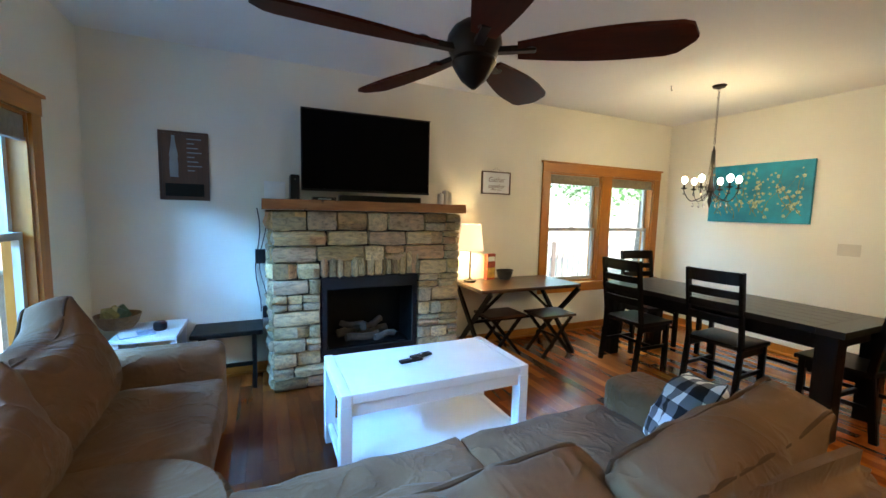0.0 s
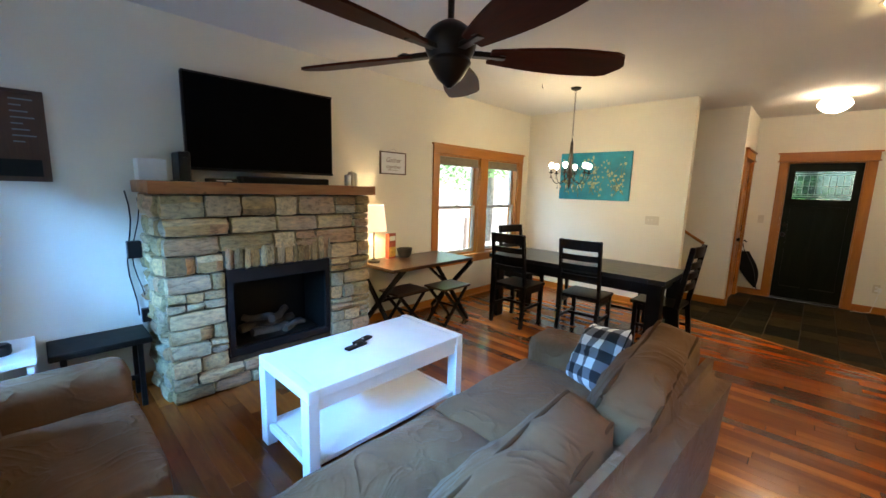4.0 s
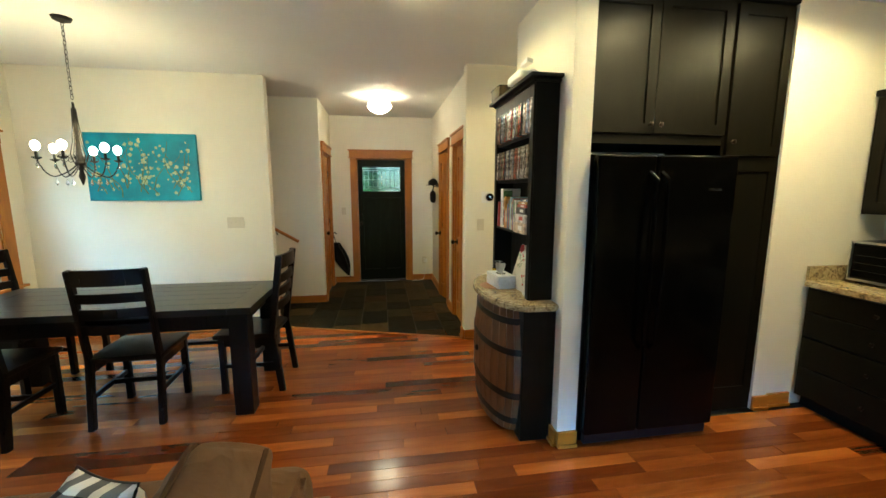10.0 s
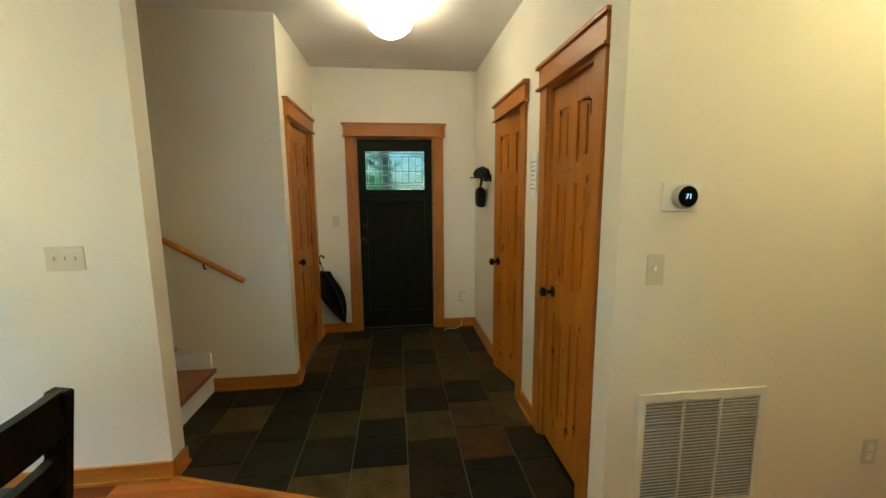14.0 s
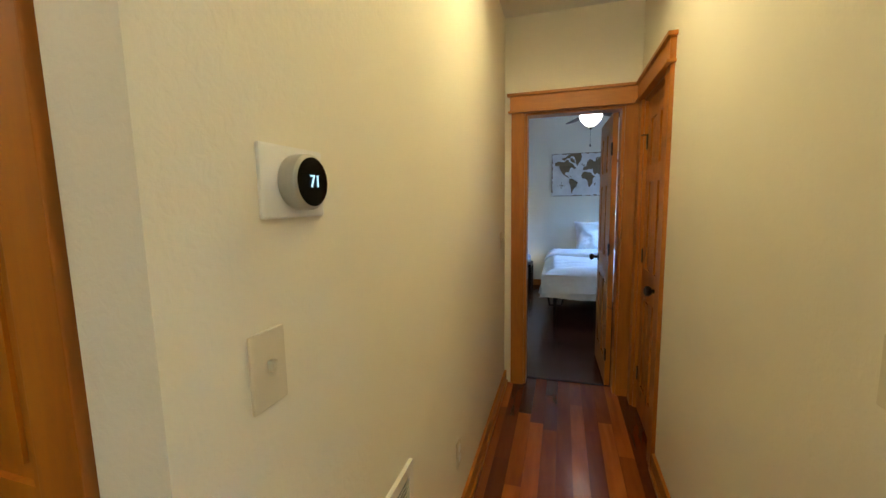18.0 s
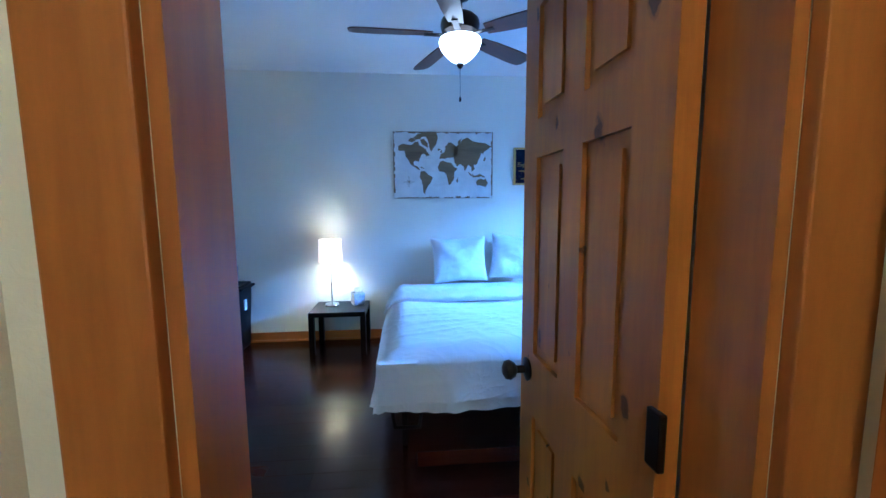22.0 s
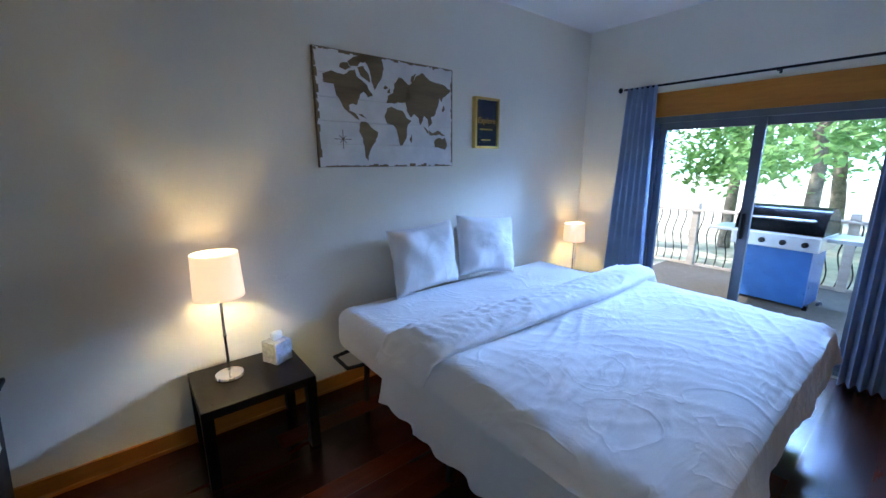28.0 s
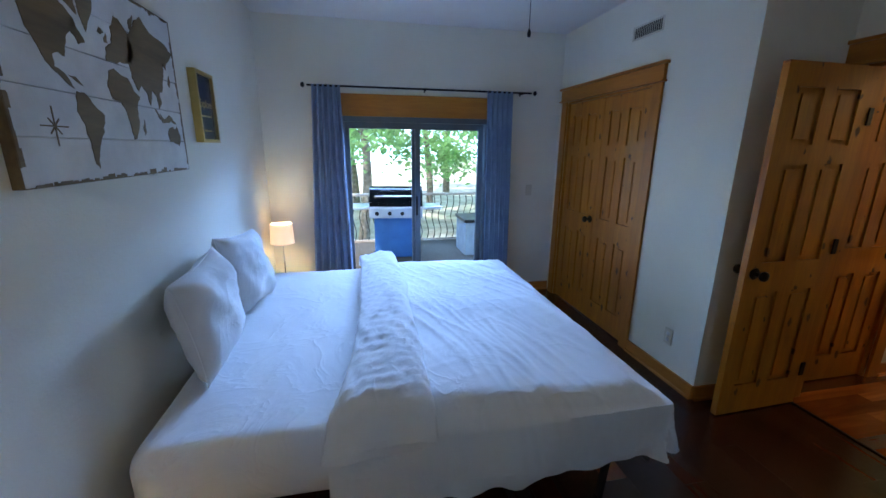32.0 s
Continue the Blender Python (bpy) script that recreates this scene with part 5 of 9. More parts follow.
table_lamp("table_lamp", "lit bronze table lamp with a cream shade on the trestle table", (2.72, 4.03, 0.735), 0.3, 0.33, 0.27, 0.135, 0.1, M_BRONZE)
bk = thing("game_box", "tall colourful game box standing on the trestle table", "box", (3.0, 4.10, 0.735), 12)
part("body", box(-0.06, -0.025, 0, 0.06, 0.025, 0.28, 0.002), mat_plain("red_card", (0.3, 0.05, 0.02), 0.5, 0, 0.5, 14), bk)
part("panel", box(-0.055, -0.0265, 0.02, 0.055, -0.0255, 0.13), mat_plain("yellow_card", (0.55, 0.35, 0.06), 0.5, 0, 0.5, 20), bk)
part("lettering_block", box(-0.05, -0.0265, 0.2, 0.05, -0.0255, 0.25), M_PAPER, bk)
bw = thing("wire_basket", "black wire basket on the trestle table", "basket", (3.17, 4.06, 0.735))
part("rim", moved(tube([(0.1 * math.cos(a), 0.07 * math.sin(a), 0.1) for a in [2 * math.pi * k / 24 for k in range(25)]], 0.004, 6), 0, 0, 0), M_IRON, bw)
part("bowl", lathe([(0.06, 0.002), (0.075, 0.03), (0.085, 0.07), (0.088, 0.098), (0.083, 0.095), (0.07, 0.03), (0.055, 0.006)], 20), M_IRON, bw, "", 40)

# corner things beside the fireplace
wt = thing("side_table", "small white side table in the corner by the window", "side table", (0.03, 3.85, 0))
part("tabletop", box(-0.2, -0.22, 0.53, 0.18, 0.24, 0.56, 0.004), M_WHITEPAINT, wt)
for q in [(-0.18, -0.2), (0.14, -0.2), (-0.18, 0.2), (0.14, 0.2)]:
    part("leg", box(q[0], q[1], 0, q[0] + 0.03, q[1] + 0.03, 0.53, 0.003), M_WHITEPAINT, wt)
part("shelf", box(-0.17, -0.18, 0.2, 0.14, 0.2, 0.215, 0.003), M_WHITEPAINT, wt)
ba = thing("wicker_basket", "brown wicker basket full of odds and ends", "basket", (-0.20, 3.97, 0.56))
part("bowl", lathe([(0.09, 0), (0.12, 0.04), (0.14, 0.1), (0.135, 0.1), (0.11, 0.04), (0.08, 0.01)], 22), mat_fabric("wicker", (0.16, 0.09, 0.04), (0.27, 0.16, 0.07), 1.0, 0.8, 40), ba, "", 40)
rr = random.Random(5)
for k in range(7):
    col = rr.choice([(0.25, 0.2, 0.05), (0.06, 0.1, 0.06), (0.3, 0.12, 0.05), (0.1, 0.1, 0.12), (0.4, 0.33, 0.15)])
    o = part("odd_item", soft(box(-0.05, -0.02, 0, 0.05, 0.02, 0.1, 0.006), 0.006, 20, k), mat_plain("item_colour", col, 0.6, 0, 0.3, 10), ba)
    o.matrix_basis = pose(rr.uniform(-0.06, 0.06), rr.uniform(-0.05, 0.05), 0.05, rr.uniform(-35, 35), rr.uniform(-35, 35), rr.uniform(0, 180))
sp = thing("speaker", "small black puck speaker on the white side table", "speaker", (0.08, 3.82, 0.56))
part("body", lathe([(0.035, 0), (0.042, 0.01), (0.042, 0.05), (0.03, 0.062)], 20), M_BLACKPL, sp, "", 40)
mg = thing("magazine", "open magazine lying on the white side table", "magazine", (-0.04, 3.74, 0.56), 20)
part("cover", box(-0.1, -0.07, 0, 0.1, 0.07, 0.008, 0.002), mat_plain("glossy_cover", (0.25, 0.35, 0.45), 0.3, 0, 0.7, 18), mg)
part("pages", box(-0.098, -0.069, 0.008, 0.0, 0.069, 0.011), M_PAPER, mg)
bst = thing("black_stool", "low black stool beside the fireplace", "stool", (0.50, 3.99, 0))
part("seat", box(-0.25, -0.17, 0.45, 0.25, 0.17, 0.49, 0.01), M_BLACK, bst)
for sx in (-0.2, 0.17):
    for sy in (-0.13, 0.1):
        part("leg", box(sx, sy, 0, sx + 0.03, sy + 0.03, 0.45, 0.003), M_BLACK, bst)
part("stretcher", box(-0.18, -0.01, 0.15, 0.18, 0.015, 0.18, 0.003), M_BLACK, bst)
cb = thing("television_cable", "thin black cables hanging down the wall", "cable", (0.72, 4.18, 0.5))
part("cable", tube([(0.02 * math.sin(k * 0.9), 0, 0.95 - k * 0.1) for k in range(10)], 0.005, 6), M_BLACK, cb)
part("cable", tube([(0.04 + 0.03 * math.sin(k * 0.7 + 1), -0.005, 0.9 - k * 0.08) for k in range(10)], 0.004, 6), M_BLACK, cb)
part("adapter", box(-0.02, -0.06, 0.48, 0.06, 0.005, 0.6, 0.006), M_BLACKPL, cb)
part("outlet_box", box(0.03, -0.04, 0.0, 0.09, 0.005, 0.1, 0.006), M_BLACKPL, cb)
ho = thing("ceiling_hook", "small dark hook screwed into the ceiling", "hook", (4.318, 3.088, 2.70))
part("shank", tube([(0, 0, 0), (0, 0, -0.03), (0.012, 0, -0.045), (0.02, 0, -0.035)], 0.003, 6), M_IRON, ho)

# ---- dining ----
dt = thing("dining_table", "heavy dark-stained plank dining table", "dining table", (4.475, 2.56, 0))
for k in range(6):
    x0 = -0.405 + k * 0.135
    part("top_plank", box(x0, -0.82, 0.715, x0 + 0.1335, 0.82, 0.76, 0.002), M_DARKWOODY, dt)
for s in (-1, 1):
    part("breadboard_end", box(-0.405, s * 0.895 - 0.074, 0.715, 0.4035, s * 0.895 + 0.074, 0.76, 0.002), M_DARKWOODY, dt)
for s in (-1, 1):
    part("apron", box(s * 0.33 - 0.012, -0.82, 0.60, s * 0.33 + 0.012, 0.82, 0.715, 0.003), M_DARKWOOD, dt)
    part("apron", box(-0.32, s * 0.86 - 0.012, 0.60, 0.32, s * 0.86 + 0.012, 0.715, 0.003), M_DARKWOOD, dt)
    for q in (-1, 1):
        part("leg", box(s * 0.335 - 0.06, q * 0.88 - 0.06, 0, s * 0.335 + 0.06, q * 0.88 + 0.06, 0.715, 0.006), M_DARKWOOD, dt)


def dining_chair(loc, rz):
    """Ladder-back chair; the sitter looks along local +x."""
    c = thing("dining_chair", "espresso-stained ladder-back wooden dining chair", "chair", loc, rz, "chairs round the dining table")
    part("seat", box(-0.2, -0.22, 0.43, 0.23, 0.22, 0.465, 0.01), M_DARKWOOD, c)
    for s in (-1, 1):
        part("front_leg", box(0.16, s * 0.19 - 0.02, 0, 0.2, s * 0.19 + 0.02, 0.43, 0.004), M_DARKWOOD, c)
        part("back_leg", bar((-0.24, s * 0.2, 0), (-0.185, s * 0.2, 0.46), 0.045, 0.035, 0.004, (0, 1, 0)), M_DARKWOOD, c)
        part("back_post", bar((-0.185, s * 0.2, 0.44), (-0.27, s * 0.2, 1.05), 0.045, 0.03, 0.004, (0, 1, 0)), M_DARKWOOD, c)
        part("side_stretcher", box(-0.2, s * 0.19 - 0.01, 0.2, 0.18, s * 0.19 + 0.01, 0.23, 0.002), M_DARKWOOD, c)
        part("side_rail", box(-0.18, s * 0.19 - 0.012, 0.37, 0.18, s * 0.19 + 0.012, 0.43, 0.002), M_DARKWOOD, c)
    for i, (z, h) in enumerate(((1.0, 0.1), (0.87, 0.06), (0.77, 0.06), (0.66, 0.06))):
        x = -0.185 - 0.085 * (z - 0.44) / 0.59
        b = bm_new()
        add_box(b, x - 0.012, -0.2, z - h / 2, x + 0.012, 0.2, z + h / 2)
        bmesh.ops.subdivide_edges(b, edges=[e for e in b.edges if e.calc_length() > 0.3], cuts=6)
        for v in b.verts:
            v.co.x -= 0.025 * (1 - (v.co.y / 0.2) ** 2)
        part("back_slat", b, M_DARKWOOD, c, "curved ladder-back slat", 60)
    part("cross_stretcher", box(-0.01, -0.19, 0.2, 0.015, 0.19, 0.23, 0.002), M_DARKWOOD, c)
    return c


ch = dining_chair((4.13, 3.13, 0), 0)
copy_thing(ch, pose(4.29, 2.39, 0, 0, 0, 3))
copy_thing(ch, pose(4.60, 1.735, 0, 0, 0, 88))
copy_thing(ch, pose(4.80, 3.50, 0, 0, 0, -100))
bn = thing("dining_bench", "low dark wooden bench on the far side of the table", "bench", (5.10, 2.55, 0))
part("seat", box(-0.17, -0.62, 0.43, 0.17, 0.62, 0.47, 0.008), mat_plain("pale_cushion", (0.5, 0.5, 0.48), 0.6), bn, "pale padded bench seat")
for q in (-0.52, 0.48):
    for s in (-0.13, 0.09):
        part("leg", box(s, q, 0, s + 0.04, q + 0.04, 0.43, 0.004), M_DARKWOOD, bn)
part("stretcher", box(-0.015, -0.5, 0.14, 0.015, 0.5, 0.17, 0.003), M_DARKWOOD, bn)

# chandelier
M_CRYSTAL = mat_glass("crystal_drop", (0.95, 0.97, 1.0), 0.02)
M_CRYSTAL.node_tree.nodes["Principled BSDF"].inputs["IOR"].default_value = 1.5
cx, cy = CHAND
cdl = thing("chandelier", "dark iron candle chandelier with six lit bulbs", "chandelier", (cx, cy, 0))
part("canopy", moved(lathe([(0.012, -0.035), (0.05, -0.02), (0.06, 0)], 20), 0, 0, 2.70), M_IRON, cdl, "", 40)
lk = bm_new()
for k in range(17):
    ring = tube([(0.009 * math.cos(a) * (1 if k % 2 else 0), 0.009 * math.cos(a) * (0 if k % 2 else 1), 0.018 * math.sin(a)) for a in [2 * math.pi * i / 10 for i in range(11)]], 0.0022, 4)
    me = bpy.data.meshes.new("tmp")
    moved(ring, 0, 0, 2.655 - k * 0.03).to_mesh(me)
    lk.from_mesh(me)
    bpy.data.meshes.remove(me)
part("chain", lk, M_IRON, cdl)
part("column", moved(lathe([(0.006, 0.58), (0.01, 0.52), (0.018, 0.46), (0.008, 0.4), (0.012, 0.3), (0.02, 0.22), (0.03, 0.16), (0.012, 0.1), (0.02, 0.06), (0.012, 0.03), (0.004, 0.0)], 18), 0, 0, 1.56), M_IRON, cdl, "turned iron column", 40)
part("hub", moved(lathe([(0.004, -0.045), (0.012, -0.03), (0.03, -0.012), (0.034, 0.008), (0.014, 0.02)], 18), 0, 0, 1.715), M_IRON, cdl, "", 40)
for k in range(6):
    a = 2 * math.pi * k / 6 + 0.2
    ca_, sa_ = math.cos(a), math.sin(a)
    part("stem", tube([(r * ca_, r * sa_, z) for r, z in ((0.012, 2.10), (0.016, 2.0), (0.03, 1.86), (0.05, 1.77), (0.026, 1.70))], 0.003, 6), M_IRON, cdl, "", 60)
    scroll = [(0.085 + 0.034 * (1 - i / 24) * math.cos(i * 0.5), 1.745 + 0.034 * (1 - i / 24) * math.sin(i * 0.5)) for i in range(22)]
    part("scroll", tube([(r * ca_, r * sa_, z) for r, z in scroll], 0.0026, 5), M_IRON, cdl, "", 60)
    pts = []
    for i in range(19):
        u = i / 18
        r = 0.026 + 0.194 * math.sin(u * math.pi / 2) ** 1.2
        z = 1.70 - 0.085 * math.sin(min(1.0, u * 1.3) * math.pi * 0.7) + 0.105 * max(0.0, (u - 0.45) / 0.55) ** 1.3
        pts.append((r * ca_, r * sa_, z))
    arm = part("arm", tube(pts, 0.0042, 8), M_IRON, cdl, "curved iron arm", 60)
    ex, ey, ez = pts[-1]
    part("drip_pan", moved(lathe([(0.008, -0.005), (0.026, 0.006), (0.028, 0.012), (0.008, 0.008)], 18), ex, ey, ez), M_IRON, arm, "", 40)
    part("candle_sleeve", moved(lathe([(0.009, 0.008), (0.009, 0.055)], 12), ex, ey, ez), M_IRON, arm, "", 40)
    part("bulb", moved(lathe([(0.009, 0.055), (0.021, 0.070), (0.026, 0.09), (0.02, 0.11), (0.005, 0.122)], 16), ex, ey, ez), M_BULB, arm, "lit round bulb", 60)
    for q, dz in ((1.0, -0.004), (0.62, -0.01)):
        part("pendant", moved(lathe([(0.001, -0.055), (0.01, -0.04), (0.005, -0.018), (0.001, -0.004)], 8), ex * q, ey * q, (ez if q == 1.0 else pts[9][2]) + dz), M_CRYSTAL, arm, "clear glass drop")

# blossom canvas
M_TEAL = mat_plain("teal_canvas", (0.008, 0.25, 0.36), 0.6, 0, 0.35, 4, 0.3, 90)
M_BRANCH = mat_plain("branch_paint", (0.16, 0.18, 0.06), 0.7, 0, 0.4, 20)
M_PETAL = mat_plain("petal_paint", (0.46, 0.47, 0.28), 0.7, 0, 0.25, 30)
cv = thing("blossom_canvas", "teal canvas painting of pale blossoming branches", "painting", (5.91, 3.09, 1.418), 90)
cv.matrix_basis = pose(5.91, 3.09, 1.418, 0, 0, -90)
part("canvas", box(-0.51, -0.035, 0, 0.51, 0, 0.67, 0.004), M_TEAL, cv)
rb = random.Random(11)
pt_bm = bm_new()
tips = []
for k in range(17):
    x, z, ang = 0.44 - 0.055 * k + rb.uniform(-0.05, 0.05), 0.02 + rb.uniform(0, 0.12), rb.uniform(60, 130)
    pts = []
    for i in range(9):
        pts.append((x, -0.037, z))
        x += 0.062 * math.cos(radians(ang))
        z += 0.062 * math.sin(radians(ang))
        ang += rb.uniform(-28, 28)
        if not (-0.48 < x < 0.48 and 0.03 < z < 0.64):
            break
    if len(pts) > 2:
        part("branch", tube(pts, [0.0045 - 0.0004 * i for i in range(len(pts))], 5), M_BRANCH, cv, "painted olive branch")
        tips += pts[1:]
for k in range(120):
    x, _, z = rb.choice(tips)
    x += rb.uniform(-0.05, 0.05)
    z += rb.uniform(-0.05, 0.05)
    r = rb.uniform(0.008, 0.021)
    if abs(x) > 0.48 or not 0.02 < z < 0.65:
        continue
    for p in range(5):
        a = p * 1.2566 + rb.random()
        m = pose(x + 0.55 * r * math.cos(a), -0.0385 - 0.001 * rb.random(), z + 0.55 * r * math.sin(a), 90, 0, 0)
        bmesh.ops.create_circle(pt_bm, cap_ends=True, segments=6, radius=r * 0.5, matrix=m)
pm = part("blossom", pt_bm, M_PETAL, cv, "painted cream blossoms")
pm["kind"] = "stuff"
sw = thing("light_switch", "three-gang almond light switch on the dining wall", "light switch", (5.91, 2.265, 1.18), -90)
sw.matrix_basis = pose(5.91, 2.265, 1.18, 0, 0, -90)
part("plate", box(-0.085, -0.006, -0.058, 0.085, 0, 0.058, 0.003), M_WHITEPLASTIC, sw)
for k in (-0.046, 0, 0.046):
    part("toggle", box(k - 0.005, -0.016, -0.006, k + 0.005, -0.006, 0.012, 0.002), M_WHITEPLASTIC, sw)

# ---- kitchen ----
def shaker(parent, x0, x1, z0, z1, y, name="cabinet_door", mat=None, knob_at=None, bead=False):
    """A framed cabinet front in the plane y, seen from local -y."""
    mt = mat or M_BLACKCAB
    b = bm_new()
    w = 0.06
    for a in [(x0, y - 0.02, z0, x0 + w, y, z1), (x1 - w, y - 0.02, z0, x1, y, z1), (x0 + w, y - 0.02, z0, x1 - w, y, z0 + w), (x0 + w, y - 0.02, z1 - w, x1 - w, y, z1)]:
        add_box(b, *a)
    d = part(name, b, mt, parent)
    pb = bm_new()
    if bead:
        n = max(3, int((x1 - x0 - 2 * w) / 0.04))
        st_ = (x1 - x0 - 2 * w) / n
        prof = []
        for k in range(n):
            a0 = x0 + w + k * st_
            prof += [(a0, y - 0.004), (a0 + 0.004, y - 0.011), (a0 + st_ - 0.004, y - 0.011)]
        prof.append((x1 - w, y - 0.004))
        cols = [[pb.verts.new((px, py, pz)) for pz in (z0 + w, z1 - w)] for px, py in prof]
        for c0, c1 in zip(cols, cols[1:]):
            pb.faces.new((c0[0], c1[0], c1[1], c0[1]))
    else:
        add_box(pb, x0 + w, y - 0.01, z0 + w, x1 - w, y, z1 - w)
    part("panel", pb, mt, d)
    if knob_at:
        part("knob", moved(lathe([(0.005, 0), (0.005, 0.012), (0.013, 0.018), (0.014, 0.026), (0.006, 0.03)], 14), knob_at[0], y - 0.02, knob_at[1], 90), M_BRONZE, d, "dark bronze knob", 40)
    return d


# local frame for the wall of tall cabinets: local x runs along -y, the room on local -y (world -x)
def facing_west(name, label, cat, y, z, x=3.62, group=""):
    t = thing(name, label, cat, (x, y, z), 0, group)
    t.matrix_basis = pose(x, y, z, 0, 0, -90)
    return t


uc = facing_west("cabinet_unit", "black panelled cabinet above the refrigerator", "cabinet", -0.40, 1.80)
part("body", box(0.0, 0.0, 0.0, 0.98, 0.5, 0.895), M_BLACKCAB, uc)
shaker(uc, 0.015, 0.49, 0.06, 0.83, 0.0, knob_at=(0.46, 0.11))
shaker(uc, 0.495, 0.975, 0.06, 0.83, 0.0, knob_at=(0.525, 0.11))
part("crown", box(0.0, -0.03, 0.84, 1.41, 0.0, 0.895, 0.006), M_BLACKCAB, uc)
pc = facing_west("cabinet_unit", "tall narrow black pantry cabinet beside the refrigerator", "cabinet", -1.38, 0.0)
part("body", box(0.003, 0.0, 0.0, 0.43, 0.5, 2.695), M_BLACKCAB, pc)
shaker(pc, 0.02, 0.41, 0.12, 1.70, 0.0, knob_at=(0.05, 1.0))
shaker(pc, 0.02, 0.41, 1.74, 2.62, 0.0, knob_at=(0.05, 1.82))

fg = facing_west("refrigerator", "tall glossy black side-by-side refrigerator", "refrigerator", -0.415, 0.0, 3.37)
part("cabinet_body", box(0.0, 0.06, 0.02, 0.86, 0.75, 1.72, 0.008), M_BLACKGLOSS, fg)
for a, b, hx in ((0.005, 0.345, 0.315), (0.355, 0.855, 0.385)):
    d = part("door", box(a, 0.0, 0.09, b, 0.058, 1.715, 0.014, 3), M_BLACKGLOSS, fg, "glossy black refrigerator door", 40)
    part("handle", join(tube([(hx, 0.0, 0.62), (hx, -0.045, 0.66), (hx, -0.055, 1.1), (hx, -0.045, 1.58), (hx, 0.0, 1.62)], 0.013, 10)), M_BLACKGLOSS, d, "long curved black handle", 60)
part("kick_grille", box(0.02, 0.03, 0.02, 0.84, 0.06, 0.08, 0.004), M_BLACKPL, fg)
part("badge", box(0.68, -0.002, 1.52, 0.76, 0.0, 1.535), M_CHROME, fg)

# counter run along the south wall: local frame is the world's, fronts face +y
def facing_north(name, label, cat, x, z, y, group=""):
    t = thing(name, label, cat, (x, y, z), 0, group)
    t.matrix_basis = pose(x, y, z, 0, 0, 180)
    return t


bc = facing_north("cabinet_unit", "black base cabinet with four drawers", "cabinet", 3.60, 0, -2.16)
part("body", box(0.0, 0.0, 0.09, 0.82, 0.57, 0.875), M_BLACKCAB, bc)
part("toe_kick", box(0.0, 0.06, 0, 0.82, 0.5, 0.09), M_BLACK, bc)
for k, (a, b) in enumerate(((0.11, 0.31), (0.32, 0.52), (0.53, 0.70), (0.71, 0.865))):
    d = part("drawer_front", box(0.015, -0.02, a, 0.805, 0.0, b, 0.004), M_BLACKCAB, bc)
    part("knob", moved(lathe([(0.005, 0), (0.005, 0.012), (0.013, 0.018), (0.012, 0.028)], 12), 0.41, -0.02, (a + b) / 2, 90), M_BRONZE, d)
bc2 = facing_north("cabinet_unit", "black base cabinets along the kitchen wall", "cabinet", 2.0, 0, -2.16)
part("body", box(0.0, 0.0, 0.09, 2.3, 0.57, 0.875), M_BLACKCAB, bc2)
for k in range(4):
    shaker(bc2, 0.01 + k * 0.57, 0.56 + k * 0.57, 0.12, 0.85, 0.0, knob_at=(0.5 + k * 0.57, 0.75))
ct = thing("countertop", "speckled brown granite countertop", "countertop", (3.2, -2.45, 0.875))
part("slab", box(-0.41, -0.29, 0, 0.40, 0.33, 0.04, 0.006), M_GRANITE, ct)
part("backsplash", box(-0.41, -0.295, 0.04, 0.40, -0.275, 0.14, 0.003), M_GRANITE, ct)
part("side_splash", box(0.385, -0.27, 0.04, 0.405, 0.32, 0.14, 0.003), M_GRANITE, ct)
ct2 = thing("countertop", "speckled brown granite countertop beyond the stove", "countertop", (0.85, -2.45, 0.875))
part("slab", box(-1.15, -0.29, 0, 1.15, 0.33, 0.04, 0.006), M_GRANITE, ct2)
up = facing_north("cabinet_unit", "black wall cabinet with crown moulding", "cabinet", 3.60, 1.365, -2.50)
part("body", box(0.0, 0.0, 0.0, 0.84, 0.25, 0.76), M_BLACKCAB, up)
shaker(up, 0.02, 0.41, 0.02, 0.74, 0.0, knob_at=(0.38, 0.08))
shaker(up, 0.43, 0.82, 0.02, 0.74, 0.0, knob_at=(0.46, 0.08))
part("crown", box(-0.0, -0.03, 0.76, 0.84, 0.25, 0.80, 0.008), M_BLACKCAB, up)
up2 = facing_north("cabinet_unit", "short black wall cabinet above the microwave", "cabinet", 2.75, 1.86, -2.50)
part("body", box(0.0, 0.0, 0.0, 0.76, 0.25, 0.30), M_BLACKCAB, up2)
shaker(up2, 0.02, 0.37, 0.02, 0.28, 0.0)
shaker(up2, 0.39, 0.74, 0.02, 0.28, 0.0)
part("crown", box(0.0, -0.03, 0.30, 0.76, 0.25, 0.34, 0.008), M_BLACKCAB, up2)
up3 = facing_north("cabinet_unit", "black wall cabinets along the kitchen", "cabinet", 1.98, 1.40, -2.50)
part("body", box(0.0, 0.0, 0.0, 2.2, 0.25, 0.76), M_BLACKCAB, up3)
for k in range(5):
    shaker(up3, 0.01 + k * 0.44, 0.43 + k * 0.44, 0.02, 0.74, 0.0)
part("crown", box(0.0, -0.03, 0.76, 2.2, 0.25, 0.80, 0.008), M_BLACKCAB, up3)
mw = facing_north("microwave", "black over-range microwave with a steel band", "microwave", 2.75, 1.42, -2.40)
part("body", box(0.0, 0.0, 0.0, 0.76, 0.34, 0.43, 0.006), M_BLACKGLOSS, mw)
part("door", box(0.01, -0.02, 0.05, 0.56, 0.0, 0.36, 0.006), M_BLACKGLOSS, mw)
part("steel_band", box(0.0, -0.012, 0.37, 0.76, 0.0, 0.425, 0.004), M_STEEL, mw)
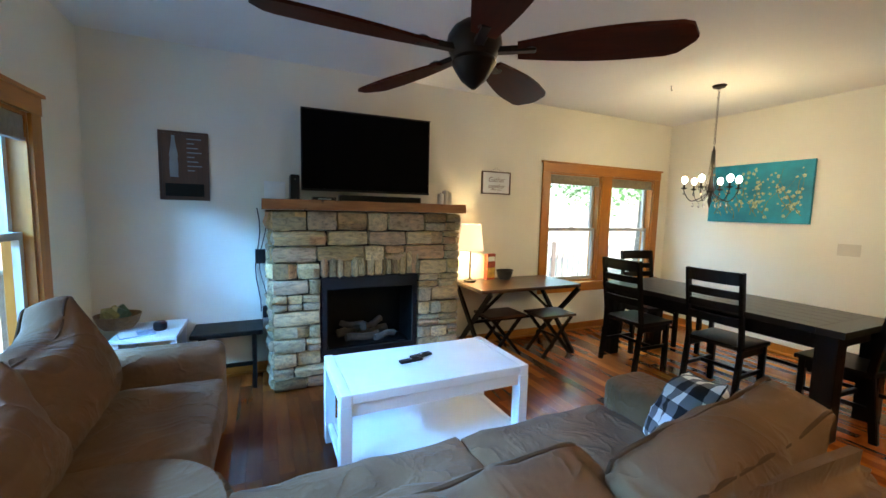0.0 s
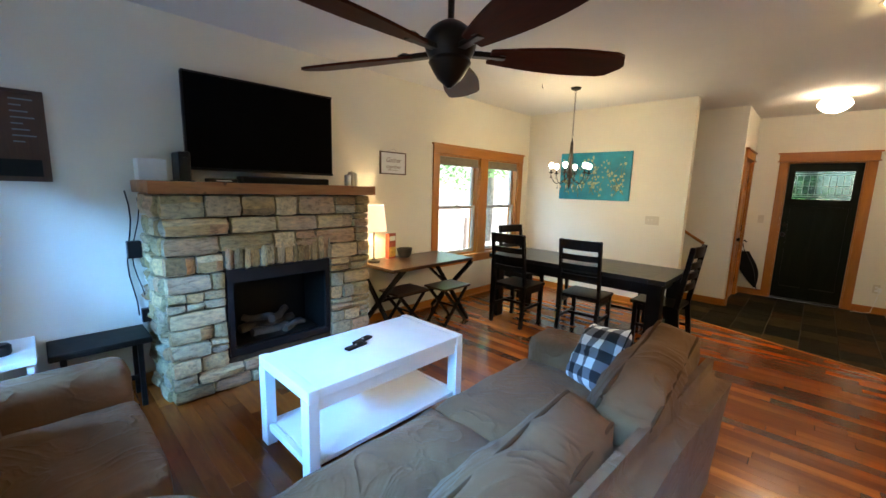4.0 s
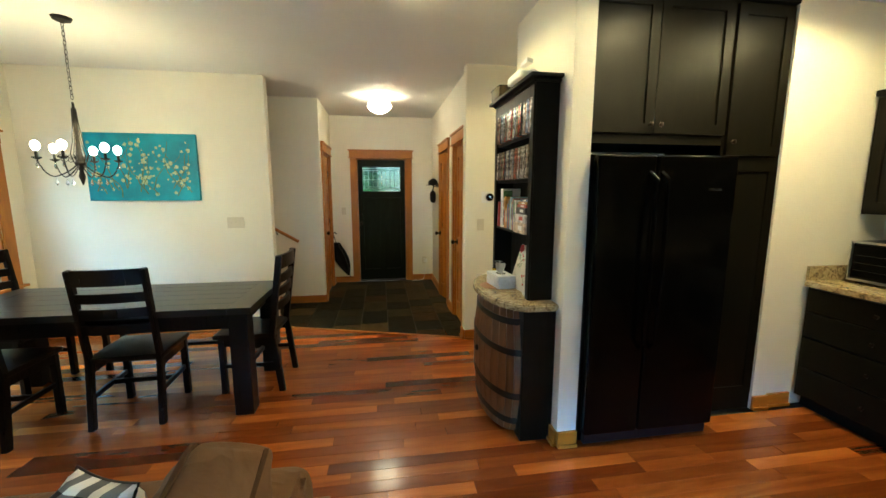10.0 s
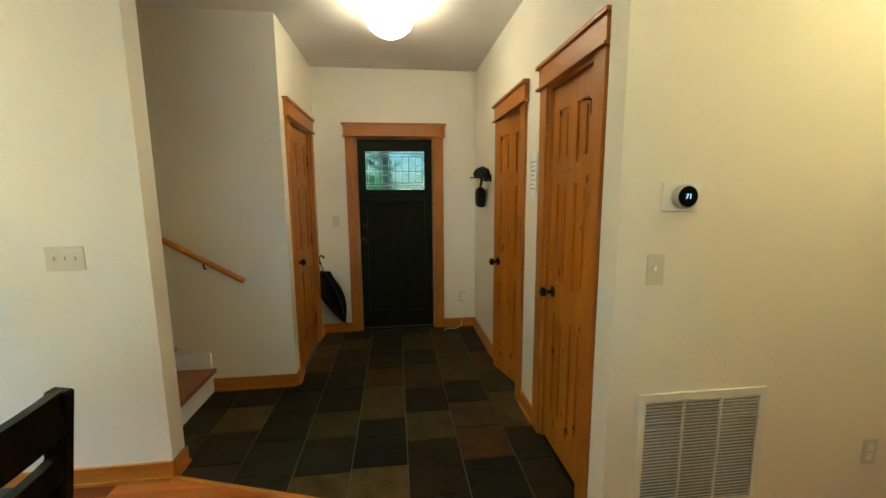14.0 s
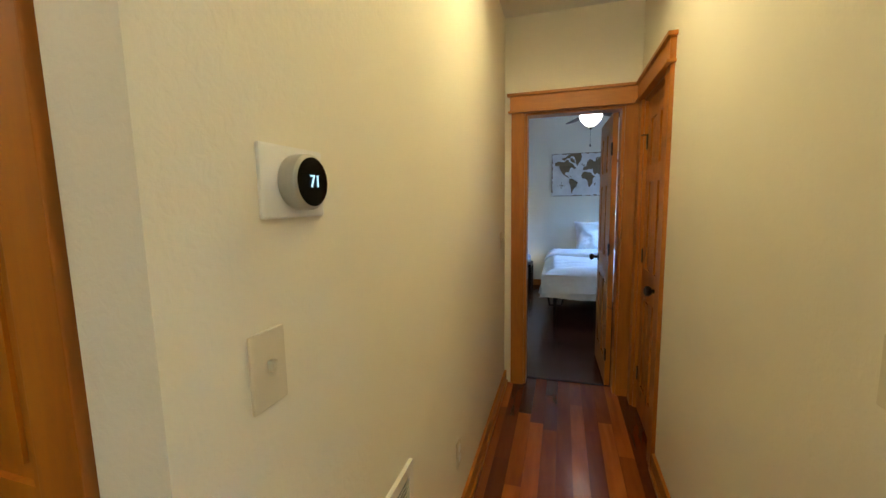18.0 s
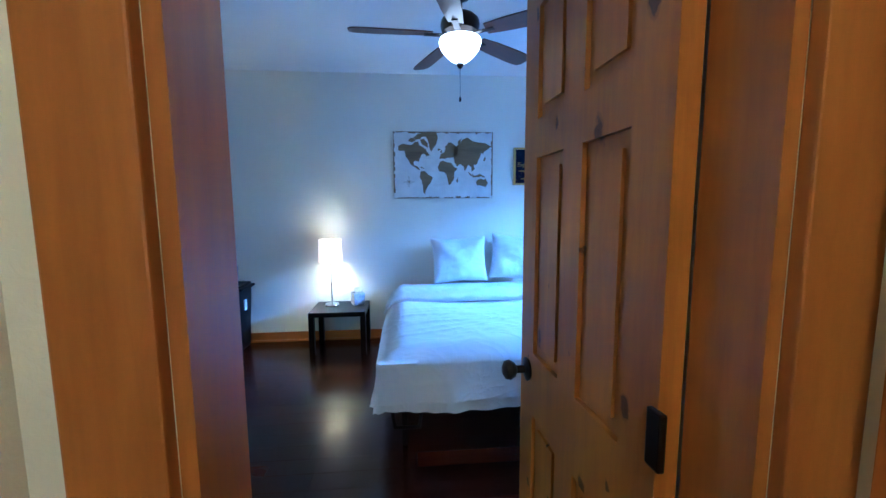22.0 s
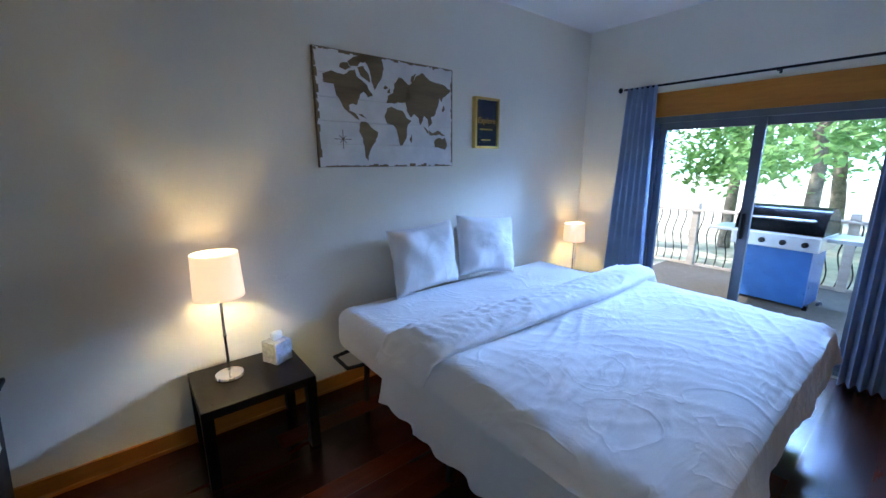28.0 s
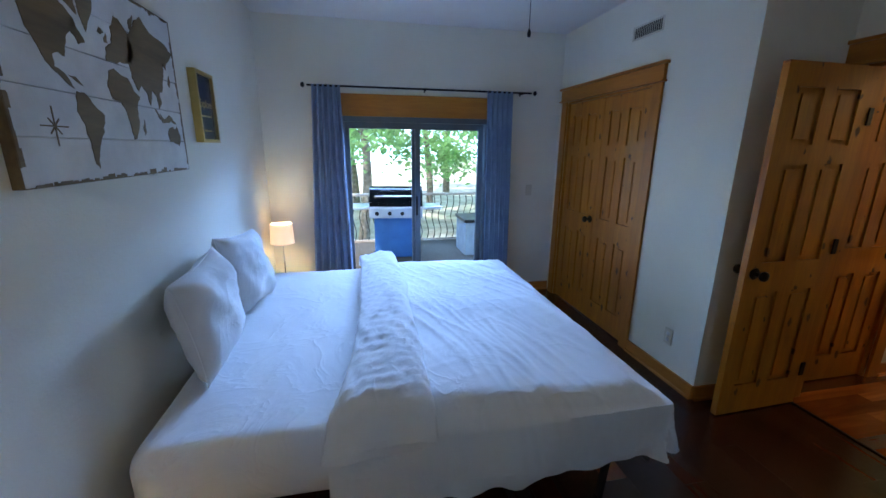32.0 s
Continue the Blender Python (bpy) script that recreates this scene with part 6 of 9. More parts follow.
part("control_panel", box(0.58, -0.015, 0.05, 0.75, 0.0, 0.36, 0.004), M_BLACKPL, mw)
part("handle", bar((0.545, -0.05, 0.07), (0.545, -0.05, 0.34), 0.018, 0.018, 0.005), M_STEEL, mw)
sv = facing_north("stove", "stainless steel electric range with a black glass top", "stove", 2.765, 0, -2.13)
part("body", box(0.0, 0.0, 0.03, 0.76, 0.6, 0.90, 0.006), M_STEEL, sv)
part("cooktop", box(0.0, -0.02, 0.90, 0.76, 0.6, 0.918, 0.004), M_BLACKGLOSS, sv)
part("backguard", box(0.0, 0.54, 0.918, 0.76, 0.6, 1.10, 0.01), M_BLACKGLOSS, sv)
od = part("oven_door", box(0.01, -0.035, 0.26, 0.75, 0.0, 0.85, 0.008), M_STEEL, sv)
part("window", box(0.12, -0.037, 0.36, 0.64, -0.034, 0.66), M_BLACKGLOSS, od)
part("handle", tube([(0.05, -0.035, 0.78), (0.06, -0.085, 0.785), (0.38, -0.1, 0.79), (0.70, -0.085, 0.785), (0.71, -0.035, 0.78)], 0.014, 10), M_CHROME, od, "bowed chrome oven handle", 60)
dr = part("drawer", box(0.01, -0.03, 0.05, 0.75, 0.0, 0.25, 0.006), M_STEEL, sv)
part("handle", tube([(0.05, -0.03, 0.21), (0.06, -0.07, 0.212), (0.38, -0.08, 0.215), (0.70, -0.07, 0.212), (0.71, -0.03, 0.21)], 0.012, 10), M_CHROME, dr, "", 60)
for k in range(4):
    part("burner_ring", moved(lathe([(0.09, 0), (0.092, 0.001), (0.085, 0.0012)], 24), 0.2 + 0.36 * (k % 2), 0.14 + 0.26 * (k // 2), 0.918), M_BLACKPL, sv)
to = facing_north("toaster_oven", "black and steel countertop toaster oven", "toaster oven", 3.52, 0.915, -2.36)
part("body", box(0.0, 0.0, 0.02, 0.48, 0.32, 0.28, 0.012), M_BLACKPL, to)
part("door", box(0.015, -0.015, 0.04, 0.36, 0.0, 0.26, 0.006), M_BLACKGLOSS, to)
fr = bm_new()
for a in [(0.0, -0.018, 0.02, 0.006, 0.0, 0.28), (0.369, -0.018, 0.02, 0.375, 0.0, 0.28), (0.006, -0.018, 0.268, 0.369, 0.0, 0.28), (0.006, -0.018, 0.02, 0.369, 0.0, 0.032)]:
    add_box(fr, *a)
part("door_trim", fr, M_STEEL, to)
for k in range(3):
    part("rack_bar", bar((0.03, -0.017, 0.09 + 0.05 * k), (0.345, -0.017, 0.09 + 0.05 * k), 0.003, 0.003), M_IRON, to)
    part("dial", moved(lathe([(0.018, 0), (0.016, 0.015)], 16), 0.425, 0.0, 0.08 + 0.07 * k, 90), M_STEEL, to)
for x in (0.03, 0.43):
    part("foot", box(x, 0.02, 0, x + 0.03, 0.05, 0.02), M_BLACKPL, to)
ul = thing("utensil_holder", "steel utensil crock with spoons beside the stove", "utensil holder", (2.93, -2.42, 0.915))
part("crock", lathe([(0.045, 0), (0.048, 0.01), (0.048, 0.15), (0.044, 0.15), (0.043, 0.02)], 20), M_CHROME, ul, "", 40)
for k in range(4):
    part("utensil", join(tube([(0.01 * k - 0.015, 0.0, 0.02), (0.02 * k - 0.03, 0.01, 0.22)], 0.004, 6), moved(lathe([(0.004, 0.2), (0.025, 0.24), (0.02, 0.29), (0.004, 0.3)], 10), 0.02 * k - 0.03, 0.01, 0)), M_NAVY if k % 2 else M_BLACKPL, ul)
isl = thing("kitchen_island", "black kitchen island under a granite slab", "kitchen island", (0.56, -0.77, 0))
part("body", box(-0.65, -0.35, 0.09, 0.68, 0.36, 0.885), M_BLACKCAB, isl)
part("toe_kick", box(-0.62, -0.3, 0, 0.63, 0.31, 0.09), M_BLACK, isl)
part("end_panel", box(0.68, -0.33, 0.1, 0.692, 0.34, 0.87, 0.003), M_BLACKCAB, isl)
part("worktop", box(-0.74, -0.45, 0.885, 0.74, 0.49, 0.925, 0.012, 3), M_GRANITE, isl, "polished brown granite worktop")
for cx, cy in CANS:
    c = thing("recessed_light", "lit recessed ceiling light with a white trim ring", "ceiling light", (cx, cy, 2.70), 0, "recessed ceiling lights")
    part("trim_ring", lathe([(0.095, -0.001), (0.095, -0.006), (0.072, -0.004), (0.07, -0.001)], 28, False), M_WHITEPLASTIC, c, "", 40)
    lm = part("lamp", lathe([(0.07, -0.001), (0.068, -0.003), (0.03, -0.008), (0.005, -0.01)], 24), M_CANLIT, c, "glowing lamp face", 60)

# ---- barrel cabinet with bookcase ----
bcab = thing("barrel_cabinet", "half wine barrel cabinet under a granite top", "cabinet", (3.92, -0.28, 0))
part("body", box(-0.41, 0.0, 0.0, 0.41, 0.20, 0.828), M_BLACKCAB, bcab, "black side panels")
M_STAVE = mat_wood("oak_stave", [(0.07, 0.028, 0.009), (0.12, 0.05, 0.016), (0.17, 0.075, 0.024)], 0.45, "z", 1.0)
n = 13
for k in range(n):
    b = bm_new()
    rows = []
    for i in range(9):
        u = i / 8
        z = 0.02 + 0.80 * u
        f = 0.82 + 0.18 * math.sin(math.pi * u)
        for a in (math.pi * (k + 0.03) / n, math.pi * (k + 0.97) / n):
            for d in (0.0, -0.02):
                rows.append(b.verts.new(((0.40 * f + d) * math.cos(a), 0.20 + (0.17 * f + d) * math.sin(a), z)))
    for i in range(8):
        q = rows[4 * i: 4 * i + 8]
        b.faces.new((q[0], q[2], q[6], q[4]))
        b.faces.new((q[1], q[5], q[7], q[3]))
        b.faces.new((q[0], q[4], q[5], q[1]))
        b.faces.new((q[2], q[3], q[7], q[6]))
    bmesh.ops.recalc_face_normals(b, faces=b.faces[:])
    part("stave", b, M_STAVE, bcab)
for z in (0.10, 0.28, 0.56, 0.74):
    f = 0.82 + 0.18 * math.sin(math.pi * (z - 0.02) / 0.80)
    b = bm_new()
    ring = []
    for k in range(25):
        a = math.pi * k / 24
        ring.append([b.verts.new(((0.40 * f + e) * math.cos(a), 0.20 + (0.17 * f + e) * math.sin(a), zz)) for e, zz in ((0.001, z - 0.02), (0.004, z - 0.02), (0.004, z + 0.02), (0.001, z + 0.02))])
    for p, q in zip(ring, ring[1:]):
        for i in range(4):
            b.faces.new((p[i], p[(i + 1) % 4], q[(i + 1) % 4], q[i]))
    bmesh.ops.recalc_face_normals(b, faces=b.faces[:])
    part("hoop", b, M_IRON, bcab, "black iron barrel hoop", 60)
part("bung", moved(lathe([(0.02, 0), (0.022, 0.012), (0.01, 0.02)], 12), 0.0, 0.365, 0.45, -90), M_BLACK, bcab)
b = bm_new()
ol = [(-0.45, 0.0), (-0.45, 0.16)] + [(0.45 * math.cos(a), 0.16 + 0.22 * math.sin(a)) for a in [math.pi - math.pi * k / 20 for k in range(1, 20)]] + [(0.45, 0.16), (0.45, 0.0)]
fc = b.faces.new([b.verts.new((x, y, 0.828)) for x, y in ol])
ex = bmesh.ops.extrude_face_region(b, geom=[fc])
for v in [v for v in ex["geom"] if isinstance(v, bmesh.types.BMVert)]:
    v.co.z = 0.868
bmesh.ops.recalc_face_normals(b, faces=b.faces[:])
bmesh.ops.bevel(b, geom=b.edges[:], offset=0.008, segments=2, affect="EDGES")
part("worktop", b, M_GRANITE, bcab, "rounded speckled granite top", 40)

bcs = thing("bookcase", "tall black open bookcase full of discs and books", "bookcase", (3.94, -0.28, 0.868))
part("side_panel", box(-0.36, 0.0, 0.0, -0.34, 0.14, 1.24), M_BLACKCAB, bcs)
part("side_panel", box(0.36, 0.0, 0.0, 0.38, 0.14, 1.24), M_BLACKCAB, bcs)
part("back_panel", box(-0.34, 0.0, 0.0, 0.36, 0.012, 1.24), M_BLACK, bcs)
SHELF = (0.392, 0.727, 0.985)
for z in SHELF:
    part("shelf", box(-0.34, 0.012, z - 0.02, 0.36, 0.135, z), M_BLACKCAB, bcs)
part("top", box(-0.36, 0.0, 1.22, 0.38, 0.14, 1.25), M_BLACKCAB, bcs)
part("crown", join(box(-0.38, -0.0, 1.25, 0.40, 0.16, 1.268, 0.004), box(-0.41, -0.0, 1.268, 0.43, 0.19, 1.29, 0.006)), M_BLACKCAB, bcs)
part("face_frame", join(box(-0.36, 0.14, 0.0, -0.31, 0.153, 1.24, 0.003), box(0.335, 0.14, 0.0, 0.38, 0.153, 1.24, 0.003), box(-0.31, 0.14, 1.16, 0.335, 0.153, 1.24, 0.003)), M_BLACKCAB, bcs)
rk = random.Random(23)
BOOKCOL = [(0.45, 0.06, 0.04), (0.6, 0.58, 0.55), (0.06, 0.12, 0.3), (0.05, 0.05, 0.055), (0.5, 0.42, 0.3), (0.1, 0.28, 0.12), (0.5, 0.25, 0.06), (0.35, 0.5, 0.6), (0.3, 0.12, 0.14), (0.65, 0.62, 0.6)]
BOOKM = [mat_plain("spine_print", c, 0.35, 0, 0.55, 26) for c in BOOKCOL]


DISCCOL = [(0.1, 0.1, 0.1), (0.3, 0.28, 0.26), (0.03, 0.035, 0.05), (0.2, 0.1, 0.07), (0.36, 0.34, 0.33), (0.12, 0.14, 0.2), (0.25, 0.05, 0.04), (0.18, 0.15, 0.11)]
DISCM = [mat_plain("disc_case_print", c, 0.22, 0, 0.85, 55, 0.2, 90) for c in DISCCOL]


def spine(x, z, w, h, d, mat, tilt, name, label, cat, group, bars=True):
    t = thing(name, label, cat, (x + 0.05, -0.26, z), 0, group)
    t.matrix_basis = pose(x + 0.05, -0.26, z, 0, tilt, 0)
    part("case", box(0, 0, 0, w, d, h, 0.0015, 1), mat, t)
    if bars:
        a, b_ = rk.uniform(0.06, 0.4), rk.uniform(0.5, 0.92)
        part("spine_label", box(w * 0.2, d, h * a, w * 0.8, d + 0.0008, h * b_), rk.choice(DISCM if name == "disc_case" else BOOKM), t)
    return t


for z0, dens, hh in ((0.868 + 0.985, 46, 0.19), (0.868 + 0.727, 44, 0.19)):
    x = 3.575
    k = 0
    while x < 4.21:
        w = rk.uniform(0.0125, 0.017)
        spine(x, z0 + (0.004 if k % 2 else 0), w, hh * rk.uniform(0.985, 1.0), rk.uniform(0.128, 0.138), rk.choice(DISCM), rk.uniform(-16, -5) if z0 > 2.0 else rk.uniform(-7, -2), "disc_case", "plastic film disc case standing on the bookcase shelf", "disc case", "disc cases")
        x += w + 0.004
        k += 1
z0 = 0.868 + 0.392
cook = spine(4.06, z0, 0.05, 0.275, 0.13, mat_plain("white_spine", (0.7, 0.69, 0.66), 0.4, 0, 0.05), 0, "cookbook", "thick white cookbook with printed spine", "book", "books", False)
for k in range(8):
    part("lettering", box(0.014, 0.13, 0.07 + 0.016 * k, 0.034, 0.1312, 0.079 + 0.016 * k), M_GREYBLUE, cook)
for k, c in enumerate(((0.1, 0.07, 0.06), (0.25, 0.3, 0.33), (0.3, 0.14, 0.1), (0.08, 0.16, 0.05))):
    part("photo", box(-0.0012, 0.06, 0.02 + 0.063 * k, 0.0, 0.125, 0.072 + 0.063 * k), mat_plain("photo_print", c, 0.4, 0, 0.6, 30), cook)
x = 4.215
for w, h, c in ((0.028, 0.18, 5), (0.02, 0.2, 0)):
    spine(x - 0.03, z0, w * 0.5, h, 0.125, BOOKM[0], -4, "book", "red book standing on the shelf", "book", "books")
    x -= 0.06
x = 4.045
for w, h, c in ((0.018, 0.22, 6), (0.04, 0.14, 6), (0.02, 0.17, 2), (0.03, 0.2, 3), (0.025, 0.22, 7), (0.02, 0.19, 4), (0.022, 0.21, 8), (0.018, 0.2, 5), (0.024, 0.2, 9), (0.02, 0.18, 5)):
    x -= w + 0.003
    spine(x, z0, w, h, 0.125, BOOKM[c], 0, "book", "colourful upright book on the shelf", "book", "books")
z = z0
for w, d, h, c in ((0.19, 0.13, 0.065, 4), (0.18, 0.125, 0.05, 1), (0.16, 0.12, 0.04, 3), (0.16, 0.115, 0.018, 0), (0.15, 0.11, 0.016, 6), (0.13, 0.1, 0.014, 2)):
    t = thing("board_game", "boxed game lying stacked on the shelf", "game box", (3.63 + (0.19 - w) / 2, -0.24, z), 0, "stacked games")
    part("box", box(0, 0, 0, w, d, h, 0.002, 1), BOOKM[c], t)
    part("label_block", box(w * 0.2, d, h * 0.3, w * 0.55, d + 0.001, h * 0.75), M_PAPER if c != 1 else BOOKM[0], t)
    z += h + 0.001

# things on the granite top
tx = thing("tissue_box", "white printed tissue box with a tissue standing up", "tissue box", (3.965, -0.08, 0.872), 6)
part("carton", box(-0.108, -0.06, 0, 0.108, 0.06, 0.085, 0.003), mat_plain("tissue_carton", (0.66, 0.68, 0.72), 0.6, 0, 0.12, 30), tx)
# flat black disc laid on the closed carton, for the shade inside its slot
slot = lathe([(0.03, 0.0), (0.03, 0.0008), (0.001, 0.001)], 20)
for v in slot.verts:
    v.co.x *= 1.5
part("slot", moved(slot, 0, 0, 0.0851), M_BLACK, tx, "black oval disc for the slot's dark inside")


def tissue_sheet(u, v):
    """A pulled-up paper tissue with a few folds."""
    a = (u - 0.5) * 2
    w = 0.045 - 0.012 * v + 0.012 * math.sin(3 * v)
    x = a * w + 0.006 * v * math.sin(4 * a + 1)
    y = 0.014 * math.sin(a * 6.5 + 2 * v) * (1 - 0.3 * v) + 0.02 * v * v * a
    return Vector((x, y, 0.08 + 0.085 * v * (1 - 0.35 * a * a + 0.12 * a) + 0.006 * math.sin(9 * a) * v))


ts = bm_new()
tg = [[ts.verts.new(tissue_sheet(i / 24, j / 10)) for j in range(11)] for i in range(25)]
for i in range(24):
    for j in range(10):
        ts.faces.new((tg[i][j], tg[i + 1][j], tg[i + 1][j + 1], tg[i][j + 1]))
bmesh.ops.solidify(ts, geom=ts.faces[:], thickness=0.0012)
part("tissue", ts, M_PAPER, tx, "folded white tissue pulled up", 30)
for k in range(14):
    part("speck", moved(lathe([(0.003, 0), (0.001, 0.0006)], 6), rk.uniform(-0.1, 0.1), -0.0601, rk.uniform(0.012, 0.075), 90), M_NAVY, tx)
pl = thing("round_board", "round cork trivet under the tissue box", "trivet", (3.98, -0.05, 0.868))
part("disc", lathe([(0.11, 0), (0.112, 0.002), (0.11, 0.0035)], 28), mat_plain("cork", (0.3, 0.15, 0.08), 0.8, 0, 0.2, 40), pl)
cp = thing("painted_tile", "white panel painted with red blossom leaning in the bookcase", "painting", (3.85, -0.14, 0.869), 0)
cp.matrix_basis = pose(3.86, -0.155, 0.869, -14, 8, 186)
part("panel", box(-0.11, 0.0, 0, 0.11, 0.01, 0.29, 0.004), mat_plain("cream_panel", (0.62, 0.58, 0.5), 0.5), cp)
M_REDP = mat_plain("red_petal", (0.45, 0.03, 0.03), 0.6, 0, 0.3, 30)
def flower(parent, x, z, r, mat, n=5):
    b = bm_new()
    for k in range(n):
        a = 2 * math.pi * k / n
        p = moved(lathe([(r * 0.6, 0), (r * 0.5, 0.0006), (0.0005, 0.001)], 9), x + r * 0.6 * math.cos(a), -0.0005 - 0.0002 * k, z + r * 0.6 * math.sin(a), 90)
        b = join(b, p)
    part("blossom", b, mat, parent, "painted red blossom")


def spray(x0, z0, a0, n, r):
    for k in range(n):
        a = a0 + (k - n / 2) * 0.55
        lf = lathe([(0.0035, 0), (0.0005, 0.0005)], 8)
        for v in lf.verts:
            v.co.x *= 3.2
        part("leaf", moved(lf, x0 + r * math.cos(a), -0.0006, z0 + r * math.sin(a), 90, math.degrees(-a), 0), M_GREENP, cp)


M_GREENP = mat_plain("green_paint", (0.1, 0.2, 0.09), 0.6, 0, 0.3, 30)
flower(cp, -0.085, 0.262, 0.026, M_REDP)
for pts in ([(-0.08, 0.14), (-0.03, 0.205), (0.03, 0.21), (0.07, 0.19), (0.1, 0.15)], [(0.02, 0.11), (0.05, 0.075), (0.07, 0.05), (0.1, 0.045)]):
    part("branch", tube([(x_, -0.0008, z_) for x_, z_ in pts], 0.0014, 5), M_BRANCH, cp)
for x_, z_, r_ in ((-0.055, 0.232, 0.006), (-0.04, 0.222, 0.008), (-0.02, 0.2, 0.007), (0.02, 0.215, 0.008), (0.045, 0.212, 0.013), (0.06, 0.185, 0.012), (0.085, 0.17, 0.008), (0.03, 0.18, 0.006), (0.02, 0.1, 0.009), (0.04, 0.105, 0.006), (0.055, 0.115, 0.005), (0.06, 0.055, 0.008)):
    flower(cp, x_, z_, r_, M_REDP, 4)
spray(-0.09, 0.20, 1.2, 6, 0.02)
spray(-0.055, 0.165, -0.9, 6, 0.022)
cp2 = thing("painted_tile", "small cream panel with a pale flower leaning on the counter", "painting", (3.65, -0.08, 0.869))
cp2.matrix_basis = pose(3.68, -0.14, 0.871, -12, 0, 172)
part("panel", box(-0.06, 0.0, 0, 0.06, 0.01, 0.16, 0.004), mat_plain("cream_panel", (0.6, 0.57, 0.48), 0.5), cp2)
for k in range(4):
    part("petal", moved(lathe([(0.025, 0), (0.001, 0.002)], 8), rk.uniform(-0.03, 0.03), -0.001, rk.uniform(0.08, 0.15), 90), M_BRANCH if k < 3 else M_REDP, cp2)
jr = thing("spice_jar", "black jar with a yellow label on the granite", "jar", (4.165, -0.12, 0.868), 15)
part("body", lathe([(0.038, 0), (0.04, 0.006), (0.04, 0.085), (0.034, 0.1), (0.034, 0.135), (0.03, 0.137)], 24), M_BLACKPL, jr, "", 40)
part("label", lathe([(0.0412, 0.008), (0.0412, 0.088)], 24, False), mat_plain("yellow_label", (0.65, 0.45, 0.02), 0.5), jr, "yellow paper label", 40)
for x_, nm, lb, bmx, mt in ((4.22, "storage_basket", "small dark storage basket on top of the bookcase", box(-0.1, -0.07, 0, 0.1, 0.07, 0.075, 0.01), mat_plain("dark_basket", (0.05, 0.035, 0.012), 0.5, 0, 0.8, 30)), (3.80, "white_bag", "folded white bag on top of the bookcase", cushion(0.24, 0.16, 0.045, 0.015, 8, 0.02, 2), M_PAPER)):
    t = thing(nm, lb, "basket" if "basket" in nm else "bag", (x_, -0.16, 2.158))
    part("body", bmx, mt, t, "", 50)
    part("rim", tube([(-0.1, -0.07, 0.075), (0.1, -0.07, 0.075), (0.1, 0.07, 0.075), (-0.1, 0.07, 0.075), (-0.1, -0.07, 0.075)], 0.004, 5) if "basket" in nm else soft(box(-0.06, -0.02, 0.11, 0.06, 0.02, 0.14, 0.01), 0.008, 15), M_IRON if "basket" in nm else M_PAPER, t)

# ---- entry hall, stairs and corridor ----
hl = thing("hall_lamp", "lit frosted schoolhouse ceiling lamp in the entry", "ceiling light", (6.65, 0.712, 2.72))
part("fitter", lathe([(0.09, 0), (0.095, -0.015), (0.075, -0.035), (0.07, -0.05)], 28), M_WHITEPLASTIC, hl, "", 40)
gl = part("shade", lathe([(0.07, -0.045), (0.085, -0.06), (0.135, -0.10), (0.15, -0.135), (0.14, -0.165), (0.10, -0.20), (0.05, -0.225), (0.01, -0.235)], 32), M_GLOBE, hl, "glowing white glass shade", 60)
# stairs
stz, sty = 0.18, 0.26
M_TREAD = mat_wood("stair_tread", [(0.12, 0.03, 0.01), (0.2, 0.055, 0.02), (0.28, 0.09, 0.035)], 0.3, "x", 1.0, False, False, 0.4)
stt = tagged(new("stairs"), "wooden stair treads on white risers climbing beside the wall", "stairs", "", "structure")
for k in range(8):
    y = 2.10 + k * sty
    part("riser", box(6.031, y, k * stz, 6.859, y + 0.02, (k + 1) * stz - 0.03), M_WHITEPAINT, stt)
    part("tread", box(6.031, y - 0.025, (k + 1) * stz - 0.03, 6.859, y + sty, (k + 1) * stz, 0.006), M_TREAD, stt)
part("stringer", join(*[box(6.845, 2.105 + k * sty, 0, 6.859, 2.105 + (k + 1) * sty, (k + 1) * stz + 0.12) for k in range(8)]), M_WHITEPAINT, stt)
hr = thing("handrail", "round fir handrail on the stair wall", "handrail", (6.81, 1.83, 0.85))
part("rail", tube([(0, -0.02, 0.0), (0, 0.0, 0.012), (0, 0.65, 0.40), (0, 1.6, 0.97)], 0.02, 10), M_TRIMY, hr, "", 60)
for y_ in (0.25, 1.2):
    part("bracket", tube([(0.045, y_, y_ * 0.6 - 0.06), (0.02, y_, y_ * 0.6 - 0.055), (0, y_, y_ * 0.6 - 0.015)], 0.006, 6), M_BRONZE, hr)
um = thing("umbrella", "folded black umbrella hanging by the front door", "umbrella", (7.94, 1.37, 0.1))
u = bm_new()
rings = []
for i in range(9):
    t_ = i / 8
    r = 0.012 + 0.10 * math.sin(min(1, t_ * 1.1) * math.pi * 0.72) * (1 - 0.15 * t_)
    rings.append([u.verts.new((r * (1 + 0.3 * math.cos(5 * a)) * math.cos(a) * 0.6, r * (1 + 0.3 * math.cos(5 * a)) * math.sin(a) - 0.1 + 0.22 * t_, 0.03 + 0.55 * t_)) for a in [2 * math.pi * k / 20 for k in range(20)]])
for a_, b_ in zip(rings, rings[1:]):
    for k in range(20):
        u.faces.new((a_[k], a_[(k + 1) % 20], b_[(k + 1) % 20], b_[k]))
u.faces.new(rings[0][::-1])
u.faces.new(rings[-1])
part("canopy", u, M_BLACK, um, "furled black cloth canopy", 60)
part("shaft", tube([(0, -0.13, 0), (0, 0.09, 0.6), (0, 0.11, 0.66)], 0.005, 6), M_IRON, um)
part("handle", tube([(0, 0.11, 0.66), (0, 0.13, 0.72), (0, 0.10, 0.75), (0, 0.07, 0.72)], 0.01, 8), M_BLACK, um)
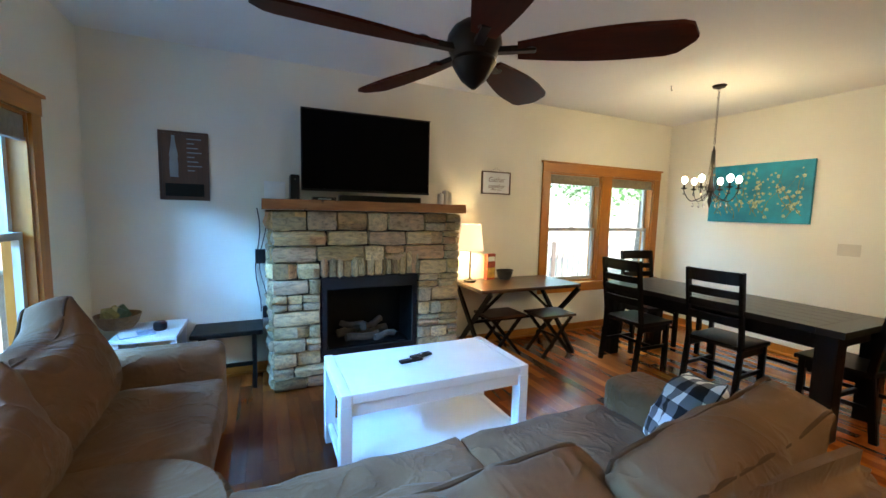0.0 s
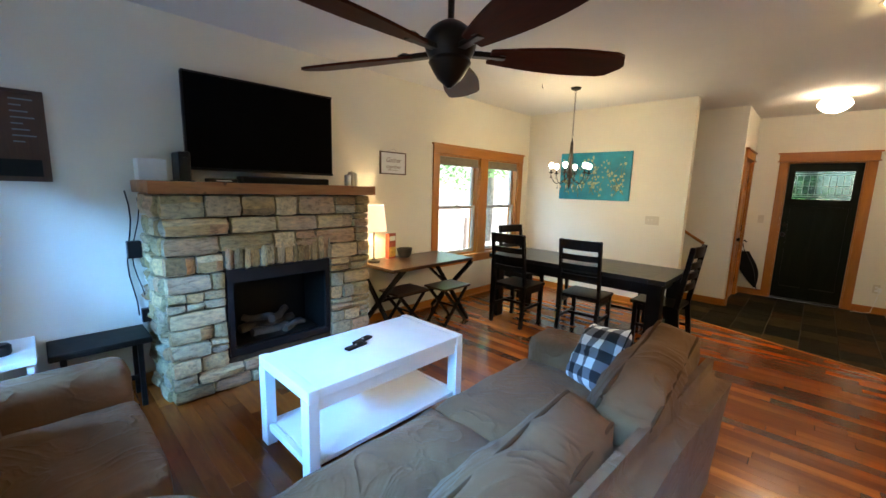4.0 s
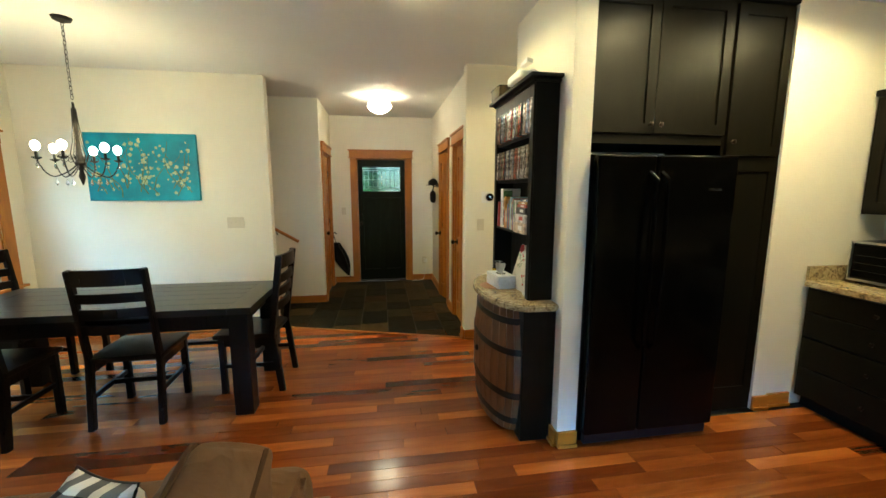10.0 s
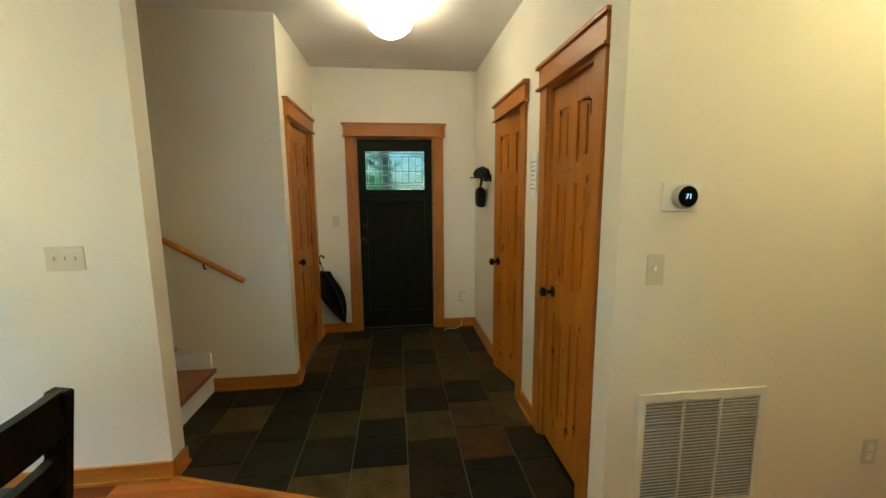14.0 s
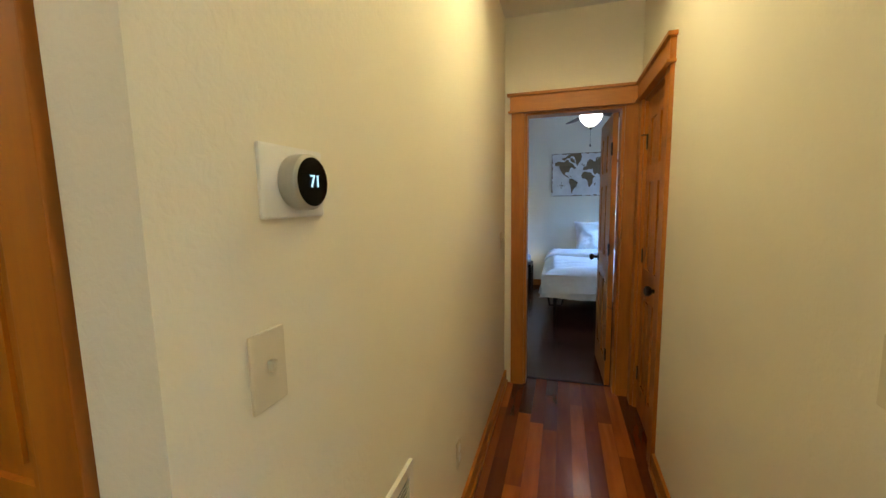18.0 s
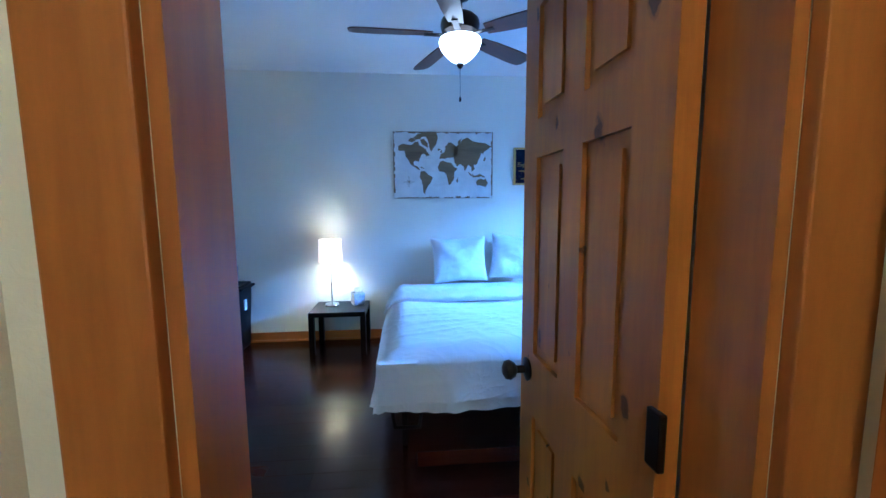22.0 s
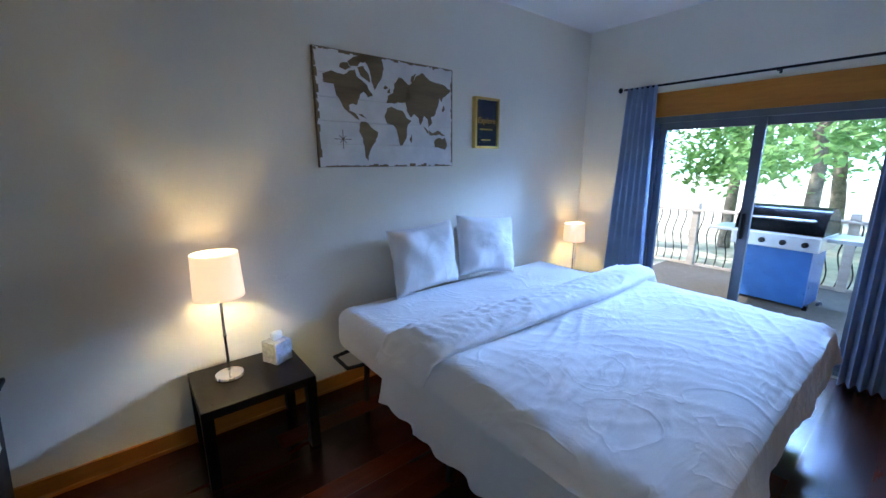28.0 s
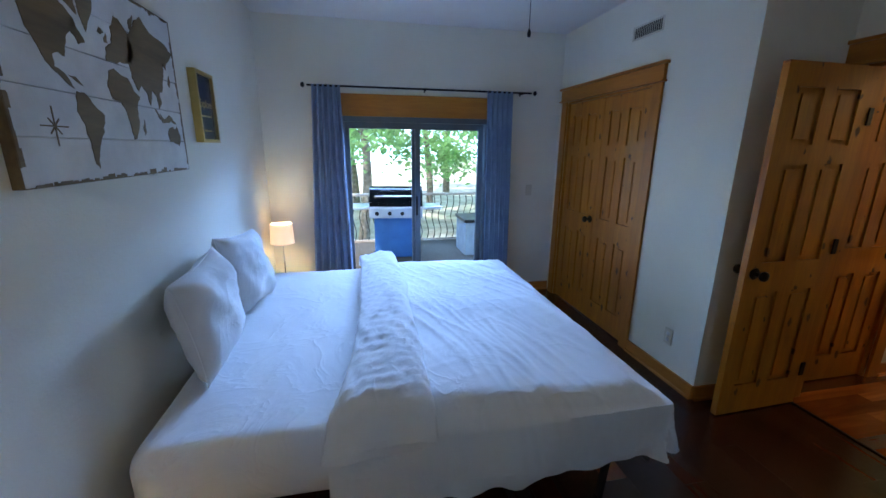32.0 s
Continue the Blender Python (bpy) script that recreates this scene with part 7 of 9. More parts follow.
hk = thing("coat_hook", "dark wall hook rack beside the bathroom door", "coat hook", (7.40, -0.145, 1.6))
hk.matrix_basis = pose(7.40, -0.145, 1.60, 0, 0, 180)
part("plate", box(-0.09, -0.015, -0.03, 0.09, 0, 0.03, 0.004), M_DARKWOOD, hk)
for k in (-0.05, 0.05):
    part("hook", tube([(k, -0.015, 0), (k, -0.05, -0.02), (k, -0.075, 0.0), (k, -0.075, 0.03)], 0.006, 6), M_IRON, hk)
ca = thing("cap", "dark cloth cap hanging on the wall hook", "hat", (7.38, -0.075, 1.63))
part("crown", soft(moved(lathe([(0.07, 0), (0.075, 0.04), (0.06, 0.08), (0.02, 0.1)], 18), 0, 0, -0.03), 0.012, 14), M_BLACK, ca, "", 60)
part("brim", soft(box(-0.05, 0.03, -0.03, 0.05, 0.11, -0.022, 0.004), 0.006, 14), M_BLACK, ca)
bg = thing("bag", "small black zipped bag hanging from the wall hook", "bag", (7.48, -0.08, 1.35))
part("pouch", cushion(0.13, 0.07, 0.15, 0.02, 5, 0.01, 6), M_BLACK, bg, "", 60)
part("strap", tube([(-0.045, 0, 0.15), (-0.02, -0.01, 0.24), (0, -0.015, 0.27), (0.02, -0.01, 0.24), (0.045, 0, 0.15)], 0.006, 6), M_BLACK, bg)
part("trim", box(0.02, 0.037, 0.03, 0.028, 0.041, 0.14), mat_plain("red_trim", (0.3, 0.02, 0.02), 0.5), bg)
nt = framed("notice", "small white printed notice between the hall doors", "notice", 0.11, 0.27, 0.008, (6.235, -0.145, 1.443), 180, M_PAPER, M_PAPER, 0.008)
for k in range(7):
    part("text_bar", box(-0.035, -0.0065, 0.05 + k * 0.027, 0.035 - 0.02 * (k % 2), -0.0045, 0.056 + k * 0.027), M_TAUPEINK, nt)


def wall_plate(name, label, cat, m, kind_):
    t = thing(name, label, cat, (0, 0, 0))
    t.matrix_basis = m
    part("plate", box(-0.035, -0.006, -0.058, 0.035, 0, 0.058, 0.003), M_WHITEPLASTIC, t)
    if kind_ == "switch":
        part("toggle", box(-0.005, -0.018, -0.004, 0.005, -0.006, 0.014, 0.002), M_WHITEPLASTIC, t)
    else:
        for z in (-0.022, 0.022):
            part("socket", box(-0.014, -0.0075, z - 0.013, 0.014, -0.006, z + 0.013, 0.003), M_PAPER, t)
    return t


wall_plate("light_switch", "almond light switch under the thermostat", "light switch", pose(5.215, -0.256, 1.184, 0, 0, -90), "switch")
wall_plate("light_switch", "almond light switch by the front door", "light switch", pose(8.03, 1.32, 1.19, 0, 0, -90), "switch")
wall_plate("light_switch", "almond light switch beside the bedroom door", "light switch", pose(5.215, -2.57, 1.14, 0, 0, -90), "switch")
wall_plate("light_switch", "almond light switch on the corridor wall", "light switch", pose(4.315, -0.53, 1.15, 0, 0, 90), "switch")
wall_plate("outlet", "white wall outlet low in the corridor", "outlet", pose(5.215, -1.33, 0.34, 0, 0, -90), "outlet")
wall_plate("outlet", "white wall outlet by the front door", "outlet", pose(8.03, -0.0, 0.34, 0, 0, -90), "outlet")
wall_plate("outlet", "white wall outlet low on the bedroom wall", "outlet", pose(6.83, -5.9, 0.32, 0, 0, -90), "outlet")
wall_plate("outlet", "white wall outlet beside the bedroom closet", "outlet", pose(4.05, -3.50, 0.32), "outlet")
wall_plate("light_switch", "almond light switch by the bedroom slider", "light switch", pose(2.18, -3.80, 1.15, 0, 0, 90), "switch")
th = thing("thermostat", "round steel smart thermostat reading 71 on a white plate", "thermostat", (5.215, -0.337, 1.457))
th.matrix_basis = pose(5.215, -0.337, 1.457, 0, 0, -90)
part("backplate", box(-0.075, -0.008, -0.055, 0.075, 0, 0.055, 0.004), M_PAPER, th)
part("ring", moved(lathe([(0.041, 0), (0.043, 0.004), (0.043, 0.028), (0.038, 0.032)], 36), 0, -0.008, 0, 90), M_STEEL, th, "brushed steel ring", 40)
part("display", moved(lathe([(0.0375, 0.0), (0.0375, 0.0335), (0.03, 0.0345)], 36), 0, -0.008, 0, 90), M_BLACKGLOSS, th, "black glass display", 40)
text_part("71", 0.026, (0, -0.0445, 0), mat_emit("display_digits", (0.5, 0.78, 1.0), 0.3), th)
rv = thing("return_vent", "white louvred return air grille low on the corridor wall", "vent", (5.215, -0.503, 0.165))
rv.matrix_basis = pose(5.215, -0.503, 0.165, 0, 0, -90)
fr = bm_new()
for a in [(-0.28, -0.012, 0, -0.25, 0, 0.52), (0.25, -0.012, 0, 0.28, 0, 0.52), (-0.25, -0.012, 0, 0.25, 0, 0.03), (-0.25, -0.012, 0.49, 0.25, 0, 0.52), (-0.085, -0.010, 0.03, -0.078, 0, 0.49), (0.078, -0.010, 0.03, 0.085, 0, 0.49)]:
    add_box(fr, *a)
part("frame", fr, M_VENT, rv)
part("backing", box(-0.25, -0.002, 0.03, 0.25, 0, 0.49), M_GREYBLUE, rv)
sm = bpy.data.meshes.new("slat")
t_ = moved(box(-0.25, -0.0007, -0.009, 0.25, 0.0007, 0.009), 0, 0, 0, 38)
t_.to_mesh(sm)
t_.free()
sm.materials.append(M_VENT)
for k in range(32):
    o = new("slat", sm)
    o.parent = rv
    o.location = (0, -0.006, 0.04 + k * 0.0142)
cd = thing("phone_charger", "white charger cable on the outlet by the front door", "charger", (8.0, -0.03, 0.0))
part("plug", box(0.0, -0.02, 0.3, 0.025, 0.02, 0.36, 0.004), M_PAPER, cd)
part("cable", tube([(0.0, 0, 0.3), (-0.02, 0.02, 0.18), (-0.03, 0.05, 0.02), (-0.06, 0.12, 0.006), (-0.04, 0.2, 0.006), (-0.09, 0.24, 0.006)], 0.004, 6), M_PAPER, cd)
# hook-shaped door stops on the upper hinges of the linen and coat closet doors
for xx, zz in ((4.33, 1.84),):
    rh = thing("robe_hook", "black door stop on the linen door's upper hinge", "hook", (4.303, -2.585, 1.80))
    part("arm", tube([(0.0, 0, 0.012), (0.02, 0, 0.014), (0.026, -0.03, 0.016), (0.022, -0.045, 0.012)], 0.004, 6), M_IRON, rh)
    part("plate", box(-0.008, -0.008, -0.05, 0.003, 0.008, 0.018, 0.002), M_IRON, rh)
rh2 = thing("robe_hook", "black door stop on the coat closet door's upper hinge", "hook", (5.56, -0.155, 1.86))
part("arm", tube([(0.0, 0, 0.012), (0.0, 0.02, 0.014), (0.03, 0.026, 0.016)], 0.004, 6), M_IRON, rh2)
part("plate", box(-0.008, -0.008, -0.05, 0.008, 0.003, 0.018, 0.002), M_IRON, rh2)

# ---- bedroom ----
def grid_sheet(nx, ny, fn, thick=0.0):
    """A sheet from a function of (u, v) in 0..1."""
    bm = bm_new()
    vs = [[bm.verts.new(fn(i / nx, j / ny)) for j in range(ny + 1)] for i in range(nx + 1)]
    for i in range(nx):
        for j in range(ny):
            bm.faces.new((vs[i][j], vs[i + 1][j], vs[i + 1][j + 1], vs[i][j + 1]))
    bmesh.ops.recalc_face_normals(bm, faces=bm.faces[:])
    if thick:
        bmesh.ops.solidify(bm, geom=bm.faces[:], thickness=thick)
    return bm


BX0, BX1, BY0, BY1, BZ = 2.92, 4.97, -6.38, -4.38, 0.60
bd = thing("bed", "king bed with rumpled white bedding on a black metal frame", "bed", (3.96, -5.35, 0))
OX, OY = 3.96, -5.35
fr = [((BX0 + 0.08, y), (BX1 - 0.08, y)) for y in (BY0 + 0.15, -5.35, BY1 - 0.12)] + [((x, BY0 + 0.1), (x, BY1 - 0.08)) for x in (BX0 + 0.1, 3.96, BX1 - 0.1)]
for p, q in fr:
    part("rail", bar((p[0] - OX, p[1] - OY, 0.31), (q[0] - OX, q[1] - OY, 0.31), 0.03, 0.03, 0.004), M_BLACK, bd)
for x in (BX0 + 0.1, 3.96, BX1 - 0.1):
    for y in (BY0 + 0.2, -5.35, BY1 - 0.15):
        part("leg", bar((x - OX, y - OY, 0), (x - OX, y - OY + 0.03, 0.31), 0.03, 0.025, 0.003), M_BLACK, bd)
part("guard", tube([(BX1 - 0.06 - OX, BY0 + 0.1 - OY, 0.33), (BX1 + 0.06 - OX, BY0 + 0.12 - OY, 0.33), (BX1 + 0.06 - OX, BY0 + 0.30 - OY, 0.33), (BX1 - 0.06 - OX, BY0 + 0.32 - OY, 0.33)], 0.012, 8), M_BLACK, bd, "", 60)
part("guard", tube([(BX1 - 0.2 - OX, BY1 - 0.04 - OY, 0.30), (BX1 - 0.18 - OX, BY1 + 0.04 - OY, 0.22), (BX1 - 0.05 - OX, BY1 + 0.04 - OY, 0.22), (BX1 - 0.03 - OX, BY1 - 0.04 - OY, 0.30)], 0.012, 8), M_BLACK, bd, "", 60)
mt = box(BX0 - OX, BY0 - OY, 0.325, BX1 - OX, BY1 - OY, BZ, 0.11, 6)
bmesh.ops.subdivide_edges(mt, edges=[e for e in mt.edges if e.calc_length() > 0.15], cuts=24, use_grid_fill=True)
for v in mt.verts:
    if v.co.z > 0.45:
        v.co.z += 0.010 * noise.noise(Vector((v.co.x * 3, v.co.y * 26, 1.0))) + 0.006 * noise.noise(v.co * 5)
    else:
        v.co += 0.008 * noise.noise_vector(v.co * 6)
part("mattress", mt, M_BEDDING, bd, "mattress in a creased white fitted sheet", 60)


def crease(a, b, seed, sharp=9.0):
    """Long thin ridges that run along a."""
    return (1 - abs(noise.noise(Vector((a * 1.1 + seed, b * 4.6 + 0.8 * math.sin(a * 2.0 + seed), seed))))) ** sharp


def drape(u, v, x0, x1, y0, y1, hang, seed, pleat=0.0):
    """Cover over the bed's end and both sides; u across, v from the head towards the foot."""
    w, l = x1 - x0, y1 - y0
    s = -hang + u * (w + 2 * hang)
    t = v * (l + hang)
    side = -1 if s < 0 else 1
    ex, ey = max(0.0, -s, s - w), max(0.0, t - l)
    lo = 0.035 * noise.noise(Vector((s * 1.7 + seed, t * 1.9, 0)))
    mask = max(0.0, 0.35 + noise.noise(Vector((s * 1.3, t * 1.3, seed + 20))))
    ridges = mask * (0.016 * crease(s + 0.35 * t, 1.5 * t - 0.6 * s, seed, 12.0) + 0.010 * crease(0.8 * s + 0.5 * t, 2.4 * t - 0.9 * s, seed + 7, 14.0)) + 0.004 * crease(2.0 * t - s, 2.0 * s + t, seed + 5, 5.0)
    drop = max(ex, ey)
    x, y = min(max(s, 0.0), w), min(t, l)
    near = min(s, w - s, l - t)
    z = 0.0
    if near < 0.14:
        z = -0.06 * (1 - max(0.0, near) / 0.14) ** 2
    if drop > 0:
        z -= drop
        q = drop / hang
        wave = (0.022 + pleat) * q * noise.noise(Vector(((t if ex > ey else s) * (5 + 6 * (pleat > 0)), 1.5 * (ex > ey), seed)))
        flare = 0.02 + 0.05 * q * (0.6 + noise.noise(Vector((s * 1.5, t * 1.5, seed + 3)))) + wave + ridges * 0.7
        n = math.hypot(ex, ey)
        x += side * flare * ex / n + side * 0.15 * min(ex, ey)
        y += flare * ey / n + 0.15 * min(ex, ey)
        z += lo * 0.8 * q
    else:
        z += lo + ridges
    return Vector((x0 + x - OX, y0 + y - OY, BZ + 0.04 + z))


# lower flat sheet that shows below the cover
part("flat_sheet", grid_sheet(130, 80, lambda u, v: drape(u, v, BX0 - 0.005, BX1 - 0.005, -5.72, BY1 - 0.03, 0.22, 9.0, 0.006) - Vector((0, 0, 0.06)), 0.004), M_BEDDING, bd, "white sheet hanging below the duvet", 70)
duv = grid_sheet(170, 120, lambda u, v: drape(u, v, BX0 - 0.01, BX1 + 0.02, -5.44, BY1 + 0.02, 0.21, 2.0), 0.02)
part("duvet", duv, M_BEDDING, bd, "rumpled white duvet", 70)


def fold(u, v):
    """The cover's turned-back end: a flat roll, thick at its crease, that droops over the bed's sides."""
    w = BX1 - BX0
    s = -0.07 + u * (w + 0.13)
    a = v * 2 * math.pi
    c, q = math.cos(a), math.sin(a)
    end = max(0.0, 1 - abs(u * 2 - 1) ** 18)
    near = max(0.0, (u - 0.72) / 0.28)
    half = 0.15 + 0.055 * near ** 2 + 0.012 * noise.noise(Vector((s * 2.2, 4, 1)))
    y = -5.465 - 0.06 * near ** 2 + half * c + 0.015 * math.sin(s * 2.6)
    thick = (0.034 + 0.026 * (c * 0.5 + 0.5)) * (0.3 + 0.7 * end)
    over = max(0.0, -s, s - w)
    out = max(0.0, s - (w - 0.12)) / 0.18
    z = BZ + 0.075 + thick * q - 1.2 * over - 0.055 * out ** 2 * (1 - 0.4 * c)
    z += 0.020 * noise.noise(Vector((s * 1.6, c, 3))) + (0.013 * crease(s * 0.5 + 0.5 * c, 1.5 * s - 0.75 * c, 3.0, 8.0) + 0.007 * crease(s + c, 3.0 * s - 1.3 * c, 6.0, 6.0)) * (q > -0.2)
    return Vector((BX0 + s - OX + 0.012 * noise.noise(Vector((c * 2, q * 2, s))), y - OY, z))


fb = grid_sheet(150, 36, fold)
part("duvet_fold", fb, M_BEDDING, bd, "folded-back edge of the duvet", 75)
for i, (x, rz, tl) in enumerate(((4.31, 3, -10), (3.745, -5, -13))):
    p = thing("pillow", "plump white square pillow leaning against the wall", "pillow", (x, -6.30, BZ + 0.02), 0, "pillows on the bed")
    p.matrix_basis = pose(x, -6.24 + 0.01 * i, BZ + 0.02 + 0.012 * i, -tl, 2 - 8 * i, rz)
    part("case", pillow_mesh(0.57, 0.46, 0.19, 5.5 + 3 * i, 26, 0.075, 0.007), M_BEDDING, p, "", 80)
    part("hem", seam(0.57, 0.46, 0.075, 0.003), M_BEDDING, p)

ns = thing("nightstand", "square black side table beside the bed", "side table", (5.51, -6.21, 0))
part("tabletop", box(-0.262, -0.225, 0.365, 0.262, 0.225, 0.41, 0.003), M_DARKWOOD, ns)
for sx in (-1, 1):
    for sy in (-1, 1):
        part("leg", box(sx * 0.237 - 0.025, sy * 0.20 - 0.025, 0, sx * 0.237 + 0.025, sy * 0.20 + 0.025, 0.365, 0.002), M_DARKWOOD, ns)
table_lamp("bedside_lamp", "lit chrome bedside lamp with a cream drum shade", (5.60, -6.26, 0.41), 0.3, 0.44, 0.22, 0.115, 0.105, M_CHROME, 0.007, "bedside lamps")
ns2 = thing("nightstand", "small black table on the window side of the bed", "side table", (2.50, -6.22, 0))
part("tabletop", box(-0.2, -0.2, 0.29, 0.2, 0.2, 0.33, 0.003), M_DARKWOOD, ns2)
for sx in (-1, 1):
    for sy in (-1, 1):
        part("leg", box(sx * 0.175 - 0.02, sy * 0.175 - 0.02, 0, sx * 0.175 + 0.02, sy * 0.175 + 0.02, 0.29, 0.002), M_DARKWOOD, ns2)
table_lamp("bedside_lamp", "lit chrome bedside lamp with a cream drum shade by the slider", (2.45, -6.31, 0.33), 0.3, 0.39, 0.18, 0.105, 0.095, M_CHROME, 0.007, "bedside lamps")
tb = thing("tissue_cube", "grey patterned tissue cube on the nightstand", "tissue box", (5.35, -6.29, 0.41), 25)
part("carton", box(-0.055, -0.055, 0, 0.055, 0.055, 0.12, 0.003), mat_plain("grey_carton", (0.4, 0.42, 0.46), 0.6, 0, 0.3, 40), tb)
part("tissue", soft(moved(cushion(0.06, 0.02, 0.05, 0.008, 5, 0.01, 3), 0, 0, 0.115), 0.01, 20), M_PAPER, tb, "white tissue standing up", 60)
bin_ = thing("waste_bin", "tall black lidded plastic bin in the corner", "waste bin", (6.59, -6.27, 0))
b = box(-0.17, -0.14, 0.0, 0.17, 0.14, 0.60, 0.02, 3)
for v in b.verts:
    k = 0.82 + 0.18 * v.co.z / 0.6
    v.co.x *= k
    v.co.y *= k
part("body", b, M_BLACK, bin_, "", 40)
part("lid", join(box(-0.195, -0.165, 0.60, 0.195, 0.165, 0.625, 0.008), box(-0.17, -0.14, 0.625, 0.17, 0.14, 0.65, 0.015)), M_BLACK, bin_, "black hinged lid")
part("sticker", box(-0.178, 0.02, 0.40, -0.168, 0.07, 0.50), M_PAPER, bin_, "white paper sticker")
part("handle", join(tube([(-0.045, -0.1, 0.64), (-0.045, -0.12, 0.80), (-0.03, -0.12, 0.83), (0.03, -0.12, 0.83), (0.045, -0.12, 0.80), (0.045, -0.1, 0.64)], 0.012, 8), box(-0.04, -0.125, 0.64, 0.04, -0.11, 0.78, 0.004)), M_GREYBLUE, bin_, "grey upright handle")

# world map board
M_MAPW = mat_plain("whitewashed_board", (0.7, 0.69, 0.66), 0.7, 0, 0.12, 7, 0.4, 60)
M_MAPB = mat_wood("map_brown", [(0.11, 0.075, 0.035), (0.19, 0.13, 0.06), (0.25, 0.18, 0.09)], 0.7, "x")
mp = thing("world_map", "whitewashed wooden world map board with brown continents", "wall art", (4.465, -6.45, 1.47))
mp.matrix_basis = pose(4.465, -6.45, 1.47, 0, 0, 180)
MW, MH = 1.016, 0.665
for k in range(5):
    part("board", box(-MW / 2, -0.03, k * MH / 5 + 0.001, MW / 2, 0, (k + 1) * MH / 5 - 0.001, 0.003), M_MAPW, mp)
LANDS = {
    "north_america": [(.05, .72), (.05, .79), (.10, .82), (.17, .80), (.20, .83), (.25, .86), (.26, .80), (.29, .78), (.33, .72), (.31, .69), (.28, .66), (.26, .60), (.25, .55), (.23, .57), (.20, .55), (.20, .50), (.24, .48), (.265, .42), (.21, .47), (.17, .51), (.15, .57), (.12, .63), (.11, .71)],
    "baffin": [(.28, .82), (.27, .88), (.30, .90), (.34, .83), (.35, .77), (.32, .78)],
    "ellesmere": [(.25, .96), (.30, .995), (.35, .97), (.31, .93), (.27, .92)],
    "victoria": [(.15, .86), (.16, .90), (.20, .91), (.22, .87), (.19, .84)],
    "iceland": [(.435, .73), (.45, .755), (.47, .74), (.455, .72)],
    "labrador": [(.30, .69), (.31, .745), (.345, .69), (.36, .65), (.33, .63)],
    "novaya_zemlya": [(.645, .82), (.655, .88), (.69, .91), (.675, .87), (.66, .81)],
    "cuba": [(.255, .475), (.28, .475), (.31, .445), (.285, .455)],
    "sumatra": [(.745, .40), (.755, .40), (.79, .34), (.78, .335)],
    "new_guinea": [(.87, .355), (.89, .36), (.93, .315), (.90, .32)],
    "greenland": [(.30, .96), (.33, .995), (.43, .995), (.445, .9), (.42, .80), (.375, .70), (.355, .80), (.345, .89)],
    "arctic_islands": [(.20, .92), (.26, .97), (.29, .93), (.27, .89), (.22, .88)],
    "south_america": [(.27, .41), (.31, .41), (.35, .36), (.39, .32), (.37, .24), (.34, .18), (.32, .12), (.31, .06), (.30, .08), (.29, .18), (.28, .26), (.26, .32)],
    "africa": [(.46, .55), (.50, .57), (.53, .55), (.58, .54), (.61, .47), (.64, .45), (.61, .38), (.60, .28), (.57, .21), (.55, .20), (.54, .28), (.53, .35), (.50, .40), (.46, .41), (.44, .47)],
    "madagascar": [(.63, .27), (.645, .32), (.65, .27), (.635, .23)],
    "europe": [(.46, .60), (.47, .67), (.51, .70), (.52, .78), (.55, .85), (.59, .83), (.63, .79), (.65, .68), (.60, .62), (.55, .615), (.52, .60)],
    "asia": [(.60, .64), (.62, .78), (.66, .82), (.69, .88), (.74, .92), (.80, .86), (.87, .85), (.93, .83), (.98, .79), (.95, .74), (.92, .72), (.90, .66), (.88, .70), (.87, .62), (.85, .57), (.84, .52), (.81, .50), (.82, .44), (.79, .40), (.78, .48), (.75, .51), (.72, .41), (.70, .49), (.67, .52), (.64, .48), (.61, .55)],
    "indonesia": [(.78, .37), (.82, .34), (.87, .37), (.90, .34), (.86, .32), (.80, .32)],
    "australia": [(.83, .25), (.86, .29), (.89, .30), (.91, .28), (.93, .30), (.95, .23), (.93, .17), (.90, .18), (.87, .20), (.84, .19)],
    "britain": [(.465, .69), (.48, .74), (.49, .69)],
    "japan": [(.90, .58), (.925, .64), (.93, .60), (.91, .56)],
}
for nm, pts in LANDS.items():
    b = bm_new()
    fine = []
    for (x0, z0), (x1, z1) in zip(pts, pts[1:] + pts[:1]):
        for k in range(4):
            u = k / 4
            x, z = x0 + (x1 - x0) * u, z0 + (z1 - z0) * u
            j = noise.noise_vector(Vector((x * 34, z * 34, 0))) * 0.009
            fine.append(((x + j.x - 0.5) * MW, -0.032, (z + j.y) * MH))
    area = sum(p[0] * q[2] - q[0] * p[2] for p, q in zip(fine, fine[1:] + fine[:1]))
    if area < 0:
        fine.reverse()
    rim = [b.verts.new(p) for p in fine]
    foot = [b.verts.new((p[0], -0.0303, p[2])) for p in fine]
    for k in range(len(rim)):
        b.faces.new((rim[k - 1], foot[k - 1], foot[k], rim[k]))
    b.faces.new(rim)
    part("landmass", b, M_MAPB, mp, "brown painted landmass")
rm = random.Random(4)
edge = bm_new()
for k in range(230):
    s = rm.choice("lrtb")
    w, h = rm.uniform(0.012, 0.05), rm.uniform(0.003, 0.011) * rm.choice((1, 1, 1.8))
    if s in "tb":
        x, z = rm.uniform(-MW / 2, MW / 2 - w), (MH - h if s == "t" else 0.0)
    else:
        w, h = h, w
        z, x = rm.uniform(0, MH - h), (-MW / 2 if s == "l" else MW / 2 - w)
    add_box(edge, x, -0.0308 - 0.0003 * rm.random(), z, x + w, -0.0285, z + h)
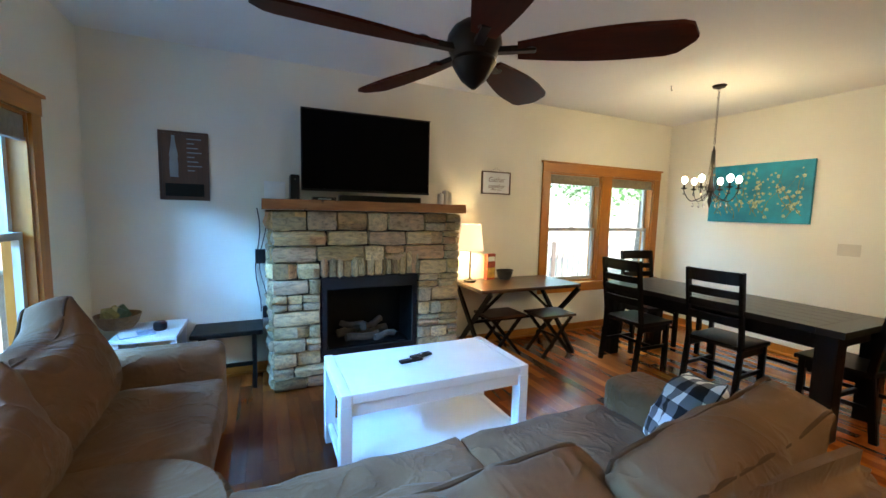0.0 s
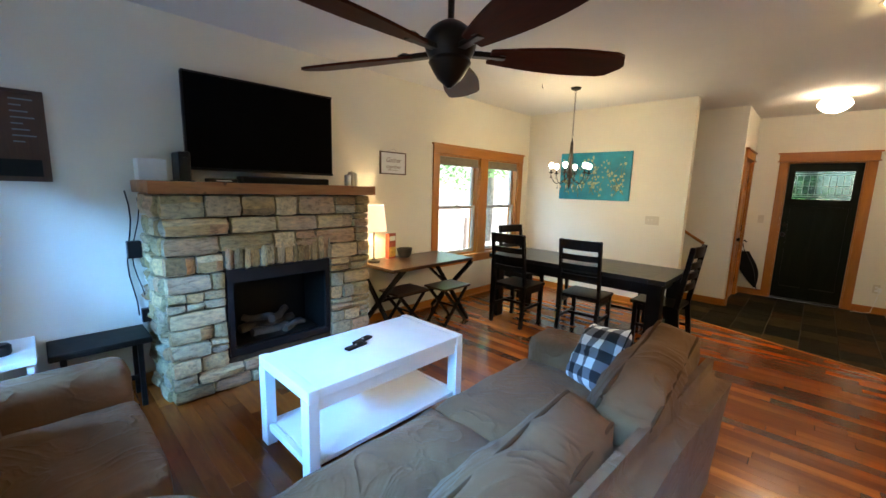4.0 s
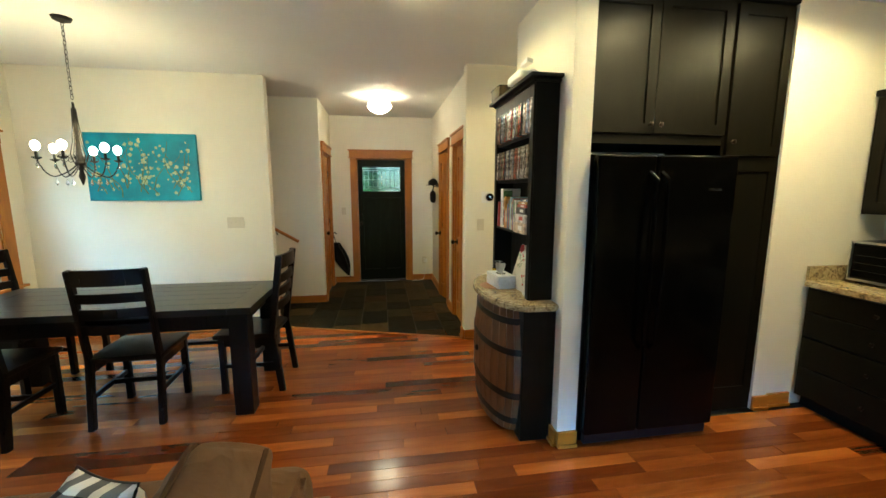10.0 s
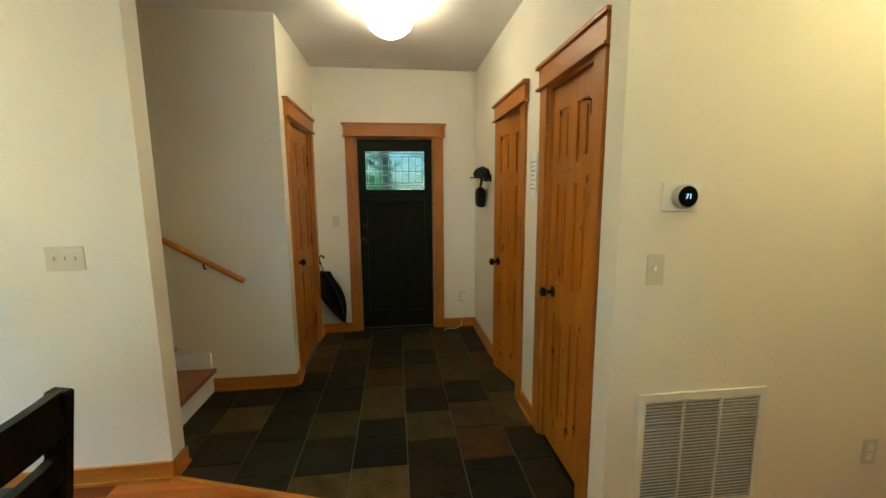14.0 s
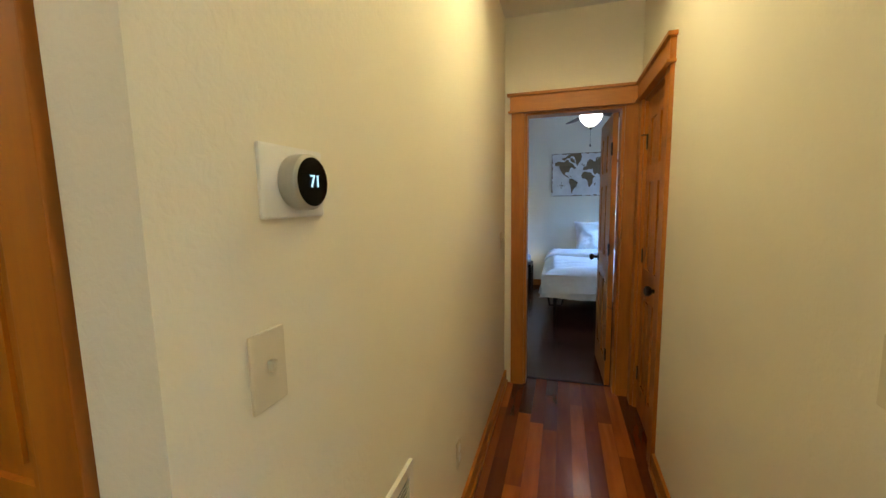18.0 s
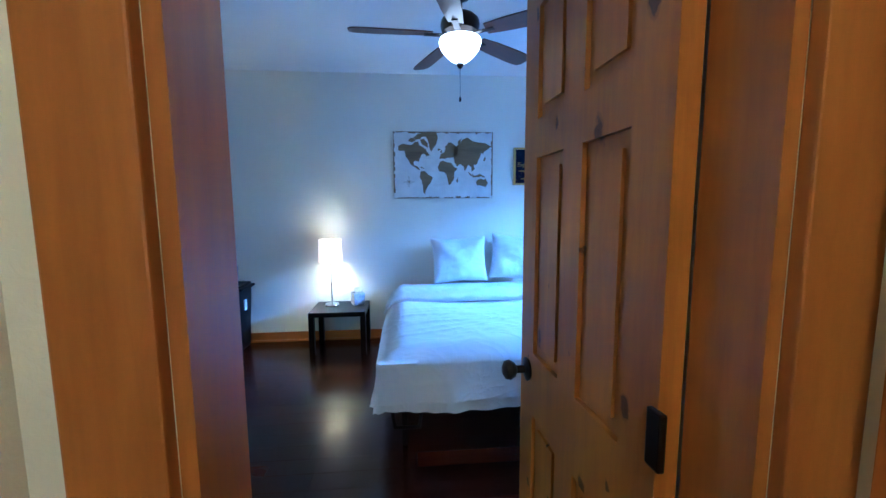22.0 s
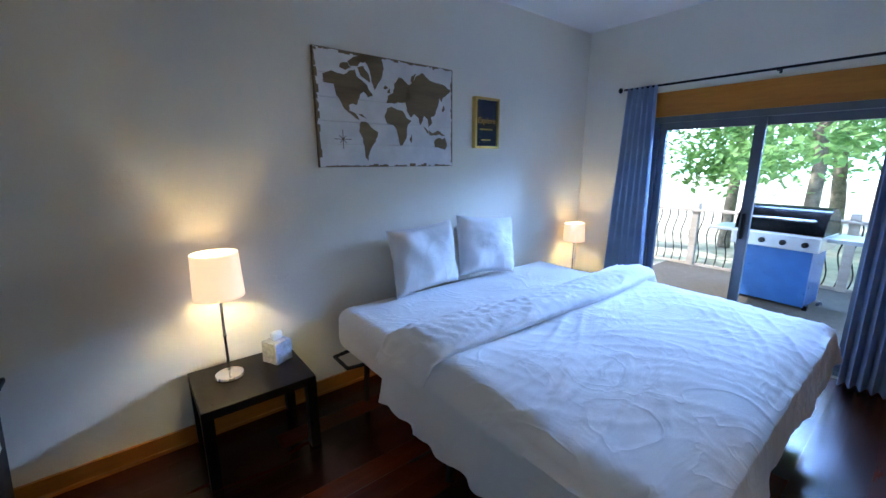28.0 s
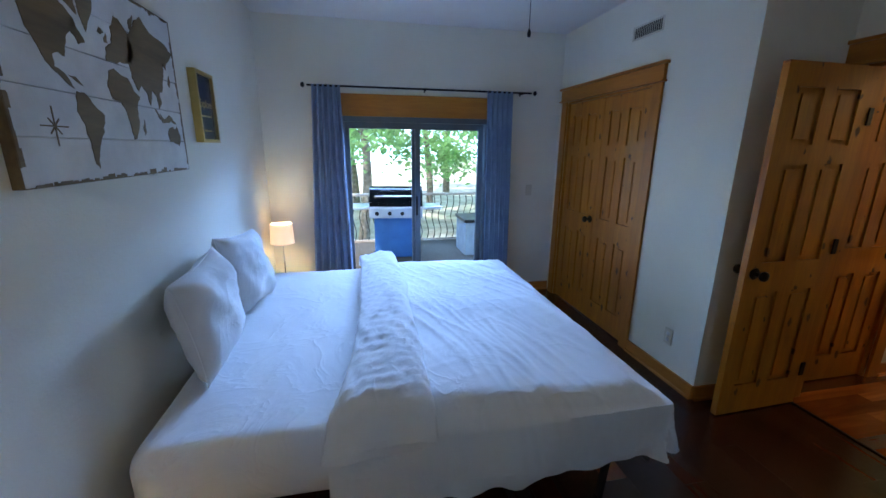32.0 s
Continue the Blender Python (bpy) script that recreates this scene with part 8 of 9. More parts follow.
for x0, z0, x1, z1 in ((-MW / 2 - 0.002, 0, -MW / 2, MH), (MW / 2, 0, MW / 2 + 0.002, MH), (-MW / 2 - 0.002, -0.002, MW / 2 + 0.002, 0), (-MW / 2 - 0.002, MH, MW / 2 + 0.002, MH + 0.002)):
    add_box(edge, x0, -0.0295, z0, x1, -0.001, z1)
part("worn_edge", edge, M_MAPB, mp, "worn brown board edges")["kind"] = "stuff"
cmp_ = bm_new()
for k in range(8):
    a = k * math.pi / 4
    r = 0.055 if k % 2 == 0 else 0.03
    add_box(cmp_, 0, -0.032, -0.002, r, -0.0302, 0.002, pose(-0.355, 0, 0.165, 0, math.degrees(a), 0))
part("compass_rose", cmp_, M_MAPB, mp, "small painted compass rose")

M_NAVYART = mat_plain("navy_print", (0.01, 0.018, 0.045), 0.25, 0, 0.3, 10)
M_GOLD = mat_plain("gilt_frame", (0.6, 0.42, 0.12), 0.3, 0.8)
ex_ = framed("quote_picture", "navy print with gold script lettering in a gilt frame", "picture", 0.263, 0.382, 0.04, (3.60, -6.45, 1.602), 180, M_GOLD, M_NAVYART, 0.018)
text_part("Explore", 0.062, (0, -0.026, 0.21), M_GOLD, ex_, shear=0.25)
for k in range(2):
    part("text_bar", box(-0.07 + 0.02 * k, -0.0255, 0.14 - 0.08 * k, 0.07 - 0.02 * k, -0.0235, 0.15 - 0.08 * k), M_GOLD, ex_)
part("glazing", box(-0.12, -0.035, 0.018, 0.12, -0.0335, 0.377), M_GLASS, ex_, "clear picture glass")

# curtains and rod
cr = thing("curtain_rod", "black curtain rod above the slider", "curtain rod", (2.27, -4.94, 2.12))
part("rod", tube([(0, -1.08, 0), (0, 1.07, 0)], 0.009, 10), M_BLACK, cr, "", 60)
for y in (-1.10, 1.09):
    part("finial", moved(lathe([(0.009, 0), (0.022, 0.008), (0.024, 0.02), (0.01, 0.032)], 14), 0, y, 0, 90 if y < 0 else -90), M_BLACK, cr, "", 40)
for y in (-0.98, 0.0, 0.98):
    part("bracket", join(box(-0.09, y - 0.008, -0.02, -0.084, y + 0.008, 0.02), tube([(-0.085, y, -0.005), (0, y, -0.012)], 0.005, 6)), M_BLACK, cr)
for i, (y0, y1, f0, f1) in enumerate(((-5.98, -5.73, -6.08, -5.68), (-4.34, -4.06, -4.32, -4.03))):
    def cur(u, v, y0=y0, y1=y1, f0=f0, f1=f1, i=i):
        top, bot = y0 + (y1 - y0) * u, f0 + (f1 - f0) * u
        y = bot + (top - bot) * v
        am = 0.03 + 0.012 * (1 - v)
        return Vector((2.275 + am * math.sin(u * 2 * math.pi * 5.5 + i) + 0.01 * noise.noise(Vector((u * 4, v * 3, i))), y, 0.015 + 2.11 * v))

    c = thing("curtain", "grey-blue cloth curtain drawn aside at the slider", "curtain", (2.275, (y0 + y1) / 2, 0), 0, "curtains at the slider")
    sh = grid_sheet(66, 24, cur, 0.004)
    sh.transform(Matrix.Translation((-2.275, -(y0 + y1) / 2, 0)))
    part("cloth", sh, M_CURTAIN, c, "", 80)
    part("hem", tube([(cur(k / 30, 0.006) - Vector((2.275, (y0 + y1) / 2, 0))) for k in range(31)], 0.006, 5), M_CURTAIN, c)

# bedroom fan
bf_ = thing("ceiling_fan", "bronze ceiling fan with walnut blades and a lit glass bowl", "ceiling fan", (4.50, -4.86, 0))
part("canopy", moved(lathe([(0.02, -0.08), (0.06, -0.06), (0.07, -0.01), (0.07, 0)], 24), 0, 0, 2.70), M_BRONZE, bf_, "", 40)
part("downrod", moved(lathe([(0.012, -0.16), (0.012, -0.07)], 12), 0, 0, 2.70), M_BRONZE, bf_, "", 40)
part("motor", moved(lathe([(0.02, 0.09), (0.09, 0.075), (0.115, 0.05), (0.12, 0.02), (0.11, -0.02), (0.06, -0.04), (0.05, -0.06)], 30), 0, 0, 2.46), M_BRONZE, bf_, "", 40)
bw_ = part("light_bowl", moved(lathe([(0.06, 0.04), (0.125, 0.03), (0.13, 0.015), (0.115, -0.03), (0.085, -0.065), (0.05, -0.095), (0.012, -0.11)], 30), 0, 0, 2.37), M_BOWL, bf_, "glowing alabaster glass bowl", 60)
part("finial", moved(lathe([(0.02, 0), (0.022, -0.012), (0.008, -0.03)], 14), 0, 0, 2.262), M_BRONZE, bf_, "", 40)
part("pull_chain", tube([(0, 0, 2.235), (0, 0, 2.06)], 0.0015, 5), M_IRON, bf_)
part("chain_pull", moved(lathe([(0.004, 0.03), (0.008, 0.015), (0.006, 0)], 10), 0, 0, 2.035), M_DARKWOOD, bf_)
M_WALNUT = mat_wood("walnut_blade", [(0.05, 0.018, 0.008), (0.09, 0.034, 0.014), (0.13, 0.052, 0.022)], 0.35, "x")
for k in range(5):
    b = bm_new()
    pr = [(0.17, 0.045), (0.3, 0.058), (0.5, 0.066), (0.6, 0.066), (0.65, 0.058), (0.67, 0.03)]
    t0 = [[b.verts.new((x, s * w, z - 0.2 * s * w)) for s in (-1, 1)] for x, w in pr for z in (0.004, -0.004)]
    tp, bt_ = t0[0::2], t0[1::2]
    for i in range(len(pr) - 1):
        b.faces.new((tp[i][0], tp[i + 1][0], tp[i + 1][1], tp[i][1]))
        b.faces.new((bt_[i][1], bt_[i + 1][1], bt_[i + 1][0], bt_[i][0]))
        b.faces.new((tp[i][0], bt_[i][0], bt_[i + 1][0], tp[i + 1][0]))
        b.faces.new((tp[i][1], tp[i + 1][1], bt_[i + 1][1], bt_[i][1]))
    b.faces.new((tp[0][0], tp[0][1], bt_[0][1], bt_[0][0]))
    b.faces.new((tp[-1][1], tp[-1][0], bt_[-1][0], bt_[-1][1]))
    bmesh.ops.recalc_face_normals(b, faces=b.faces[:])
    p = part("blade", b, M_WALNUT, bf_, "walnut fan blade")
    p.matrix_basis = pose(0, 0, 2.43, 0, 0, 2 + 72 * k)
    part("blade_bracket", box(0.09, -0.018, -0.012, 0.22, 0.018, -0.004, 0.003), M_BRONZE, p)
bv = thing("ceiling_register", "white wall register above the bedroom closet", "vent", (3.42, -3.50, 2.38))
part("frame", join(box(-0.16, -0.008, 0, 0.16, 0, 0.012), box(-0.16, -0.008, 0.083, 0.16, 0, 0.095), box(-0.16, -0.008, 0.012, -0.145, 0, 0.083), box(0.145, -0.008, 0.012, 0.16, 0, 0.083)), M_WHITEPLASTIC, bv)
part("backing", box(-0.145, -0.003, 0.012, 0.145, 0, 0.083), M_BLACK, bv)
for k in range(14):
    part("slat", box(-0.14 + k * 0.0205, -0.007, 0.012, -0.134 + k * 0.0205, -0.003, 0.083), M_WHITEPLASTIC, bv)

# ---- outside ----
gm = bm_new()
bmesh.ops.create_grid(gm, x_segments=60, y_segments=60, size=300)
for v in gm.verts:
    r = math.hypot(v.co.x - 3, v.co.y)
    v.co.z = -0.75 + (0.0 if r < 14 else min(4, (r - 14) * 0.03) * noise.noise(v.co * 0.03))
structure("ground", gm, M_GROUND, "pale leaf-strewn forest ground", "ground")
drv = thing("driveway", "pale gravel driveway beyond the dining window", "driveway", (6, 14, -0.72), 0, "", "structure")
part("gravel", box(-9, -6, 0, 9, 6, 0.03), mat_plain("pale_gravel", (0.45, 0.42, 0.37), 0.95, 0, 0.25, 30, 0.8, 60), drv)

DZ = -0.12


def deck(name, x0, x1, y0, y1):
    d = thing(name, "weathered grey deck of narrow boards", "deck", ((x0 + x1) / 2, (y0 + y1) / 2, DZ), 0, "", "structure")
    cx_, cy_ = (x0 + x1) / 2, (y0 + y1) / 2
    me = bpy.data.meshes.new("deck_board")
    b = box(0, y0 - cy_, -0.03, 0.134, y1 - cy_, 0, 0.004, 1)
    b.to_mesh(me)
    b.free()
    me.materials.append(M_DECK)
    x = x0
    while x < x1 - 0.13:
        o = new("deck_board", me)
        o.parent = d
        o.location = (x - cx_, 0, 0)
        x += 0.14
    part("joist", box(x0 - cx_, y0 - cy_, -0.25, x1 - cx_, y1 - cy_, -0.05), M_BARK, d)


deck("deck", -3.3, -0.57, -1.0, 5.6)
deck("deck_bedroom", -0.75, 2.03, -8.0, -2.9)
M_RAIL = mat_wood("railing_wood", [(0.24, 0.2, 0.15), (0.32, 0.27, 0.21), (0.4, 0.35, 0.28)], 0.7, "y")


def railing(name, label, x, y0, y1, wavy, step, turn=0):
    r = thing(name, label, "railing", (x, (y0 + y1) / 2, DZ), turn)
    c = (y0 + y1) / 2
    part("top_rail", box(-0.07, y0 - c, 0.90, 0.07, y1 - c, 0.935, 0.005), M_RAIL, r)
    part("bottom_rail", box(-0.02, y0 - c, 0.09, 0.02, y1 - c, 0.13, 0.003), M_RAIL, r)
    n = int((y1 - y0) / 1.6)
    for k in range(n + 1):
        y = y0 - c + (y1 - y0) * k / n
        part("post", box(-0.045, y - 0.045, 0, 0.045, y + 0.045, 1.02, 0.006), M_RAIL, r)
    y = y0 + 0.1
    if wavy:
        t = tube([(0.018 * math.sin(i * 0.9), 0.025 * math.sin(i * 0.75), 0.12 + i * 0.0655) for i in range(13)], 0.008, 6)
    else:
        t = box(-0.017, -0.017, 0.12, 0.017, 0.017, 0.90)
    me = bpy.data.meshes.new("baluster")
    t.to_mesh(me)
    t.free()
    me.materials.append(M_IRON if wavy else M_RAIL)
    while y < y1:
        o = new("baluster", me)
        o.parent = r
        o.location = (0, y - c, 0)
        y += step


sk = bm_new()
for (xa, ya), (xb, yb) in (((-60, -60), (-60, 60)),):
    sk.faces.new([sk.verts.new(c) for c in ((xa, ya, -2), (xb, yb, -2), (xb, yb, 30), (xa, ya, 30))])
structure("backdrop", sk, mat_emit("hazy_sky_glow", (0.5, 0.75, 1.0), 3.2), "bright hazy sky beyond the trees", "sky")

railing("deck_railing", "weathered wooden deck railing with square balusters", -3.2, -0.9, 5.5, False, 0.13)
railing("deck_railing", "deck railing with wavy black iron balusters", -0.62, -7.9, -3.0, True, 0.115)
railing("deck_railing", "weathered wooden railing across the end of the deck", -1.93, 4.22, 6.66, False, 0.13, 90)
# roof brace at the end of the living room deck
rp = thing("porch_post", "weathered wooden porch post with a diagonal brace", "post", (-1.55, 5.3, DZ))
part("post", box(-0.07, -0.07, 0, 0.07, 0.07, 3.3, 0.008), M_RAIL, rp)
part("brace", bar((-0.05, 0, 1.85), (-1.35, 0, 3.3), 0.15, 0.09, 0.006), M_RAIL, rp)
part("beam", box(-1.8, -0.08, 3.3, 1.0, 0.08, 3.5, 0.008), M_RAIL, rp)

# grill
# the blue daylight that falls on the cart is put into its base colour
M_GRILLBLUE = mat_plain("blue_lit_cart", (0.04, 0.13, 0.34), 0.3, 0.3)
gr = thing("gas_grill", "black and steel gas grill on a wheeled cart", "grill", (0.32, -5.08, DZ), 90)
gr.matrix_basis = pose(0.32, -5.08, DZ, 0, 0, 84)
part("cart", box(-0.32, -0.22, 0.12, 0.32, 0.22, 0.72, 0.01), M_GRILLBLUE, gr, "steel cart doors with the blue daylight in their colour")
part("firebox", box(-0.38, -0.26, 0.72, 0.38, 0.26, 0.88, 0.02), M_STEEL, gr)
part("control_panel", box(-0.38, -0.31, 0.72, 0.38, -0.26, 0.87, 0.01), M_STEEL, gr)
for k in range(4):
    part("knob", moved(lathe([(0.03, 0), (0.028, 0.02), (0.012, 0.03)], 16), -0.27 + 0.18 * k, -0.31, 0.79, 90), M_BLACKPL, gr, "", 40)
lid = bm_new()
n = 12
vs = [[lid.verts.new((x, 0.25 * math.cos(math.pi * k / n) * -1, 0.88 + 0.27 * math.sin(math.pi * k / n))) for k in range(n + 1)] for x in (-0.38, 0.38)]
for k in range(n):
    lid.faces.new((vs[0][k], vs[0][k + 1], vs[1][k + 1], vs[1][k]))
lid.faces.new(vs[0][::-1])
lid.faces.new(vs[1])
lid.faces.new((vs[0][0], vs[1][0], vs[1][n], vs[0][n]))
bmesh.ops.recalc_face_normals(lid, faces=lid.faces[:])
lo = part("lid", lid, M_BLACKGLOSS, gr, "black domed lid", 40)
part("lid_handle", tube([(-0.3, -0.22, 1.02), (-0.29, -0.28, 1.03), (0.29, -0.28, 1.03), (0.3, -0.22, 1.02)], 0.014, 8), M_CHROME, lo, "", 60)
for s in (-1, 1):
    part("side_shelf", box(s * 0.40 if s > 0 else -0.66, -0.22, 0.83, 0.66 if s > 0 else -0.40, 0.22, 0.87, 0.008), M_STEEL, gr)
    part("leg", box(s * 0.33 - 0.02, -0.2, 0, s * 0.33 + 0.02, -0.16, 0.14), M_BLACK, gr)
    part("wheel", moved(lathe([(0.06, -0.015), (0.065, 0), (0.06, 0.015)], 18), s * 0.36, 0.16, 0.065, 0, 90, 0), M_BLACKPL, gr, "", 40)
dbx = thing("deck_box", "dark resin storage box on the deck", "storage box", (0.2, -3.75, DZ))
part("body", box(-0.3, -0.3, 0, 0.3, 0.3, 0.6, 0.02), M_GREYBLUE, dbx)
part("lid", box(-0.32, -0.32, 0.6, 0.32, 0.32, 0.65, 0.012), M_BLACKPL, dbx)

# fence beyond the dining window
fc = thing("fence", "grey weathered picket fence outside the dining window", "fence", (5.5, 9.0, -0.75))
for k in range(46):
    part("picket", box(-4.5 + k * 0.2, -0.012, 0.1, -4.5 + k * 0.2 + 0.13, 0.012, 1.35 + 0.05 * (k % 3), 0.003), M_DECK, fc)
part("rail", box(-4.5, 0.013, 0.4, 4.7, 0.05, 0.48), M_DECK, fc)
part("rail", box(-4.5, 0.013, 1.0, 4.7, 0.05, 1.08), M_DECK, fc)


# trees
def crown_mesh(name, seed, r, n, mat, leaf_size):
    rg = random.Random(seed)
    verts, faces = [], []
    clumps = []
    for c in range(26):
        a, e = rg.uniform(0, 2 * math.pi), rg.uniform(-0.7, 1.2)
        d = r * rg.uniform(0.45, 1.0)
        clumps.append((Vector((d * math.cos(a) * math.cos(e), d * math.sin(a) * math.cos(e), d * math.sin(e) * 0.9)), r * rg.uniform(0.16, 0.34)))
    for k in range(n):
        c, cr_ = rg.choice(clumps)
        v = Vector((rg.gauss(0, 1), rg.gauss(0, 1), rg.gauss(0, 0.7)))
        p = c + v * cr_ * 0.55
        q = Euler((rg.uniform(-0.9, 0.9), rg.uniform(-0.9, 0.9), rg.uniform(0, 6.28))).to_matrix()
        s = leaf_size * rg.uniform(0.6, 1.3)
        i = len(verts)
        for px, py, pz in ((-0.5, 0, 0), (0, -0.28, 0.05), (0.55, 0, -0.04), (0, 0.28, 0.05)):
            verts.append(p + q @ Vector((px * s, py * s, pz * s)))
        faces.append((i, i + 1, i + 2))
        faces.append((i, i + 2, i + 3))
    me = bpy.data.meshes.new(name)
    me.from_pydata([tuple(v) for v in verts], [], faces)
    me.materials.append(mat)
    return me


CROWNS = [crown_mesh("crown", s, 2.3, 5600, m, 0.15) for s, m in ((1, M_LEAF), (2, M_LEAF2), (3, M_LEAF2))]
rt_ = random.Random(9)


def tree(x, y, h, cz, scale, trunk_r, which):
    t = thing("tree", "leafy deciduous tree with a slender grey trunk", "tree", (x, y, -0.78), rt_.uniform(0, 360), "trees outside")
    pts = [(0.12 * math.sin(i * 0.8 + x), 0.1 * math.cos(i * 0.7 + y) - 0.1, h * i / 8) for i in range(9)]
    part("trunk", tube(pts, [trunk_r * (1 - 0.085 * i) for i in range(9)], 9), M_BARK, t, "", 60)
    for k in range(5):
        a, z0_ = k * 1.3 + x, h * (0.45 + 0.1 * k)
        part("limb", tube([(0, 0, z0_), (0.6 * math.cos(a), 0.6 * math.sin(a), z0_ + 0.5), (1.3 * math.cos(a), 1.3 * math.sin(a), z0_ + 1.1)], [trunk_r * 0.35, trunk_r * 0.22, trunk_r * 0.1], 6), M_BARK, t, "", 60)
    c = new("crown", CROWNS[which])
    c.parent = t
    c.location = (0, 0, cz)
    c.scale = (scale, scale, scale * 0.95)
    return t


for x, y, h, cz, sc, tr, w in [(-6.3, 2.2, 5, 2.2, 0.8, 0.09, 2), (-6.9, 5.2, 5, 2.0, 0.9, 0.1, 1), (-8.0, 7.8, 5, 2.2, 1.0, 0.1, 2), (-4.2, 9.2, 6, 2.7, 1.0, 0.12, 2), (-2.6, 12.0, 6, 3.2, 1.1, 0.13, 1), (-5.9, 8.3, 5, 1.9, 0.8, 0.1, 1), (-6.5, 3.6, 6, 3.6, 1.0, 0.13, 1), (-6.0, 6.8, 6, 3.2, 1.1, 0.16, 0), (-8.5, 1.0, 7, 4.0, 1.2, 0.15, 1), (-9.5, 9.5, 7, 4.2, 1.3, 0.18, 2), (-12, 5.5, 8, 4.5, 1.6, 0.2, 2),
                               (-5.4, 10.5, 6, 3.4, 1.1, 0.14, 1), (-3.4, -5.6, 6, 3.0, 1.0, 0.13, 1), (-6.5, -7.5, 7, 3.4, 1.2, 0.15, 1), (-8.5, -3.2, 7, 3.3, 1.3, 0.14, 2),
                               (-3.2, -8.8, 6, 3.2, 1.0, 0.13, 0), (-11, -6.0, 8, 4.0, 1.7, 0.2, 2), (6.0, 7.6, 8, 6.2, 1.2, 0.26, 0), (9.5, 15, 8, 5, 1.6, 0.2, 1), (3.0, 17, 8, 4.6, 1.6, 0.2, 2), (14, 11, 8, 4.5, 1.5, 0.2, 1),
                               (12.5, 1.0, 7, 3.2, 1.2, 0.16, 1), (13, -6.0, 7, 3.5, 1.3, 0.16, 2), (-14, 13, 9, 5, 1.8, 0.2, 1), (-15, -1, 9, 4.5, 1.8, 0.2, 1)]:
    tree(x, y, h, cz, sc, tr, w)

# ---- floors, piece by piece ----
def plank_mesh(name, w, l, h=0.02, bev=0.0015):
    bm = box(0, 0, -h, w, l, 0, bev, 1)
    me = bpy.data.meshes.new(name)
    bm.to_mesh(me)
    bm.free()
    return me


def clipped(bm, planes):
    for co, no in planes:
        g = bm.verts[:] + bm.edges[:] + bm.faces[:]
        r = bmesh.ops.bisect_plane(bm, geom=g, plane_co=co, plane_no=no, clear_outer=True)
        ed = [e for e in r["geom_cut"] if isinstance(e, bmesh.types.BMEdge)]
        if ed:
            bmesh.ops.holes_fill(bm, edges=bm.edges[:], sides=0)
    return bm


DIAG_A, DIAG_B = Vector((5.91, 1.90, 0)), Vector((5.255, -0.10, 0))
DN = Vector((DIAG_B.y - DIAG_A.y, -(DIAG_B.x - DIAG_A.x), 0)).normalized()  # towards the rooms
if DN.x > 0:
    DN = -DN

fl = tagged(new("floor"), "glossy tigerwood plank floor in mixed browns", "floor", "", "structure")
rng = random.Random(7)
PW, LENS = 0.083, (0.45, 0.7, 0.95, 1.25)
plank_meshes = {l: plank_mesh("plank", PW - 0.0008, l - 0.0008) for l in LENS}
for me in plank_meshes.values():
    me.materials.append(M_FLOOR)
rest = []
count = 0
x = -0.42
while x < 5.98:
    spans = [(-2.75, 4.20)]
    if x > 3.55:
        spans = [(-0.40, 4.20)]
    if 4.19 < x < 5.33:
        spans = [(-2.88, 4.20)]
    for lo, hi in spans:
        y = lo - rng.random() * 0.8
        while y < hi:
            l = rng.choice(LENS)
            near = 2.2 < x < 5.1 and -1.7 < y and y + l < 2.0 and y > lo and y + l < hi
            mid = Vector((x + PW, y, 0))
            cuts = (mid - DIAG_A).dot(DN) < 0.02 or (mid + Vector((0, l, 0)) - DIAG_A).dot(DN) < 0.02
            if near and not cuts and count < 300:
                ob = new("plank", plank_meshes[l])
                ob.location = (x, y, 0)
                ob.parent = fl
                count += 1
            else:
                rest.append((x, max(y, lo), min(y + l, hi)))
            y += l
    x += PW
bm = bm_new()
verts, faces = [], []
for x, y0, y1 in rest:
    if y1 - y0 < 0.01:
        continue
    poly = [(x, y0), (x + PW - 0.0008, y0), (x + PW - 0.0008, y1 - 0.0008), (x, y1 - 0.0008)]
    out = []
    for (ax, ay), (bx, by) in zip(poly, poly[1:] + poly[:1]):
        da = (Vector((ax, ay, 0)) - DIAG_A).dot(DN)
        db = (Vector((bx, by, 0)) - DIAG_A).dot(DN)
        if da >= 0 or ay < -0.10:
            out.append((ax, ay))
        if (da < 0) != (db < 0) and ay > -0.10 and by > -0.10:
            k = da / (da - db)
            out.append((ax + k * (bx - ax), ay + k * (by - ay)))
    if len(out) < 3:
        continue
    n = len(verts)
    verts += [(px, py, 0) for px, py in out] + [(px, py, -0.02) for px, py in out]
    m = len(out)
    faces.append(list(range(n, n + m)))
    for i in range(m):
        faces.append([n + i, n + m + i, n + m + (i + 1) % m, n + (i + 1) % m])
me = bpy.data.meshes.new("planks")
me.from_pydata(verts, [], faces)
me.materials.append(M_FLOOR)
ob = new("planks", me)
ob.parent = fl
ob["kind"] = "stuff"

